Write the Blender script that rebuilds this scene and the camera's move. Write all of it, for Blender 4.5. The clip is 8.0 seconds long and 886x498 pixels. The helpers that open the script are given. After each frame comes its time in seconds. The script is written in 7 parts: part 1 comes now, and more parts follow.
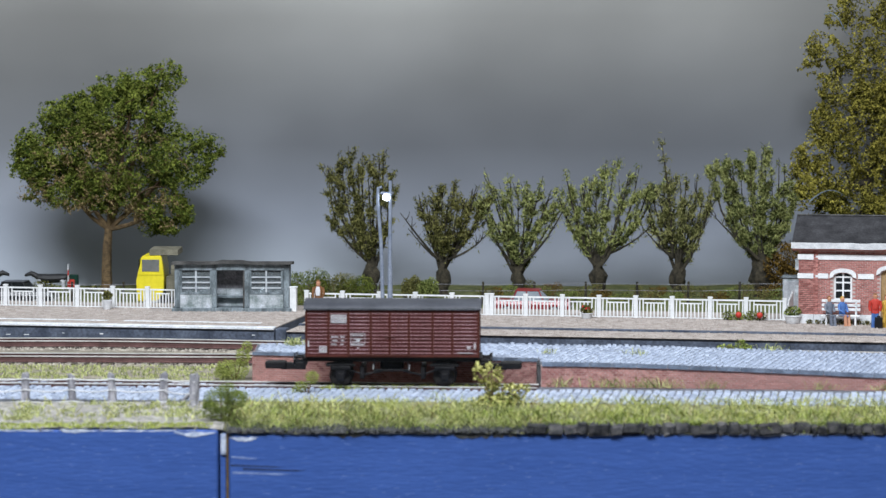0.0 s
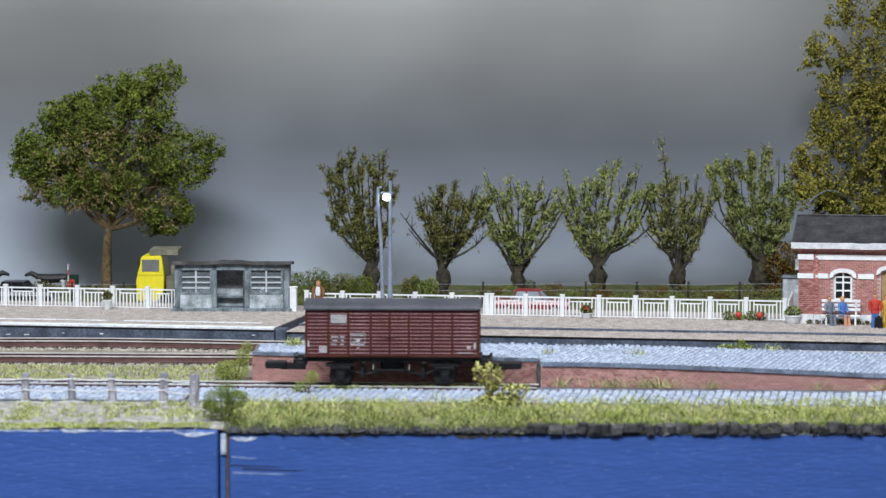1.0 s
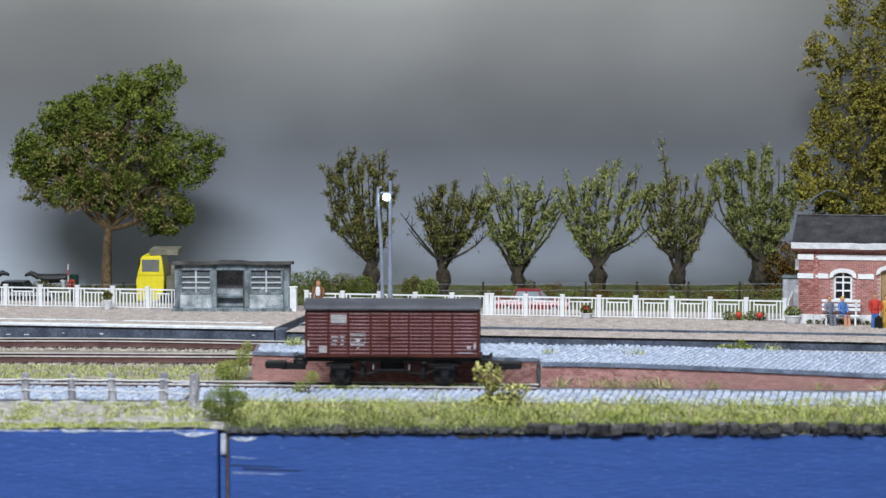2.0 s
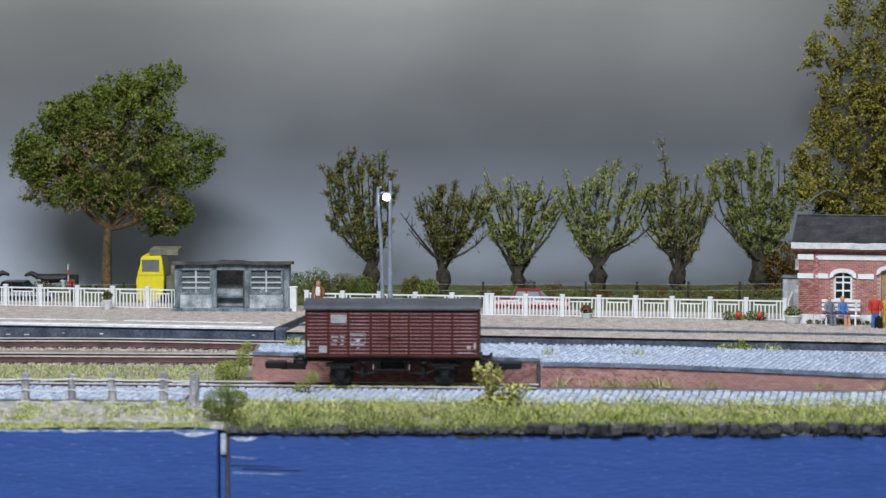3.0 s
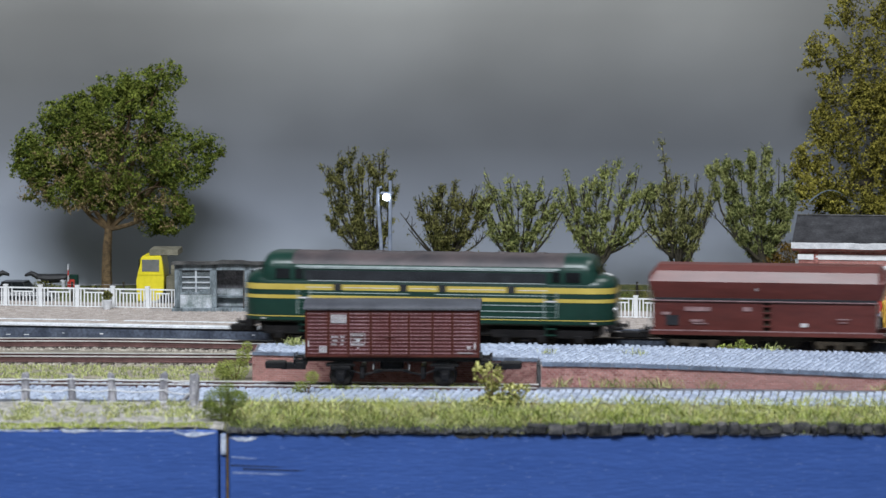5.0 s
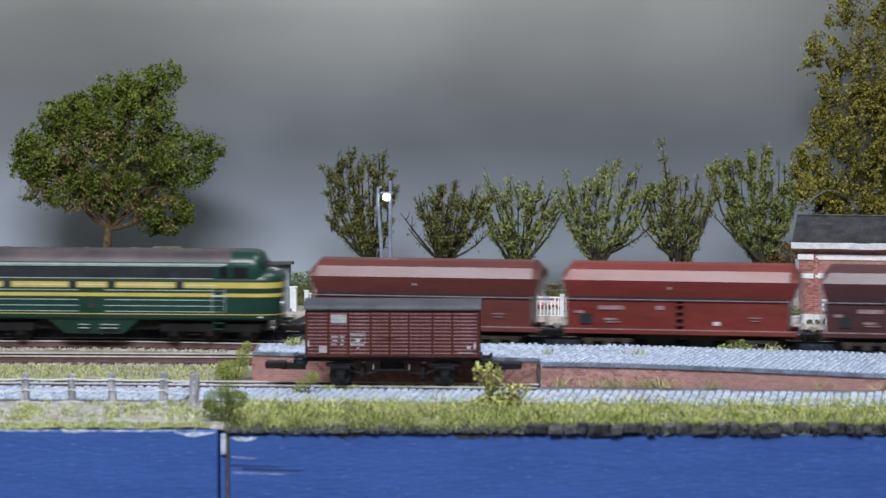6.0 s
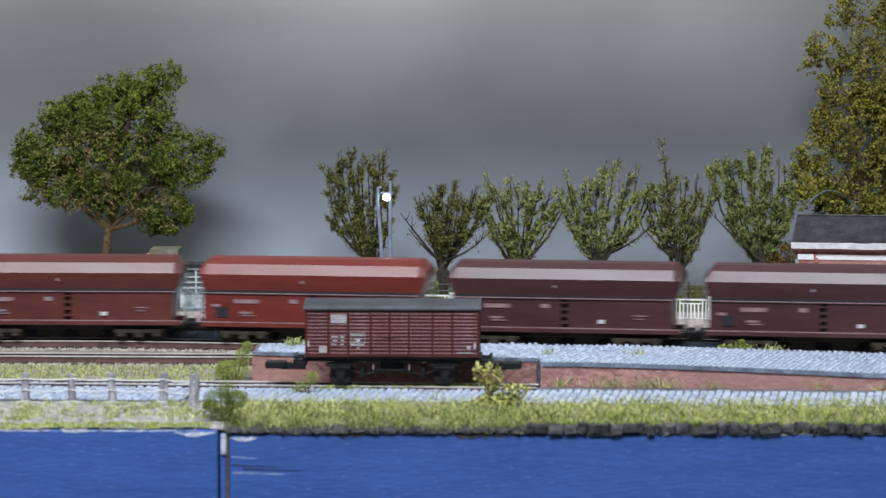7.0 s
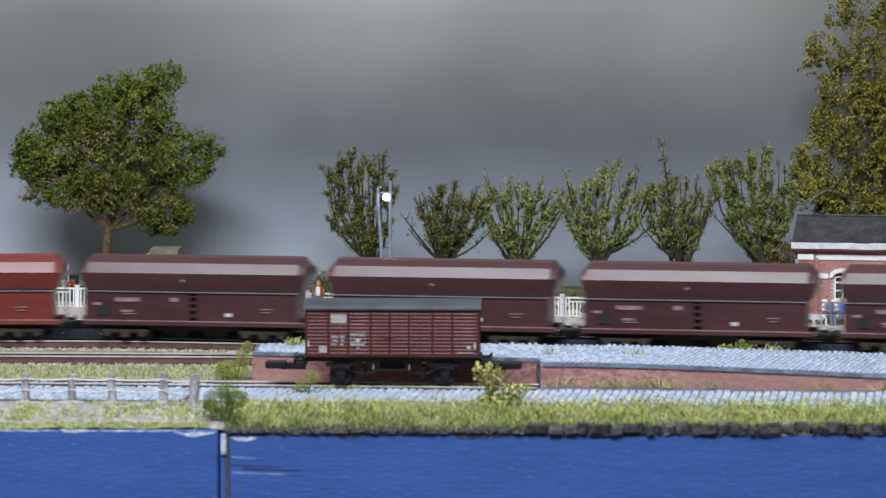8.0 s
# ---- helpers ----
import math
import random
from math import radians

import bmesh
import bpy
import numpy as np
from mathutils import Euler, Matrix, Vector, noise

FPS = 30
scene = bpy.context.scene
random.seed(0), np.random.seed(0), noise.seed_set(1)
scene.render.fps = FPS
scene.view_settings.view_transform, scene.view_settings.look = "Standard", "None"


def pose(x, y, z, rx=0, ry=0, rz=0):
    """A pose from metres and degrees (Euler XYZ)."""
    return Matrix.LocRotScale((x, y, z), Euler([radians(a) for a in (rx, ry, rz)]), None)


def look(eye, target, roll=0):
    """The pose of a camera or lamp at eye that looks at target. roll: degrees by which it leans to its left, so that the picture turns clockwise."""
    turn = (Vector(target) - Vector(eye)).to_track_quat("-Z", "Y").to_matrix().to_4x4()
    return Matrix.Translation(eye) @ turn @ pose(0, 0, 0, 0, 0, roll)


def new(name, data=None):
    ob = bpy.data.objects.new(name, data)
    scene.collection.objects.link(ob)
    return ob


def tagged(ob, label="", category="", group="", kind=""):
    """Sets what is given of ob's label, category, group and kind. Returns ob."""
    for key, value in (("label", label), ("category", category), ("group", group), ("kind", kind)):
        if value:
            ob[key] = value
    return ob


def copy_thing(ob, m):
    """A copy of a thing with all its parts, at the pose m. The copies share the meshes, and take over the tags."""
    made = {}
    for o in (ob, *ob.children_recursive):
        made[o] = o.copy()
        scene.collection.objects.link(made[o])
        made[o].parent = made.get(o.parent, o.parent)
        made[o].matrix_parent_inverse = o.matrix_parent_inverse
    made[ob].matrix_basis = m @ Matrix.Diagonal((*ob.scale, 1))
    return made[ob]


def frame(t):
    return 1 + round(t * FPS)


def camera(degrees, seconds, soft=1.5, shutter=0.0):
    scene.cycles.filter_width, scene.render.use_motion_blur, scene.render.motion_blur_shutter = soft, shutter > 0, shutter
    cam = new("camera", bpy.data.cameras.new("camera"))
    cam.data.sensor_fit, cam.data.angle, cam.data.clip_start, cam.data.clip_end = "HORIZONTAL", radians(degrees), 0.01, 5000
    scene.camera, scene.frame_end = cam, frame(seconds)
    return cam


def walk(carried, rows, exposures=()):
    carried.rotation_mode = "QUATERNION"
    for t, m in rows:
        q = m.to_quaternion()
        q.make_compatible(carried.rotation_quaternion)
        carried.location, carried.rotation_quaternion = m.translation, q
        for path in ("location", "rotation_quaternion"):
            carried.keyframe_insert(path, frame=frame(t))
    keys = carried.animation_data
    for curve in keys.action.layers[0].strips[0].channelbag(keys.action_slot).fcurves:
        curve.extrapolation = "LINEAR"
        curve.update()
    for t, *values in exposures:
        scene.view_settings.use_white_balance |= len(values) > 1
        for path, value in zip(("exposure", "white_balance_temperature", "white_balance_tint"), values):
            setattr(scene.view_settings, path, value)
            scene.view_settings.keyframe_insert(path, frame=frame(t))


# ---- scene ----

MM = 0.001  # all plans below are in millimetres of the model (1:220)
cam = camera(13.5, 8.0, 1.4, 0.5)
EYE = look((0, -0.76, 0.086), (0, 0.0, 0.086 - 0.76 * math.tan(radians(4.355))))
walk(cam, [(0.0, EYE), (8.0, EYE)], [(0.0, -0.13), (1.7, -0.13), (2.8, -0.32), (4.7, -0.32), (6.0, -0.24), (8.0, -0.2)])
cam.data.dof.use_dof, cam.data.dof.focus_distance, cam.data.dof.aperture_fstop = True, 0.89, 61.0

# ---- light: two long lamps above the layout in a dim room ----
world = bpy.data.worlds.new("room_world")
scene.world = world
world.use_nodes = True
world.node_tree.nodes["Background"].inputs[0].default_value = (0.80, 0.88, 1.0, 1)
world.node_tree.nodes["Background"].inputs[1].default_value = 0.115


def ceiling_lamp(x, y, z, sx, sy, watts, aim, color):
    lamp = bpy.data.lights.new("ceiling_lamp", "AREA")
    lamp.shape, lamp.size, lamp.size_y = "RECTANGLE", sx, sy
    lamp.energy, lamp.color = watts, color
    ob = new("ceiling_lamp_light", lamp)
    ob.matrix_world = look((x, y, z), aim)
    return ob


ceiling_lamp(-0.13, -0.50, 0.60, 0.6, 0.14, 12.2, (0, 0.05, 0), (0.87, 0.93, 1.0))
ceiling_lamp(0.42, -0.05, 1.1, 0.6, 0.2, 6.8, (0, 0.1, 0), (0.95, 0.97, 1.0))

# ---- materials ----
MATS = {}


def mat(name, a, b, rough=0.7, size=3.0, bump=0.3, fine=0.3, metal=0.0, spec=0.4, vary=0.0, island=False, stretch=(1, 1, 1), coat=0.0, dust=0.0):
    """Two colours in blotches of about `size` mm, with a finer grain, bump, and a shift of tone per object or per island."""
    m = bpy.data.materials.new(name)
    m.use_nodes = True
    nt = m.node_tree
    n, l = nt.nodes, nt.links
    bsdf = n["Principled BSDF"]
    bsdf.inputs["Roughness"].default_value = rough
    bsdf.inputs["Metallic"].default_value = metal
    bsdf.inputs["Specular IOR Level"].default_value = spec
    bsdf.inputs["Coat Weight"].default_value = coat
    bsdf.inputs["Coat Roughness"].default_value = 0.25
    tc = n.new("ShaderNodeTexCoord")
    mp = n.new("ShaderNodeMapping")
    mp.inputs["Scale"].default_value = stretch
    l.new(tc.outputs["Object"], mp.inputs["Vector"])
    n1 = n.new("ShaderNodeTexNoise")
    n1.inputs["Scale"].default_value = 1 / (size * MM)
    n1.inputs["Detail"].default_value = 4
    n2 = n.new("ShaderNodeTexNoise")
    n2.inputs["Scale"].default_value = 7 / (size * MM)
    n2.inputs["Detail"].default_value = 3
    l.new(mp.outputs[0], n1.inputs["Vector"])
    l.new(mp.outputs[0], n2.inputs["Vector"])
    ramp = n.new("ShaderNodeValToRGB")
    ramp.color_ramp.elements[0].position, ramp.color_ramp.elements[1].position = 0.34, 0.66
    ramp.color_ramp.elements[0].color = (*a, 1)
    ramp.color_ramp.elements[1].color = (*b, 1)
    fac = n1.outputs["Fac"]
    if island:
        geo = n.new("ShaderNodeNewGeometry")
        mixf = n.new("ShaderNodeMath")
        mixf.operation = "MULTIPLY_ADD"
        l.new(geo.outputs["Random Per Island"], mixf.inputs[0])
        mixf.inputs[1].default_value = 0.55
        half = n.new("ShaderNodeMath")
        half.operation = "MULTIPLY"
        half.inputs[1].default_value = 0.5
        l.new(n1.outputs["Fac"], half.inputs[0])
        l.new(half.outputs[0], mixf.inputs[2])
        fac = mixf.outputs[0]
    l.new(fac, ramp.inputs["Fac"])
    val = n.new("ShaderNodeMapRange")
    val.inputs["From Min"].default_value, val.inputs["From Max"].default_value = 0.3, 0.7
    val.inputs["To Min"].default_value, val.inputs["To Max"].default_value = 1 - fine, 1 + fine
    l.new(n2.outputs["Fac"], val.inputs["Value"])
    out = val.outputs[0]
    if vary:
        oi = n.new("ShaderNodeObjectInfo")
        vr = n.new("ShaderNodeMapRange")
        vr.inputs["To Min"].default_value, vr.inputs["To Max"].default_value = 1 - vary, 1 + vary
        l.new(oi.outputs["Random"], vr.inputs["Value"])
        mu = n.new("ShaderNodeMath")
        mu.operation = "MULTIPLY"
        l.new(out, mu.inputs[0])
        l.new(vr.outputs[0], mu.inputs[1])
        out = mu.outputs[0]
    hsv = n.new("ShaderNodeHueSaturation")
    l.new(ramp.outputs["Color"], hsv.inputs["Color"])
    l.new(out, hsv.inputs["Value"])
    l.new(hsv.outputs["Color"], bsdf.inputs["Base Color"])
    if dust:
        rr = n.new("ShaderNodeMapRange")
        rr.inputs["From Min"].default_value, rr.inputs["From Max"].default_value = 0.32, 0.68
        rr.inputs["To Min"].default_value, rr.inputs["To Max"].default_value = rough, rough + dust
        l.new(n1.outputs["Fac"], rr.inputs["Value"])
        l.new(rr.outputs[0], bsdf.inputs["Roughness"])
    if bump:
        bp = n.new("ShaderNodeBump")
        bp.inputs["Strength"].default_value = min(1.0, bump)
        bp.inputs["Distance"].default_value = 0.12 * size * MM * 0.3
        l.new(n2.outputs["Fac"], bp.inputs["Height"])
        l.new(bp.outputs[0], bsdf.inputs["Normal"])
    MATS[name] = m
    return m




def fascia_paint():
    """Brushed blue paint with a fine horizontal grain and small bright nicks."""
    m = mat("blue_board_paint", (0.039, 0.091, 0.305), (0.046, 0.103, 0.335), 0.42, 5, 0.5, 0.07, stretch=(0.25, 1, 1.6))
    n, l = m.node_tree.nodes, m.node_tree.links
    tc = n.new("ShaderNodeTexCoord")
    mp = n.new("ShaderNodeMapping")
    mp.inputs["Scale"].default_value = (0.09, 1, 1)
    l.new(tc.outputs["Object"], mp.inputs[0])
    t = n.new("ShaderNodeTexNoise")
    t.inputs["Scale"].default_value = 4500
    t.inputs["Detail"].default_value = 1
    l.new(mp.outputs[0], t.inputs["Vector"])
    r = n.new("ShaderNodeValToRGB")
    r.color_ramp.elements[0].position, r.color_ramp.elements[1].position = 0.685, 0.73
    l.new(t.outputs["Fac"], r.inputs[0])
    d = n.new("ShaderNodeValToRGB")
    d.color_ramp.elements[0].position, d.color_ramp.elements[1].position = 0.27, 0.32
    d.color_ramp.elements[0].color, d.color_ramp.elements[1].color = (1, 1, 1, 1), (0, 0, 0, 1)
    l.new(t.outputs["Fac"], d.inputs[0])
    b = n["Principled BSDF"]
    src = b.inputs["Base Color"].links[0].from_socket
    for ramp, c in ((r, (0.13, 0.20, 0.45, 1)), (d, (0.033, 0.075, 0.25, 1))):
        mx = n.new("ShaderNodeMix")
        mx.data_type = "RGBA"
        l.new(ramp.outputs[0], mx.inputs[0])
        l.new(src, mx.inputs[6])
        mx.inputs[7].default_value = c
        src = mx.outputs[2]
    l.new(src, b.inputs["Base Color"])
    return m


M_FASCIA = fascia_paint()
M_POSTWOOD = mat("silvered_post_wood", (0.17, 0.17, 0.195), (0.40, 0.39, 0.42), 0.85, 1.4, 0.9, 0.3, stretch=(1, 1, 0.4))
M_GROUND = mat("scenic_ground", (0.17, 0.15, 0.125), (0.31, 0.28, 0.22), 0.95, 5, 0.9, 0.35)
M_BALLAST = mat("ballast", (0.22, 0.19, 0.16), (0.46, 0.42, 0.36), 0.9, 0.9, 1.0, 0.4, island=True)
M_RAIL_SIDE = mat("rusty_rail", (0.075, 0.035, 0.032), (0.13, 0.065, 0.06), 0.75, 4, 0.3, 0.2)
M_RAIL_TOP = mat("polished_rail", (0.55, 0.53, 0.5), (0.75, 0.73, 0.7), 0.4, 8, 0.05, 0.12, metal=0.25)
M_SLEEPER = mat("tie_plastic", (0.03, 0.025, 0.022), (0.07, 0.055, 0.045), 0.8, 2, 0.4, 0.3)
M_CONCRETE = mat("platform_gravel", (0.29, 0.25, 0.225), (0.44, 0.39, 0.36), 0.92, 2.4, 0.6, 0.24)
M_EDGE = mat("worn_white_edge", (0.55, 0.57, 0.6), (0.78, 0.8, 0.84), 0.7, 3, 0.5, 0.2)
M_PLATWALL = mat("dark_platform_face", (0.034, 0.044, 0.07), (0.10, 0.12, 0.165), 0.75, 5, 0.6, 0.4)
M_SETT = mat("granite_setts", (0.29, 0.34, 0.445), (0.46, 0.515, 0.63), 0.5, 2, 0.4, 0.25, spec=0.5, vary=0.15, island=True)
M_DOCKSETT = mat("blue_grey_setts", (0.235, 0.28, 0.38), (0.37, 0.425, 0.54), 0.5, 2, 0.4, 0.25, spec=0.5, vary=0.12, island=True)
M_MORTAR = mat("sett_joints", (0.09, 0.10, 0.12), (0.17, 0.18, 0.21), 0.9, 3, 0.5, 0.3)
M_BRICK = mat("ramp_brick", (0.28, 0.125, 0.115), (0.44, 0.235, 0.21), 0.85, 6, 0.4, 0.2, vary=0.16, island=True)
M_BRICKJOINT = mat("brick_joint", (0.44, 0.37, 0.35), (0.6, 0.53, 0.5), 0.9, 4, 0.4, 0.2)
M_KERB = mat("slate_kerb", (0.06, 0.078, 0.115), (0.15, 0.185, 0.25), 0.6, 2.5, 0.5, 0.3, vary=0.2)
M_QUAY = mat("quay_stone", (0.010, 0.012, 0.017), (0.085, 0.08, 0.08), 0.8, 1.5, 1.0, 0.45, vary=0.35)
M_SHORE = mat("plaster_chip", (0.30, 0.36, 0.5), (0.66, 0.70, 0.78), 0.7, 2, 0.5, 0.2)
M_CARPET = mat("room_floor", (0.1, 0.09, 0.085), (0.15, 0.14, 0.13), 0.95, 40, 0.4, 0.2)
M_PINE = mat("board_edge_wood", (0.45, 0.33, 0.2), (0.58, 0.45, 0.3), 0.7, 8, 0.3, 0.15)
M_BLACK = mat("black_running_gear", (0.005, 0.005, 0.006), (0.013, 0.012, 0.013), 0.42, 2, 0.3, 0.3, spec=0.3)
M_WHEEL = mat("dark_wheel_steel", (0.012, 0.011, 0.011), (0.035, 0.030, 0.027), 0.45, 1.5, 0.2, 0.3, metal=0.3)
M_GRIME = mat("brown_bogie_grime", (0.018, 0.014, 0.010), (0.045, 0.034, 0.022), 0.8, 2, 0.4, 0.3)
M_WAGON = mat("oxide_red_boards", (0.054, 0.0105, 0.0095), (0.078, 0.0165, 0.0145), 0.4, 5, 0.25, 0.12, vary=0.10)
M_WPOST = mat("oxide_red_steel", (0.055, 0.011, 0.006), (0.075, 0.017, 0.009), 0.45, 4, 0.2, 0.12)
M_ROOF = mat("grey_wagon_roof", (0.036, 0.039, 0.05), (0.062, 0.066, 0.08), 0.6, 5, 0.2, 0.12)
M_MARK = mat("pale_marking", (0.5, 0.5, 0.52), (0.68, 0.68, 0.7), 0.6, 2, 0.1, 0.12)
M_GREEN = mat("loco_green", (0.006, 0.030, 0.022), (0.009, 0.040, 0.029), 0.34, 10, 0.08, 0.08, coat=0.15)
M_YELLOW = mat("loco_yellow", (0.46, 0.35, 0.07), (0.56, 0.43, 0.10), 0.4, 8, 0.05, 0.06)
M_LOCOROOF = mat("loco_roof_grey", (0.038, 0.033, 0.038), (0.085, 0.066, 0.068), 0.5, 8, 0.1, 0.12)
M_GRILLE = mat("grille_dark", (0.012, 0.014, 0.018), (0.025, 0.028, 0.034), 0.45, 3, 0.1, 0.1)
M_LINE = mat("pale_green_line", (0.30, 0.36, 0.36), (0.42, 0.48, 0.48), 0.4, 3, 0.05, 0.1)
M_GLASS_DARK = mat("tinted_glazing", (0.006, 0.008, 0.009), (0.012, 0.014, 0.016), 0.12, 4, 0.0, 0.05, spec=0.7)
M_SILVER = mat("silver_fitting", (0.5, 0.5, 0.52), (0.66, 0.66, 0.68), 0.35, 2, 0.1, 0.1, metal=0.7)
HOPPER_RED = [mat("hopper_paint_" + k, a, b, 0.38, 9, 0.12, 0.16, spec=0.5, coat=0.14, stretch=(0.25, 1, 1), dust=0.11) for k, a, b in (
    ("red_brown", (0.080, 0.018, 0.015), (0.115, 0.027, 0.023)),
    ("bright_red", (0.125, 0.017, 0.013), (0.170, 0.026, 0.020)),
    ("dark_brown", (0.046, 0.0155, 0.018), (0.070, 0.023, 0.026)))]

# ---- builders ----


def P(x, y, z, rx=0, ry=0, rz=0):
    return pose(x * MM, y * MM, z * MM, rx, ry, rz)


def box(bm, x0, x1, y0, y1, z0, z1, bevel=0.0, seg=1):
    vs = [bm.verts.new((x, y, z)) for x in (x0, x1) for y in (y0, y1) for z in (z0, z1)]
    fs = [bm.faces.new([vs[i] for i in q]) for q in ((0, 1, 3, 2), (4, 6, 7, 5), (0, 4, 5, 1), (2, 3, 7, 6), (0, 2, 6, 4), (1, 5, 7, 3))]
    if bevel:
        es = {e for f in fs for e in f.edges}
        bmesh.ops.bevel(bm, geom=list(es), offset=bevel, segments=seg, profile=0.5, affect="EDGES")


def hexa(bm, low, high):
    """A solid between two plans of the same corners: lists of (x, y, z), counter-clockwise."""
    a = [bm.verts.new(c) for c in low]
    b = [bm.verts.new(c) for c in high]
    bm.faces.new(a[::-1])
    bm.faces.new(b)
    for i in range(len(a)):
        j = (i + 1) % len(a)
        bm.faces.new((a[i], a[j], b[j], b[i]))


def tube(bm, p, q, r0, r1=None, n=8, cap=True):
    p, q = Vector(p), Vector(q)
    r1 = r0 if r1 is None else r1
    d = (q - p).normalized()
    s = d.orthogonal().normalized()
    t = d.cross(s)
    rings = []
    for c, r in ((p, r0), (q, r1)):
        rings.append([bm.verts.new(c + (s * math.cos(2 * math.pi * k / n) + t * math.sin(2 * math.pi * k / n)) * r) for k in range(n)])
    for k in range(n):
        j = (k + 1) % n
        bm.faces.new((rings[0][k], rings[0][j], rings[1][j], rings[1][k]))
    if cap:
        bm.faces.new(rings[0][::-1])
        bm.faces.new(rings[1])


def prism(bm, profile, x0, x1, e0=None, e1=None):
    """A profile of (y, z) drawn out along x; e0, e1: other profiles for the ends."""
    a = [bm.verts.new((x0, y, z)) for y, z in (e0 or profile)]
    b = [bm.verts.new((x1, y, z)) for y, z in (e1 or profile)]
    n = len(a)
    for i in range(n):
        j = (i + 1) % n
        bm.faces.new((a[i], b[i], b[j], a[j]))
    bm.faces.new(a)
    bm.faces.new(b[::-1])


def loft(bm, rings, closed=True):
    made = [[bm.verts.new(c) for c in ring] for ring in rings]
    n = len(made[0])
    for a, b in zip(made, made[1:]):
        for i in range(n):
            j = (i + 1) % n
            bm.faces.new((a[i], a[j], b[j], b[i]))
    if closed:
        bm.faces.new(made[0][::-1])
        bm.faces.new(made[-1])


def finish(name, mesh, material, parent=None, label="", m=None):
    ob = new(name, mesh)
    if material:
        mesh.materials.append(material)
    if parent:
        ob.parent = parent
    if m is not None:
        ob.matrix_basis = m
    if label:
        tagged(ob, label)
    return ob


def part(name, bm, material, parent=None, label="", m=None, smooth=False):
    """Links a bmesh, planned in millimetres, as one mesh object."""
    bmesh.ops.recalc_face_normals(bm, faces=bm.faces)
    bmesh.ops.scale(bm, vec=(MM, MM, MM), verts=bm.verts)
    mesh = bpy.data.meshes.new(name)
    bm.to_mesh(mesh)
    bm.free()
    if smooth:
        for f in mesh.polygons:
            f.use_smooth = True
        mesh.set_sharp_from_angle(angle=radians(35))
    return finish(name, mesh, material, parent, label, m)


def again(ob, m, parent=None):
    """One more piece on the same mesh."""
    o = new(ob.name.split(".")[0], ob.data)
    o.parent = parent or ob.parent
    o.matrix_basis = m
    if "label" in ob:
        tagged(o, ob["label"])
    return o


def boxpart(name, dims, material, parent=None, label="", bevel=0.0, m=None):
    bm = bmesh.new()
    box(bm, *dims, bevel)
    return part(name, bm, material, parent, label, m)


def thing(name, m, label, category, group=""):
    ob = new(name)
    ob.empty_display_size = 0.004
    ob.matrix_basis = m
    return tagged(ob, label, category, group)


def raw(name, verts, faces, material, parent=None, label="", m=None):
    mesh = bpy.data.meshes.new(name)
    mesh.from_pydata((np.asarray(verts) * MM).tolist(), [], faces if isinstance(faces, list) else faces.tolist())
    mesh.update()
    return finish(name, mesh, material, parent, label, m)


BOXF = np.array(((0, 1, 3, 2), (4, 6, 7, 5), (0, 4, 5, 1), (2, 3, 7, 6), (0, 2, 6, 4), (1, 5, 7, 3)))


def many_boxes(rows):
    """Corners and faces of many small boxes: rows of x0, x1, y0, y1, z0, z1; their tops drawn in a little."""
    r = np.asarray(rows, float)
    v = np.empty((len(r), 8, 3))
    k = 0
    for i in (0, 1):
        for j in (2, 3):
            for h in (4, 5):
                v[:, k, 0], v[:, k, 1], v[:, k, 2] = r[:, i], r[:, j], r[:, h]
                k += 1
    f = BOXF[None] + 8 * np.arange(len(r))[:, None, None]
    return v, f.reshape(-1, 4)


MAIN = pose(0, 0.0826, 0, 0, 0, -10.5)   # the main line's own plan: u along, v away from the viewer
SIDING = pose(-0.021, 0.0046, 0, 0, 0, -5.0)


def on_line(s):
    """The main line at s mm: straight, then a bend towards the viewer at the far end."""
    r, s0, full = 164.0, -62.0, radians(10.5)
    if s > s0:
        return s, 0.0, 0.0
    a = (s0 - s) / r
    if a < full:
        return s0 - r * math.sin(a), -r * (1 - math.cos(a)), math.degrees(a)
    rest = (a - full) * r
    return (s0 - r * math.sin(full) - rest * math.cos(full), -r * (1 - math.cos(full)) - rest * math.sin(full), 10.5)


# ---- the table under the layout ----
tagged(boxpart("table_top", (-350, 850, -80, 270, -132, -110), M_CARPET, None, "", 2.0), "plain dark table top under the layout", "table", kind="structure")


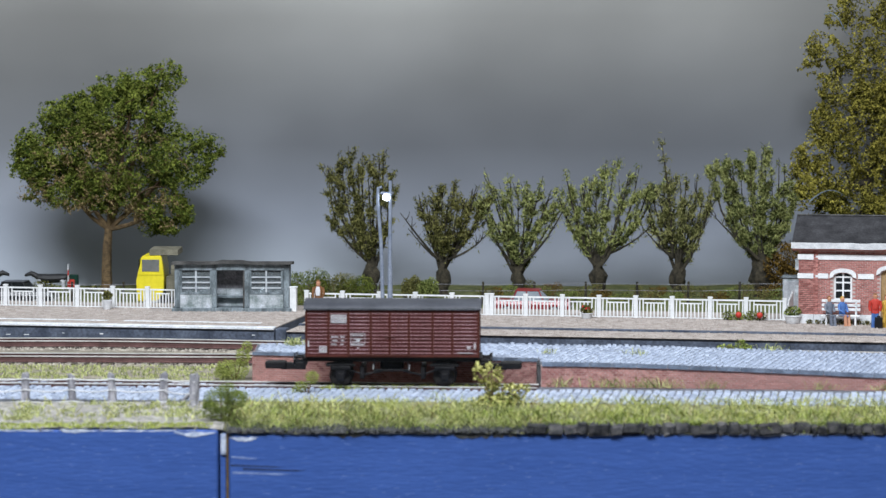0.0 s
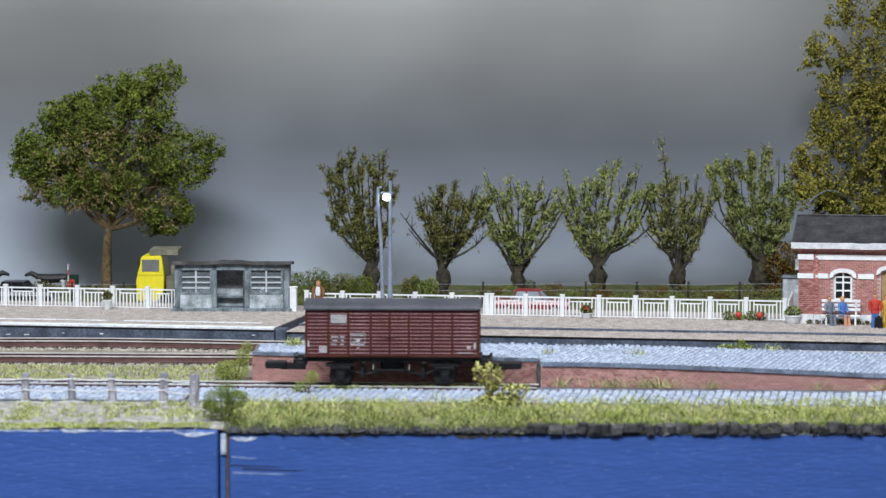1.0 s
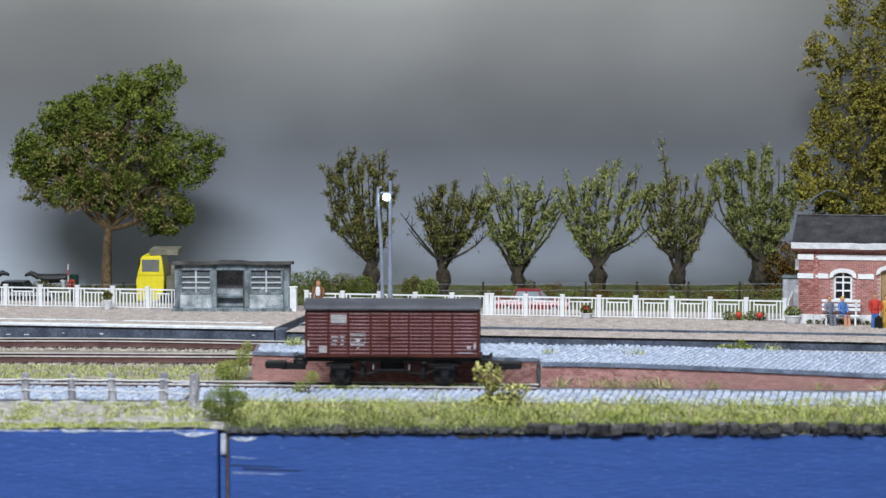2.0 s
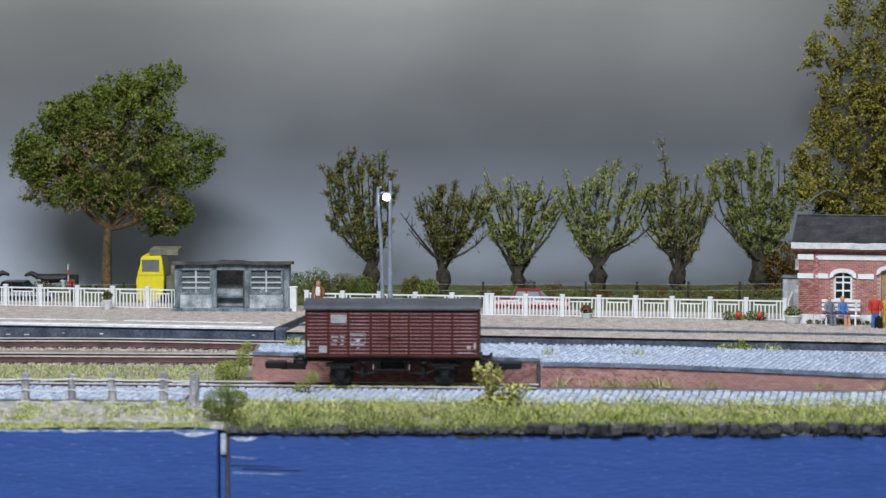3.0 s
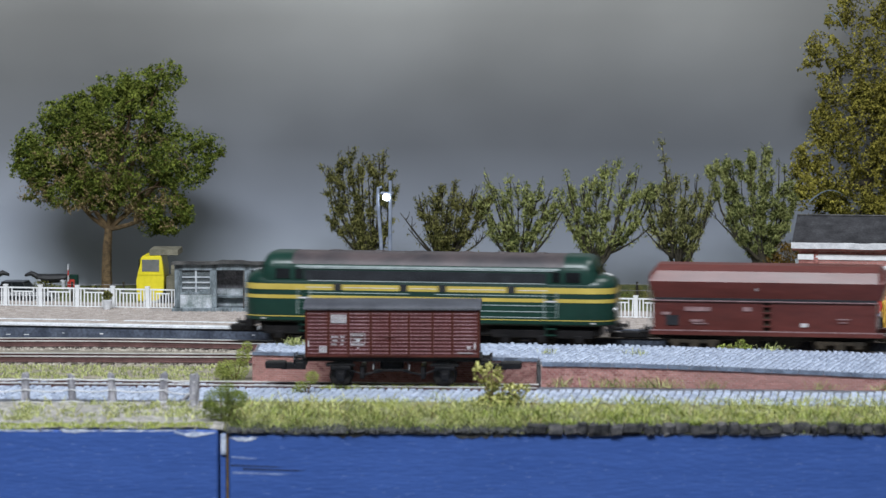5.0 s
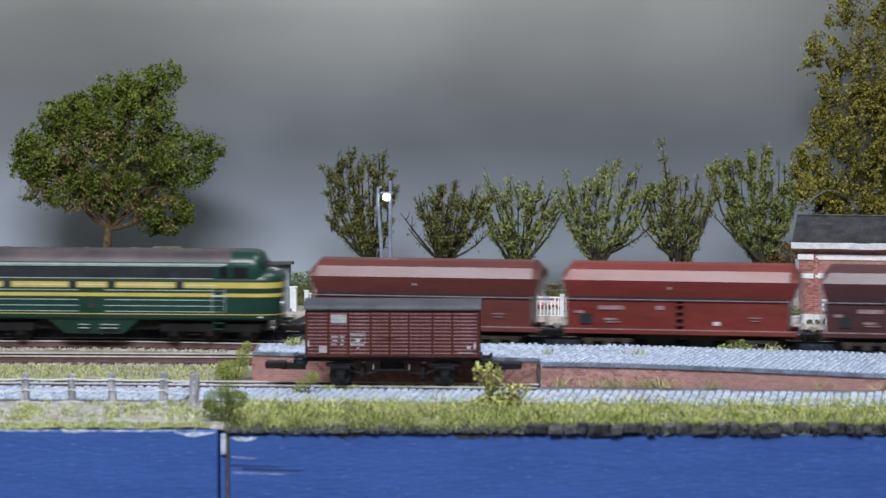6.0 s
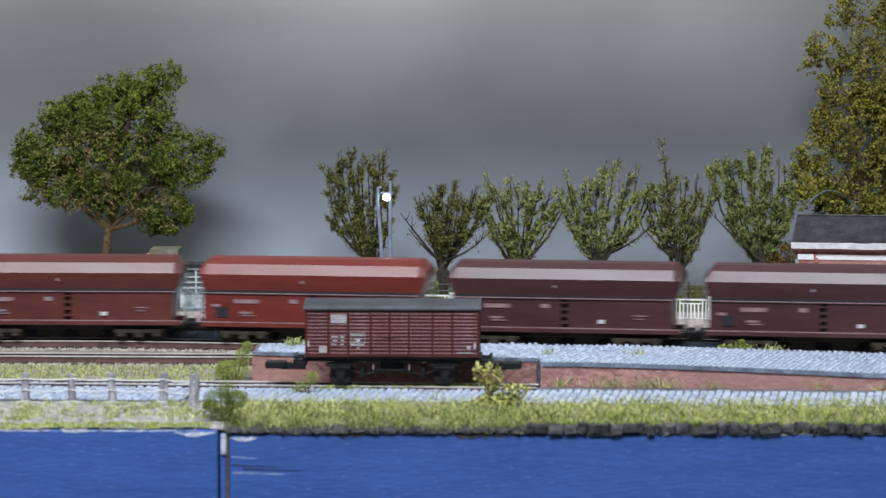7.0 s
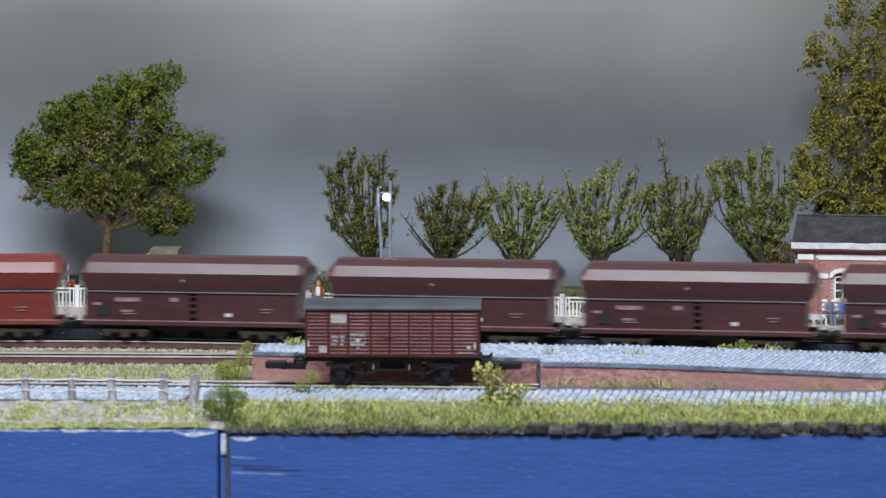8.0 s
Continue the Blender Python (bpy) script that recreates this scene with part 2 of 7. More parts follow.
def sky_material():
    m = bpy.data.materials.new("painted_cloud_sky")
    m.use_nodes = True
    n, l = m.node_tree.nodes, m.node_tree.links
    b = n["Principled BSDF"]
    b.inputs["Roughness"].default_value = 0.85
    b.inputs["Specular IOR Level"].default_value = 0.2
    tc = n.new("ShaderNodeTexCoord")
    mp = n.new("ShaderNodeMapping")
    mp.inputs["Scale"].default_value = (1, 1, 1.5)
    mp.inputs["Location"].default_value = (0.031, 0, 0.012)
    l.new(tc.outputs["Object"], mp.inputs[0])
    n1 = n.new("ShaderNodeTexNoise")
    n1.inputs["Scale"].default_value = 10
    n1.inputs["Detail"].default_value = 4
    n1.inputs["Roughness"].default_value = 0.4
    l.new(mp.outputs[0], n1.inputs["Vector"])
    sep = n.new("ShaderNodeSeparateXYZ")
    l.new(tc.outputs["Object"], sep.inputs[0])
    mr = n.new("ShaderNodeMapRange")
    mr.inputs["From Min"].default_value, mr.inputs["From Max"].default_value = 0.0, 0.09
    l.new(sep.outputs["Z"], mr.inputs["Value"])
    ramp = n.new("ShaderNodeValToRGB")
    e = ramp.color_ramp.elements
    e[0].position, e[0].color = 0.0, (0.34, 0.37, 0.43, 1)
    e[1].position, e[1].color = 1.0, (0.30, 0.30, 0.285, 1)
    for pos, c in ((0.2, (0.235, 0.255, 0.305)), (0.42, (0.153, 0.161, 0.178)), (0.62, (0.163, 0.166, 0.168)), (0.8, (0.205, 0.204, 0.197))):
        x = e.new(pos)
        x.color = (*c, 1)
    l.new(mr.outputs[0], ramp.inputs[0])
    cl = n.new("ShaderNodeMapRange")
    cl.inputs["From Min"].default_value, cl.inputs["From Max"].default_value = 0.3, 0.7
    cl.inputs["To Min"].default_value, cl.inputs["To Max"].default_value = 0.72, 1.35
    l.new(n1.outputs["Fac"], cl.inputs["Value"])
    hs = n.new("ShaderNodeHueSaturation")
    l.new(ramp.outputs[0], hs.inputs["Color"])
    src = cl.outputs[0]
    # painted cloud banks and, below zero, darker patches: x, z, reach in metres, strength
    for cx, cz, reach, k in ((-0.028, 0.074, 0.06, 0.4), (0.078, 0.062, 0.046, 0.46), (0.02, 0.085, 0.07, 0.2), (-0.10, 0.055, 0.06, -0.18), (0.066, 0.034, 0.075, -0.30), (-0.045, 0.008, 0.04, 0.10), (-0.035, 0.042, 0.055, 0.10)):
        mv = n.new("ShaderNodeMapping")
        mv.inputs["Location"].default_value = (-cx, 0, -cz * 1.5)
        mv.inputs["Scale"].default_value = (1, 0, 1.5)
        l.new(tc.outputs["Object"], mv.inputs[0])
        ln = n.new("ShaderNodeVectorMath")
        ln.operation = "LENGTH"
        l.new(mv.outputs[0], ln.inputs[0])
        fall = n.new("ShaderNodeMapRange")
        fall.interpolation_type = "SMOOTHERSTEP"
        fall.inputs["From Min"].default_value, fall.inputs["From Max"].default_value = 0.0, reach
        fall.inputs["To Min"].default_value, fall.inputs["To Max"].default_value = 1 + k, 1.0
        l.new(ln.outputs["Value"], fall.inputs["Value"])
        mu = n.new("ShaderNodeMath")
        mu.operation = "MULTIPLY"
        l.new(src, mu.inputs[0])
        l.new(fall.outputs[0], mu.inputs[1])
        src = mu.outputs[0]
    l.new(src, hs.inputs["Value"])
    l.new(hs.outputs[0], b.inputs["Base Color"])
    return m


tagged(boxpart("backdrop", (-335, 835, 238, 244, -110, 230), sky_material()), "grey cloudy sky painted on a board", "backdrop", kind="structure")

# ---- the two layout modules ----
for nm, x0, x1 in (("layout_module", -320, -42.7), ("layout_module", -40.7, 820)):
    mod = thing(nm, P(0, 0, 0), "blue painted baseboard module with plain timber frame", "baseboard")
    boxpart("fascia", (x0, x1, -54, -47, -110, -2.2 if x0 < -100 else -2.9), M_FASCIA, mod, "ultramarine blue brushed front board", 0.4)
    boxpart("deck", (x0 + 1, x1 - 1, -47, 238, -14, -5.5), M_PINE, mod)
    for y in (20, 215):
        boxpart("beam", (x0 + 3, x1 - 3, y, y + 14, -110, -14), M_PINE, mod)

# ---- ground and tracks ----


def sheet(name, x0, x1, y0, y1, nx, ny, height, material, label, category, kind="structure", m=None):
    xs, ys = np.linspace(x0, x1, nx), np.linspace(y0, y1, ny)
    v = [(x, y, height(x, y)) for y in ys for x in xs]
    f = [(j * nx + i, j * nx + i + 1, (j + 1) * nx + i + 1, (j + 1) * nx + i) for j in range(ny - 1) for i in range(nx - 1)]
    ob = raw(name, v, f, material, m=m)
    for q in ob.data.polygons:
        q.use_smooth = True
    return tagged(ob, label, category, kind=kind)


def bumpy(x, y, size, amount):
    return amount * noise.noise((x / size, y / size, 3.1))


def low_ground(x, y):
    return (-1.75 if y > -4 else -3.6) + bumpy(x, y, 6, 0.12)


sheet("ground", -319, 819, -46.5, 170, 420, 70, low_ground, M_GROUND, "earthy scenic ground of the layout", "ground")


def bank(x, y):
    return 0.3 + bumpy(x, y, 14, 0.5)


M_BANK = mat("bank_turf", (0.06, 0.075, 0.02), (0.14, 0.15, 0.05), 0.95, 3, 1.0, 0.4)
sheet("bank", -319, 819, 140, 238, 260, 40, bank, M_BANK, "low turf bank behind the platform", "ground")


def rail(points, name, parent):
    """A flat-bottomed rail along a line of plan points, head proud and polished, foot wider."""
    prof = [(-0.35, -1.4), (0.35, -1.4), (0.35, -1.2), (0.12, -1.05), (0.12, -0.4), (0.26, -0.3), (0.26, -0.06), (-0.26, -0.06), (-0.26, -0.3), (-0.12, -0.4), (-0.12, -1.05), (-0.35, -1.2)]
    rings, heads = [], []
    for i, p in enumerate(points):
        a, b = points[max(0, i - 1)], points[min(len(points) - 1, i + 1)]
        d = Vector((b[0] - a[0], b[1] - a[1])).normalized()
        nrm = Vector((-d.y, d.x))
        rings.append([(p[0] + nrm.x * y, p[1] + nrm.y * y, z) for y, z in prof])
        heads.append([(p[0] + nrm.x * y, p[1] + nrm.y * y, z) for y, z in ((-0.3, -0.2), (0.3, -0.2), (0.3, 0.0), (-0.3, 0.0))])
    bm = bmesh.new()
    loft(bm, rings)
    r = part(name, bm, M_RAIL_SIDE, parent, "rusty brown rail")
    bm = bmesh.new()
    loft(bm, heads)
    part("railhead", bm, M_RAIL_TOP, r, "polished running surface")


def track(label, line, m, lo, hi, sleepers=True):
    """line(s) gives plan x, y and turn in degrees."""
    tr = thing("railway_track", m, label, "railway track")
    step = 4.0 if lo > -400 else 6.0
    n = int((hi - lo) / step)
    stations = [lo + (hi - lo) * i / n for i in range(n + 1)]
    for side in (-3.25, 3.25):
        pts = []
        for s in stations:
            x, y, a = line(s)
            pts.append((x - side * math.sin(radians(a)), y + side * math.cos(radians(a))))
        rail(pts, "rail", tr)
    if sleepers:
        bm = bmesh.new()
        box(bm, -0.6, 0.6, -5.6, 5.6, -1.9, -1.4, 0.08)
        first = None
        s = lo + 1
        while s < min(hi, 160):
            x, y, a = line(s)
            if first is None:
                first = part("sleeper", bm, M_SLEEPER, tr, "dark plastic sleeper", P(x, y, 0, 0, 0, a))
            else:
                again(first, P(x, y, 0, 0, 0, a))
            s += 2.75
    return tr


track("main line track with rusty rails on pale ballast", on_line, MAIN, -300, 800)
NEAR = pose(-0.085, 0.0630, 0, 0, 0, -2.5)
track("second running line with worn rail tops", lambda s: (s, 0.0, 0.0), NEAR, -225, 140)
track("goods siding with rails sunk in setts", lambda s: (s, 0.0, 0.0), SIDING, -285, 40.5)


def gravel(name, spots, size, material, label, m=None, seed=3):
    rng = np.random.default_rng(seed)
    n = len(spots)
    base = np.array(((1, 0, 0), (-0.5, 0.87, 0), (-0.5, -0.87, 0), (0, 0, 1.0)))
    sc = rng.uniform(0.5, 1.3, (n, 1, 3)) * size
    an = rng.uniform(0, 6.28, n)
    v = base[None] * sc
    c, s = np.cos(an)[:, None], np.sin(an)[:, None]
    x, y = v[:, :, 0] * c - v[:, :, 1] * s, v[:, :, 0] * s + v[:, :, 1] * c
    v = np.stack((x, y, v[:, :, 2]), 2) + np.asarray(spots)[:, None, :]
    f = np.array(((0, 1, 3), (1, 2, 3), (2, 0, 3)))[None] + 4 * np.arange(n)[:, None, None]
    return tagged(raw(name, v.reshape(-1, 3), f.reshape(-1, 3), material, m=m), label, "ballast", kind="stuff")


rng = np.random.default_rng(11)
spots = []
for k in range(15000):
    s = rng.uniform(-130, 130)
    x, y, a = on_line(s)
    w = rng.uniform(-8.5, 8.5)
    spots.append((x - w * math.sin(radians(a)), y + w * math.cos(radians(a)), -1.95 + 0.25 * rng.random()))
gravel("ballast", spots, 0.42, M_BALLAST, "pale grey-brown ballast under the main line", MAIN)
spots = np.stack((rng.uniform(-60, 120, 9000), rng.uniform(-6.5, 10, 9000), rng.uniform(-1.95, -1.7, 9000)), 1)
gravel("ballast", spots, 0.42, M_BALLAST, "pale ballast under the second line", NEAR, 5)

# ---- station platforms ----
plat = tagged(new("platform"), "low gravel-topped station platform with white edge", "platform", kind="structure")
plat.matrix_basis = MAIN
boxpart("platform_body", (-270, -41.5, 10.0, 66, -1.7, 1.9), M_PLATWALL, plat, "dark weathered platform face")
boxpart("paving", (-270, -41.5, 10.6, 66, 1.9, 2.3), M_CONCRETE, plat, "beige gravel paving", 0.1)
boxpart("edge_strip", (-270, -41.5, 9.4, 12.4, 1.75, 2.36), M_EDGE, plat, "worn white platform edge", 0.1)
for u0, u1, v0 in ((-120, -84, 19.0), (-80, -47, 19.2), (-270, -125, 19.1)):
    boxpart("painted_line", (u0, u1, v0, v0 + 2.2, 2.3, 2.34), M_EDGE, plat, "flaking white safety line")
boxpart("platform_body", (-38.5, 800, 10.0, 22.5, -1.7, 1.35), M_PLATWALL, plat, "dark weathered platform face")
boxpart("paving", (-38.5, 800, 9.4, 22.5, 1.35, 1.65), M_CONCRETE, plat, "beige gravel paving", 0.12)
boxpart("kerb", (-38.5, 800, 22.2, 23.6, 1.3, 2.12), M_PLATWALL, plat, "black kerb line", 0.1)
boxpart("paving", (-38.5, 800, 22.6, 70, 0.7, 2.0), M_CONCRETE, plat, "beige gravel paving", 0.12)
boxpart("edge_block", (-41.3, -38.7, 10.2, 13.5, -1.7, 2.1), M_PLATWALL, plat, "dark end block of the platform", 0.2)
for k in range(7):
    u, z = rng.uniform(-125, -45), rng.uniform(-0.6, 1.5)
    boxpart("lime_stain", (u, u + rng.uniform(0.3, 1.3), 9.93, 10.02, z, z + rng.uniform(0.12, 0.3)), M_EDGE, plat)

spots = [(a, b, 1.95 if b > 23 else 1.58) for a, b in zip(rng.uniform(-38, 110, 6500), np.concatenate((rng.uniform(9.6, 22, 2300), rng.uniform(23.8, 52, 4200))))]
gravel("platform_grit", spots, 0.3, M_CONCRETE, "coarse beige grit on the platform paving", MAIN, 21)
spots = [(a, b, 2.25) for a, b in zip(rng.uniform(-130, -42, 3500), rng.uniform(12.6, 52, 3500)) if not 18.6 < b < 21.2]
gravel("platform_grit", spots, 0.28, M_CONCRETE, "beige grit on the platform paving", MAIN, 22)

# ---- brick loading dock with sett paving ----


def sett_boxes(x0, x1, y0, y1, top, px, py, skip=None, seed=2, thick=0.5, skew=0.0, stagger=0.5, rough=0.06):
    g = np.random.default_rng(seed)
    rows = []
    j = 0
    y = y0
    while y < y1:
        x = x0 + (stagger * px if j % 2 else 0)
        while x < x1:
            if skip is None or not skip(x, y):
                t = top(x, y) + g.uniform(-rough, rough)
                jx = g.uniform(-0.13, 0.13) + skew * (y - y0)
                rows.append((x + 0.17 + jx, x + px - 0.17 + jx, y + 0.13, y + py - 0.13, t - thick, t))
            x += px
        y += py
        j += 1
    return rows


def sett_object(name, rows, material, parent, label):
    v, f = many_boxes(rows)
    c = v.mean(1, keepdims=True)
    top = v[:, 1::2]
    top[:, :, :2] = c[:, :, :2] + (top[:, :, :2] - c[:, :, :2]) * 0.8
    v[:, 1::2] = top
    return tagged(raw(name, v.reshape(-1, 3), f, material, parent), label, kind="stuff")


def sett_pieces(rows, material, parent, name="sett"):
    r = rows[0]
    w, d, t = (r[1] - r[0]) / 2, (r[3] - r[2]) / 2, 0.45
    bm = bmesh.new()
    hexa(bm, [(-w, -d, -t), (w, -d, -t), (w, d, -t), (-w, d, -t)], [(-w * 0.8, -d * 0.8, 0), (w * 0.8, -d * 0.8, 0), (w * 0.8, d * 0.8, 0), (-w * 0.8, d * 0.8, 0)])
    first = None
    for r in rows:
        m = P((r[0] + r[1]) / 2, (r[2] + r[3]) / 2, r[5])
        if first is None:
            first = part(name, bm, material, parent, "", m)
        else:
            again(first, m)


def brick_face(parent, p, q, z0, top, seed, pieces):
    """Courses of bricks on the face from p to q, from z0 up to top(share of the way)."""
    g = np.random.default_rng(seed)
    p, q = Vector(p), Vector(q)
    length, turn = (q - p).length, math.degrees(math.atan2(q.y - p.y, q.x - p.x))
    holder = new("brickwork")
    holder.parent = parent
    holder.matrix_basis = P(p.x, p.y, 0, 0, 0, turn)
    rows = []
    z, j = z0, 0
    while z < 6:
        s = -0.55 * (j % 2)
        while s < length - 0.3:
            if z + 0.42 < top(s / length):
                a, b = max(0, s) + 0.05, min(length, s + 1.1) - 0.05
                rows.append((a, b, -0.10 + g.uniform(-0.03, 0.03), 0.1, z + 0.04, z + 0.42))
            s += 1.1
        z += 0.47
        j += 1
    near = [r for r in rows if pieces[0] < r[0] < pieces[1] and r[1] - r[0] > 0.95][:300]
    keep = set(near)
    rest = [r for r in rows if r not in keep]
    v, f = many_boxes(rest)
    tagged(raw("bricks", v.reshape(-1, 3), f, M_BRICK, holder), "weathered red bricks", kind="stuff")
    bm = bmesh.new()
    box(bm, -0.5, 0.5, -0.1, 0.1, -0.19, 0.19, 0.03)
    first = None
    for r in near:
        m = P((r[0] + r[1]) / 2, (r[2] + r[3]) / 2, (r[4] + r[5]) / 2)
        if first is None:
            first = part("brick", bm, M_BRICK, holder, "", m)
        else:
            again(first, m)
    return holder


def dock_top(x):
    t = min(1.0, max(0.0, (x - 30) / 60.0))
    return 4.25 - 1.75 * t ** 1.35 - max(0, x - 90) * 0.02


dock = thing("loading_dock", P(0, 0, 0), "red brick loading dock paved with grey setts", "loading dock")
bm = bmesh.new()
hexa(bm, [(-40, 24.4, -1.8), (19.6, 11.2, -1.8), (19.6, 43.6, -1.8), (-38, 44.4, -1.8)], [(-40, 24.4, 4.0), (19.6, 11.2, 4.0), (19.6, 43.6, 4.0), (-38, 44.4, 4.0)])
part("core", bm, M_BRICKJOINT, dock, "pale mortar bed")
xs = np.linspace(20, 180, 25)
rings = []
for x in xs:
    yf = 5.95 - (x - 20) * 0.096
    h = dock_top(x) - 0.42
    rings.append([(x, yf, -1.8), (x, yf, h), (x, 44 + max(0, x - 60) * 0.03, h), (x, 44 + max(0, x - 60) * 0.03, -1.8)])
bm = bmesh.new()
loft(bm, rings)
part("ramp_core", bm, M_BRICKJOINT, dock, "pale mortar bed of the ramp")


def dock_surface(nm, rings_, label):
    bm_ = bmesh.new()
    loft(bm_, rings_)
    return part(nm, bm_, M_MORTAR, dock, label)


dock_surface("joint_bed", [[(x, yf, 4.0), (x, yf, 4.12), (x, yb, 4.12), (x, yb, 4.0)] for x, yf, yb in ((-40, 24.4, 44.4), (20.0, 11.2, 43.6))], "dark grey sett joints")
dock_surface("joint_bed", [[(x, 5.95 - (x - 20) * 0.096, dock_top(x) - 0.42), (x, 5.95 - (x - 20) * 0.096, dock_top(x) - 0.32), (x, 44 + max(0, x - 60) * 0.03, dock_top(x) - 0.32), (x, 44 + max(0, x - 60) * 0.03, dock_top(x) - 0.42)] for x in xs], "dark grey sett joints")
setts = sett_boxes(-39.5, 20.3, 12, 43.5, lambda x, y: 4.45 + bumpy(x, y, 8, 0.12), 1.25, 2.5, lambda x, y: y < 24.4 - (x + 40) * 0.2215 + 1.2, 4, 0.5, 0.0, 0.5, 0.13)
sett_object("sett_paving", setts, M_DOCKSETT, dock, "worn blue-grey setts")
setts = sett_boxes(20.1, 178, -9, 43.0, lambda x, y: dock_top(x) + bumpy(x, y, 8, 0.12), 1.25, 2.5, lambda x, y: y < 5.95 - (x - 20) * 0.096 + 1.2, 6, 0.5, 0.0, 0.5, 0.13)
near = [r for r in setts if 40 < r[0] < 75 and r[2] < 22][:300]
chosen = set(near)
sett_object("sett_paving", [r for r in setts if r not in chosen], M_DOCKSETT, dock, "worn blue-grey setts of the ramp")
sett_pieces(near, M_DOCKSETT, dock)
brick_face(dock, (20.2, 5.85), (118, -3.55), -1.7, lambda t: dock_top(20.2 + 98 * t) - 0.38, 3, (28, 66))
brick_face(dock, (-40, 24.3), (19.4, 11.1), -1.7, lambda t: 4.05, 4, (0, 12))
brick_face(dock, (-40.1, 44.2), (-40.1, 24.5), -1.7, lambda t: 4.05, 5, (0, 0))
# kerb stones along the dock's edges
g = np.random.default_rng(8)
x = 20.3
while x < 130:
    w = g.uniform(4.0, 6.5)
    bm = bmesh.new()
    z0, z1 = dock_top(x), dock_top(x + w)
    ya, yb = 5.95 - (x - 20) * 0.096, 5.95 - (x + w - 20) * 0.096
    lo = [(x + 0.05, ya - 0.55, z0 - 0.72), (x + w - 0.05, yb - 0.55, z1 - 0.72), (x + w - 0.05, yb + 1.0, z1 - 0.72), (x + 0.05, ya + 1.0, z0 - 0.72)]
    hi = [(a + (0.05 if i in (0, 3) else -0.05), b + (0.12 if i < 2 else 0), c + 0.77 + g.uniform(-0.06, 0.06)) for i, (a, b, c) in enumerate(lo)]
    hexa(bm, lo, hi)
    part("kerb_stone", bm, M_KERB, dock)
    x += w
x = -40.2
while x < 18:
    w = g.uniform(4.0, 6.5)
    w = min(w, 19.6 - x)
    bm = bmesh.new()
    ya, yb = 24.4 - (x + 40) * 0.2215, 24.4 - (x + w + 40) * 0.2215
    lo = [(x + 0.05, ya - 0.5, 3.9), (x + w - 0.05, yb - 0.5, 3.9), (x + w - 0.05, yb + 1.3, 3.9), (x + 0.05, ya + 1.3, 3.9)]
    hi = [(a, b + (0.12 if i < 2 else 0), 4.5 + g.uniform(-0.06, 0.06)) for i, (a, b, c) in enumerate(lo)]
    hexa(bm, lo, hi)
    part("kerb_stone", bm, M_KERB, dock)
    x += w
boxpart("end_wall", (19.4, 20.1, 5.6, 11.0, -1.7, 3.85), M_QUAY, dock, "dark end wall by the buffer stop", 0.1)

# ---- street of setts in front ----
road = tagged(boxpart("road", (-300, 300, -21.5, 9, -3.2, -0.85), M_MORTAR, None, "", 0, pose(0, 0.0, 0, 0, 0, -4.0)), "grey sett street beside the siding", "road", kind="structure")
setts = sett_boxes(-128, 128, -21, 0.0, lambda x, y: -0.48 + bumpy(x, y, 7, 0.14), 1.6, 1.5, None, 9, 0.5, 0.06, 0.0, 0.14)
gap_setts = sett_boxes(-128, 16, 2.2, 7.2, lambda x, y: -0.55 + bumpy(x, y, 7, 0.14), 1.6, 1.5, None, 19, 0.5, 0.06, 0.0)
sett_object("sett_paving", gap_setts, M_SETT, road, "pale grey setts between the rails")
near = [r for r in setts if -40 < r[0] < -8 and r[2] < -5][:300]
chosen = set(near)
sett_object("sett_paving", [r for r in setts if r not in chosen], M_SETT, road, "pale grey setts, polished by wear")
sett_pieces(near, M_SETT, road)

# ---- rolling stock ----


def wheelset(parent, x, r=2.1, spokes=True):
    bm = bmesh.new()
    for y in (-3.1, 3.1):
        s = 1 if y > 0 else -1
        tube(bm, (0, y - 0.45 * s, r), (0, y + 0.45 * s, r), r - 0.02, r - 0.1, 20)
        tube(bm, (0, y - 0.7 * s, r), (0, y - 0.45 * s, r), r + 0.35, r + 0.35, 20)
        tube(bm, (0, y + 0.45 * s, r), (0, y + 0.6 * s, r), r * 0.45, r * 0.35, 12)
    tube(bm, (0, -4.6, r), (0, 4.6, r), 0.4, None, 8)
    return part("wheelset", bm, M_WHEEL, parent, "", P(x, 0, 0), True)


def coupler(parent, x, way, big=False):
    bm = bmesh.new()
    k, up = (1.3, 0.8) if big else (1.0, 0.0)
    box(bm, min(0, way * 4 * k), max(0, way * 4 * k), -0.9, 0.9, 2.6 + up - 0.3 * k * up, 3.7 + up, 0.12)
    box(bm, min(way * 3 * k, way * 6.4 * k), max(way * 3 * k, way * 6.4 * k), -1.5, 1.5, 2.5 + up, 4.0 + up, 0.3)
    return part("coupling", bm, M_BLACK, parent, "black hook coupling", P(x, 0, 0))


def buffers(parent, x, way, z=4.9, half=3.9):
    for y in (-half, half):
        bm = bmesh.new()
        tube(bm, (0, y, z), (way * 1.9, y, z), 0.42, 0.36, 10)
        tube(bm, (way * 1.9, y, z), (way * 2.25, y, z), 0.95, 0.9, 14)
        part("buffer", bm, M_BLACK, parent, "", P(x, 0, 0), True)


M_MARKW = mat("worn_wagon_marking", (0.38, 0.36, 0.38), (0.62, 0.60, 0.62), 0.6, 0.6, 0.1, 0.3)
# pale mauve for the highlight along the planks' top edges, put in as colour
M_EDGE_GLINT = mat("dry_brushed_edge", (0.26, 0.15, 0.165), (0.50, 0.36, 0.40), 0.5, 3, 0.1, 0.25)


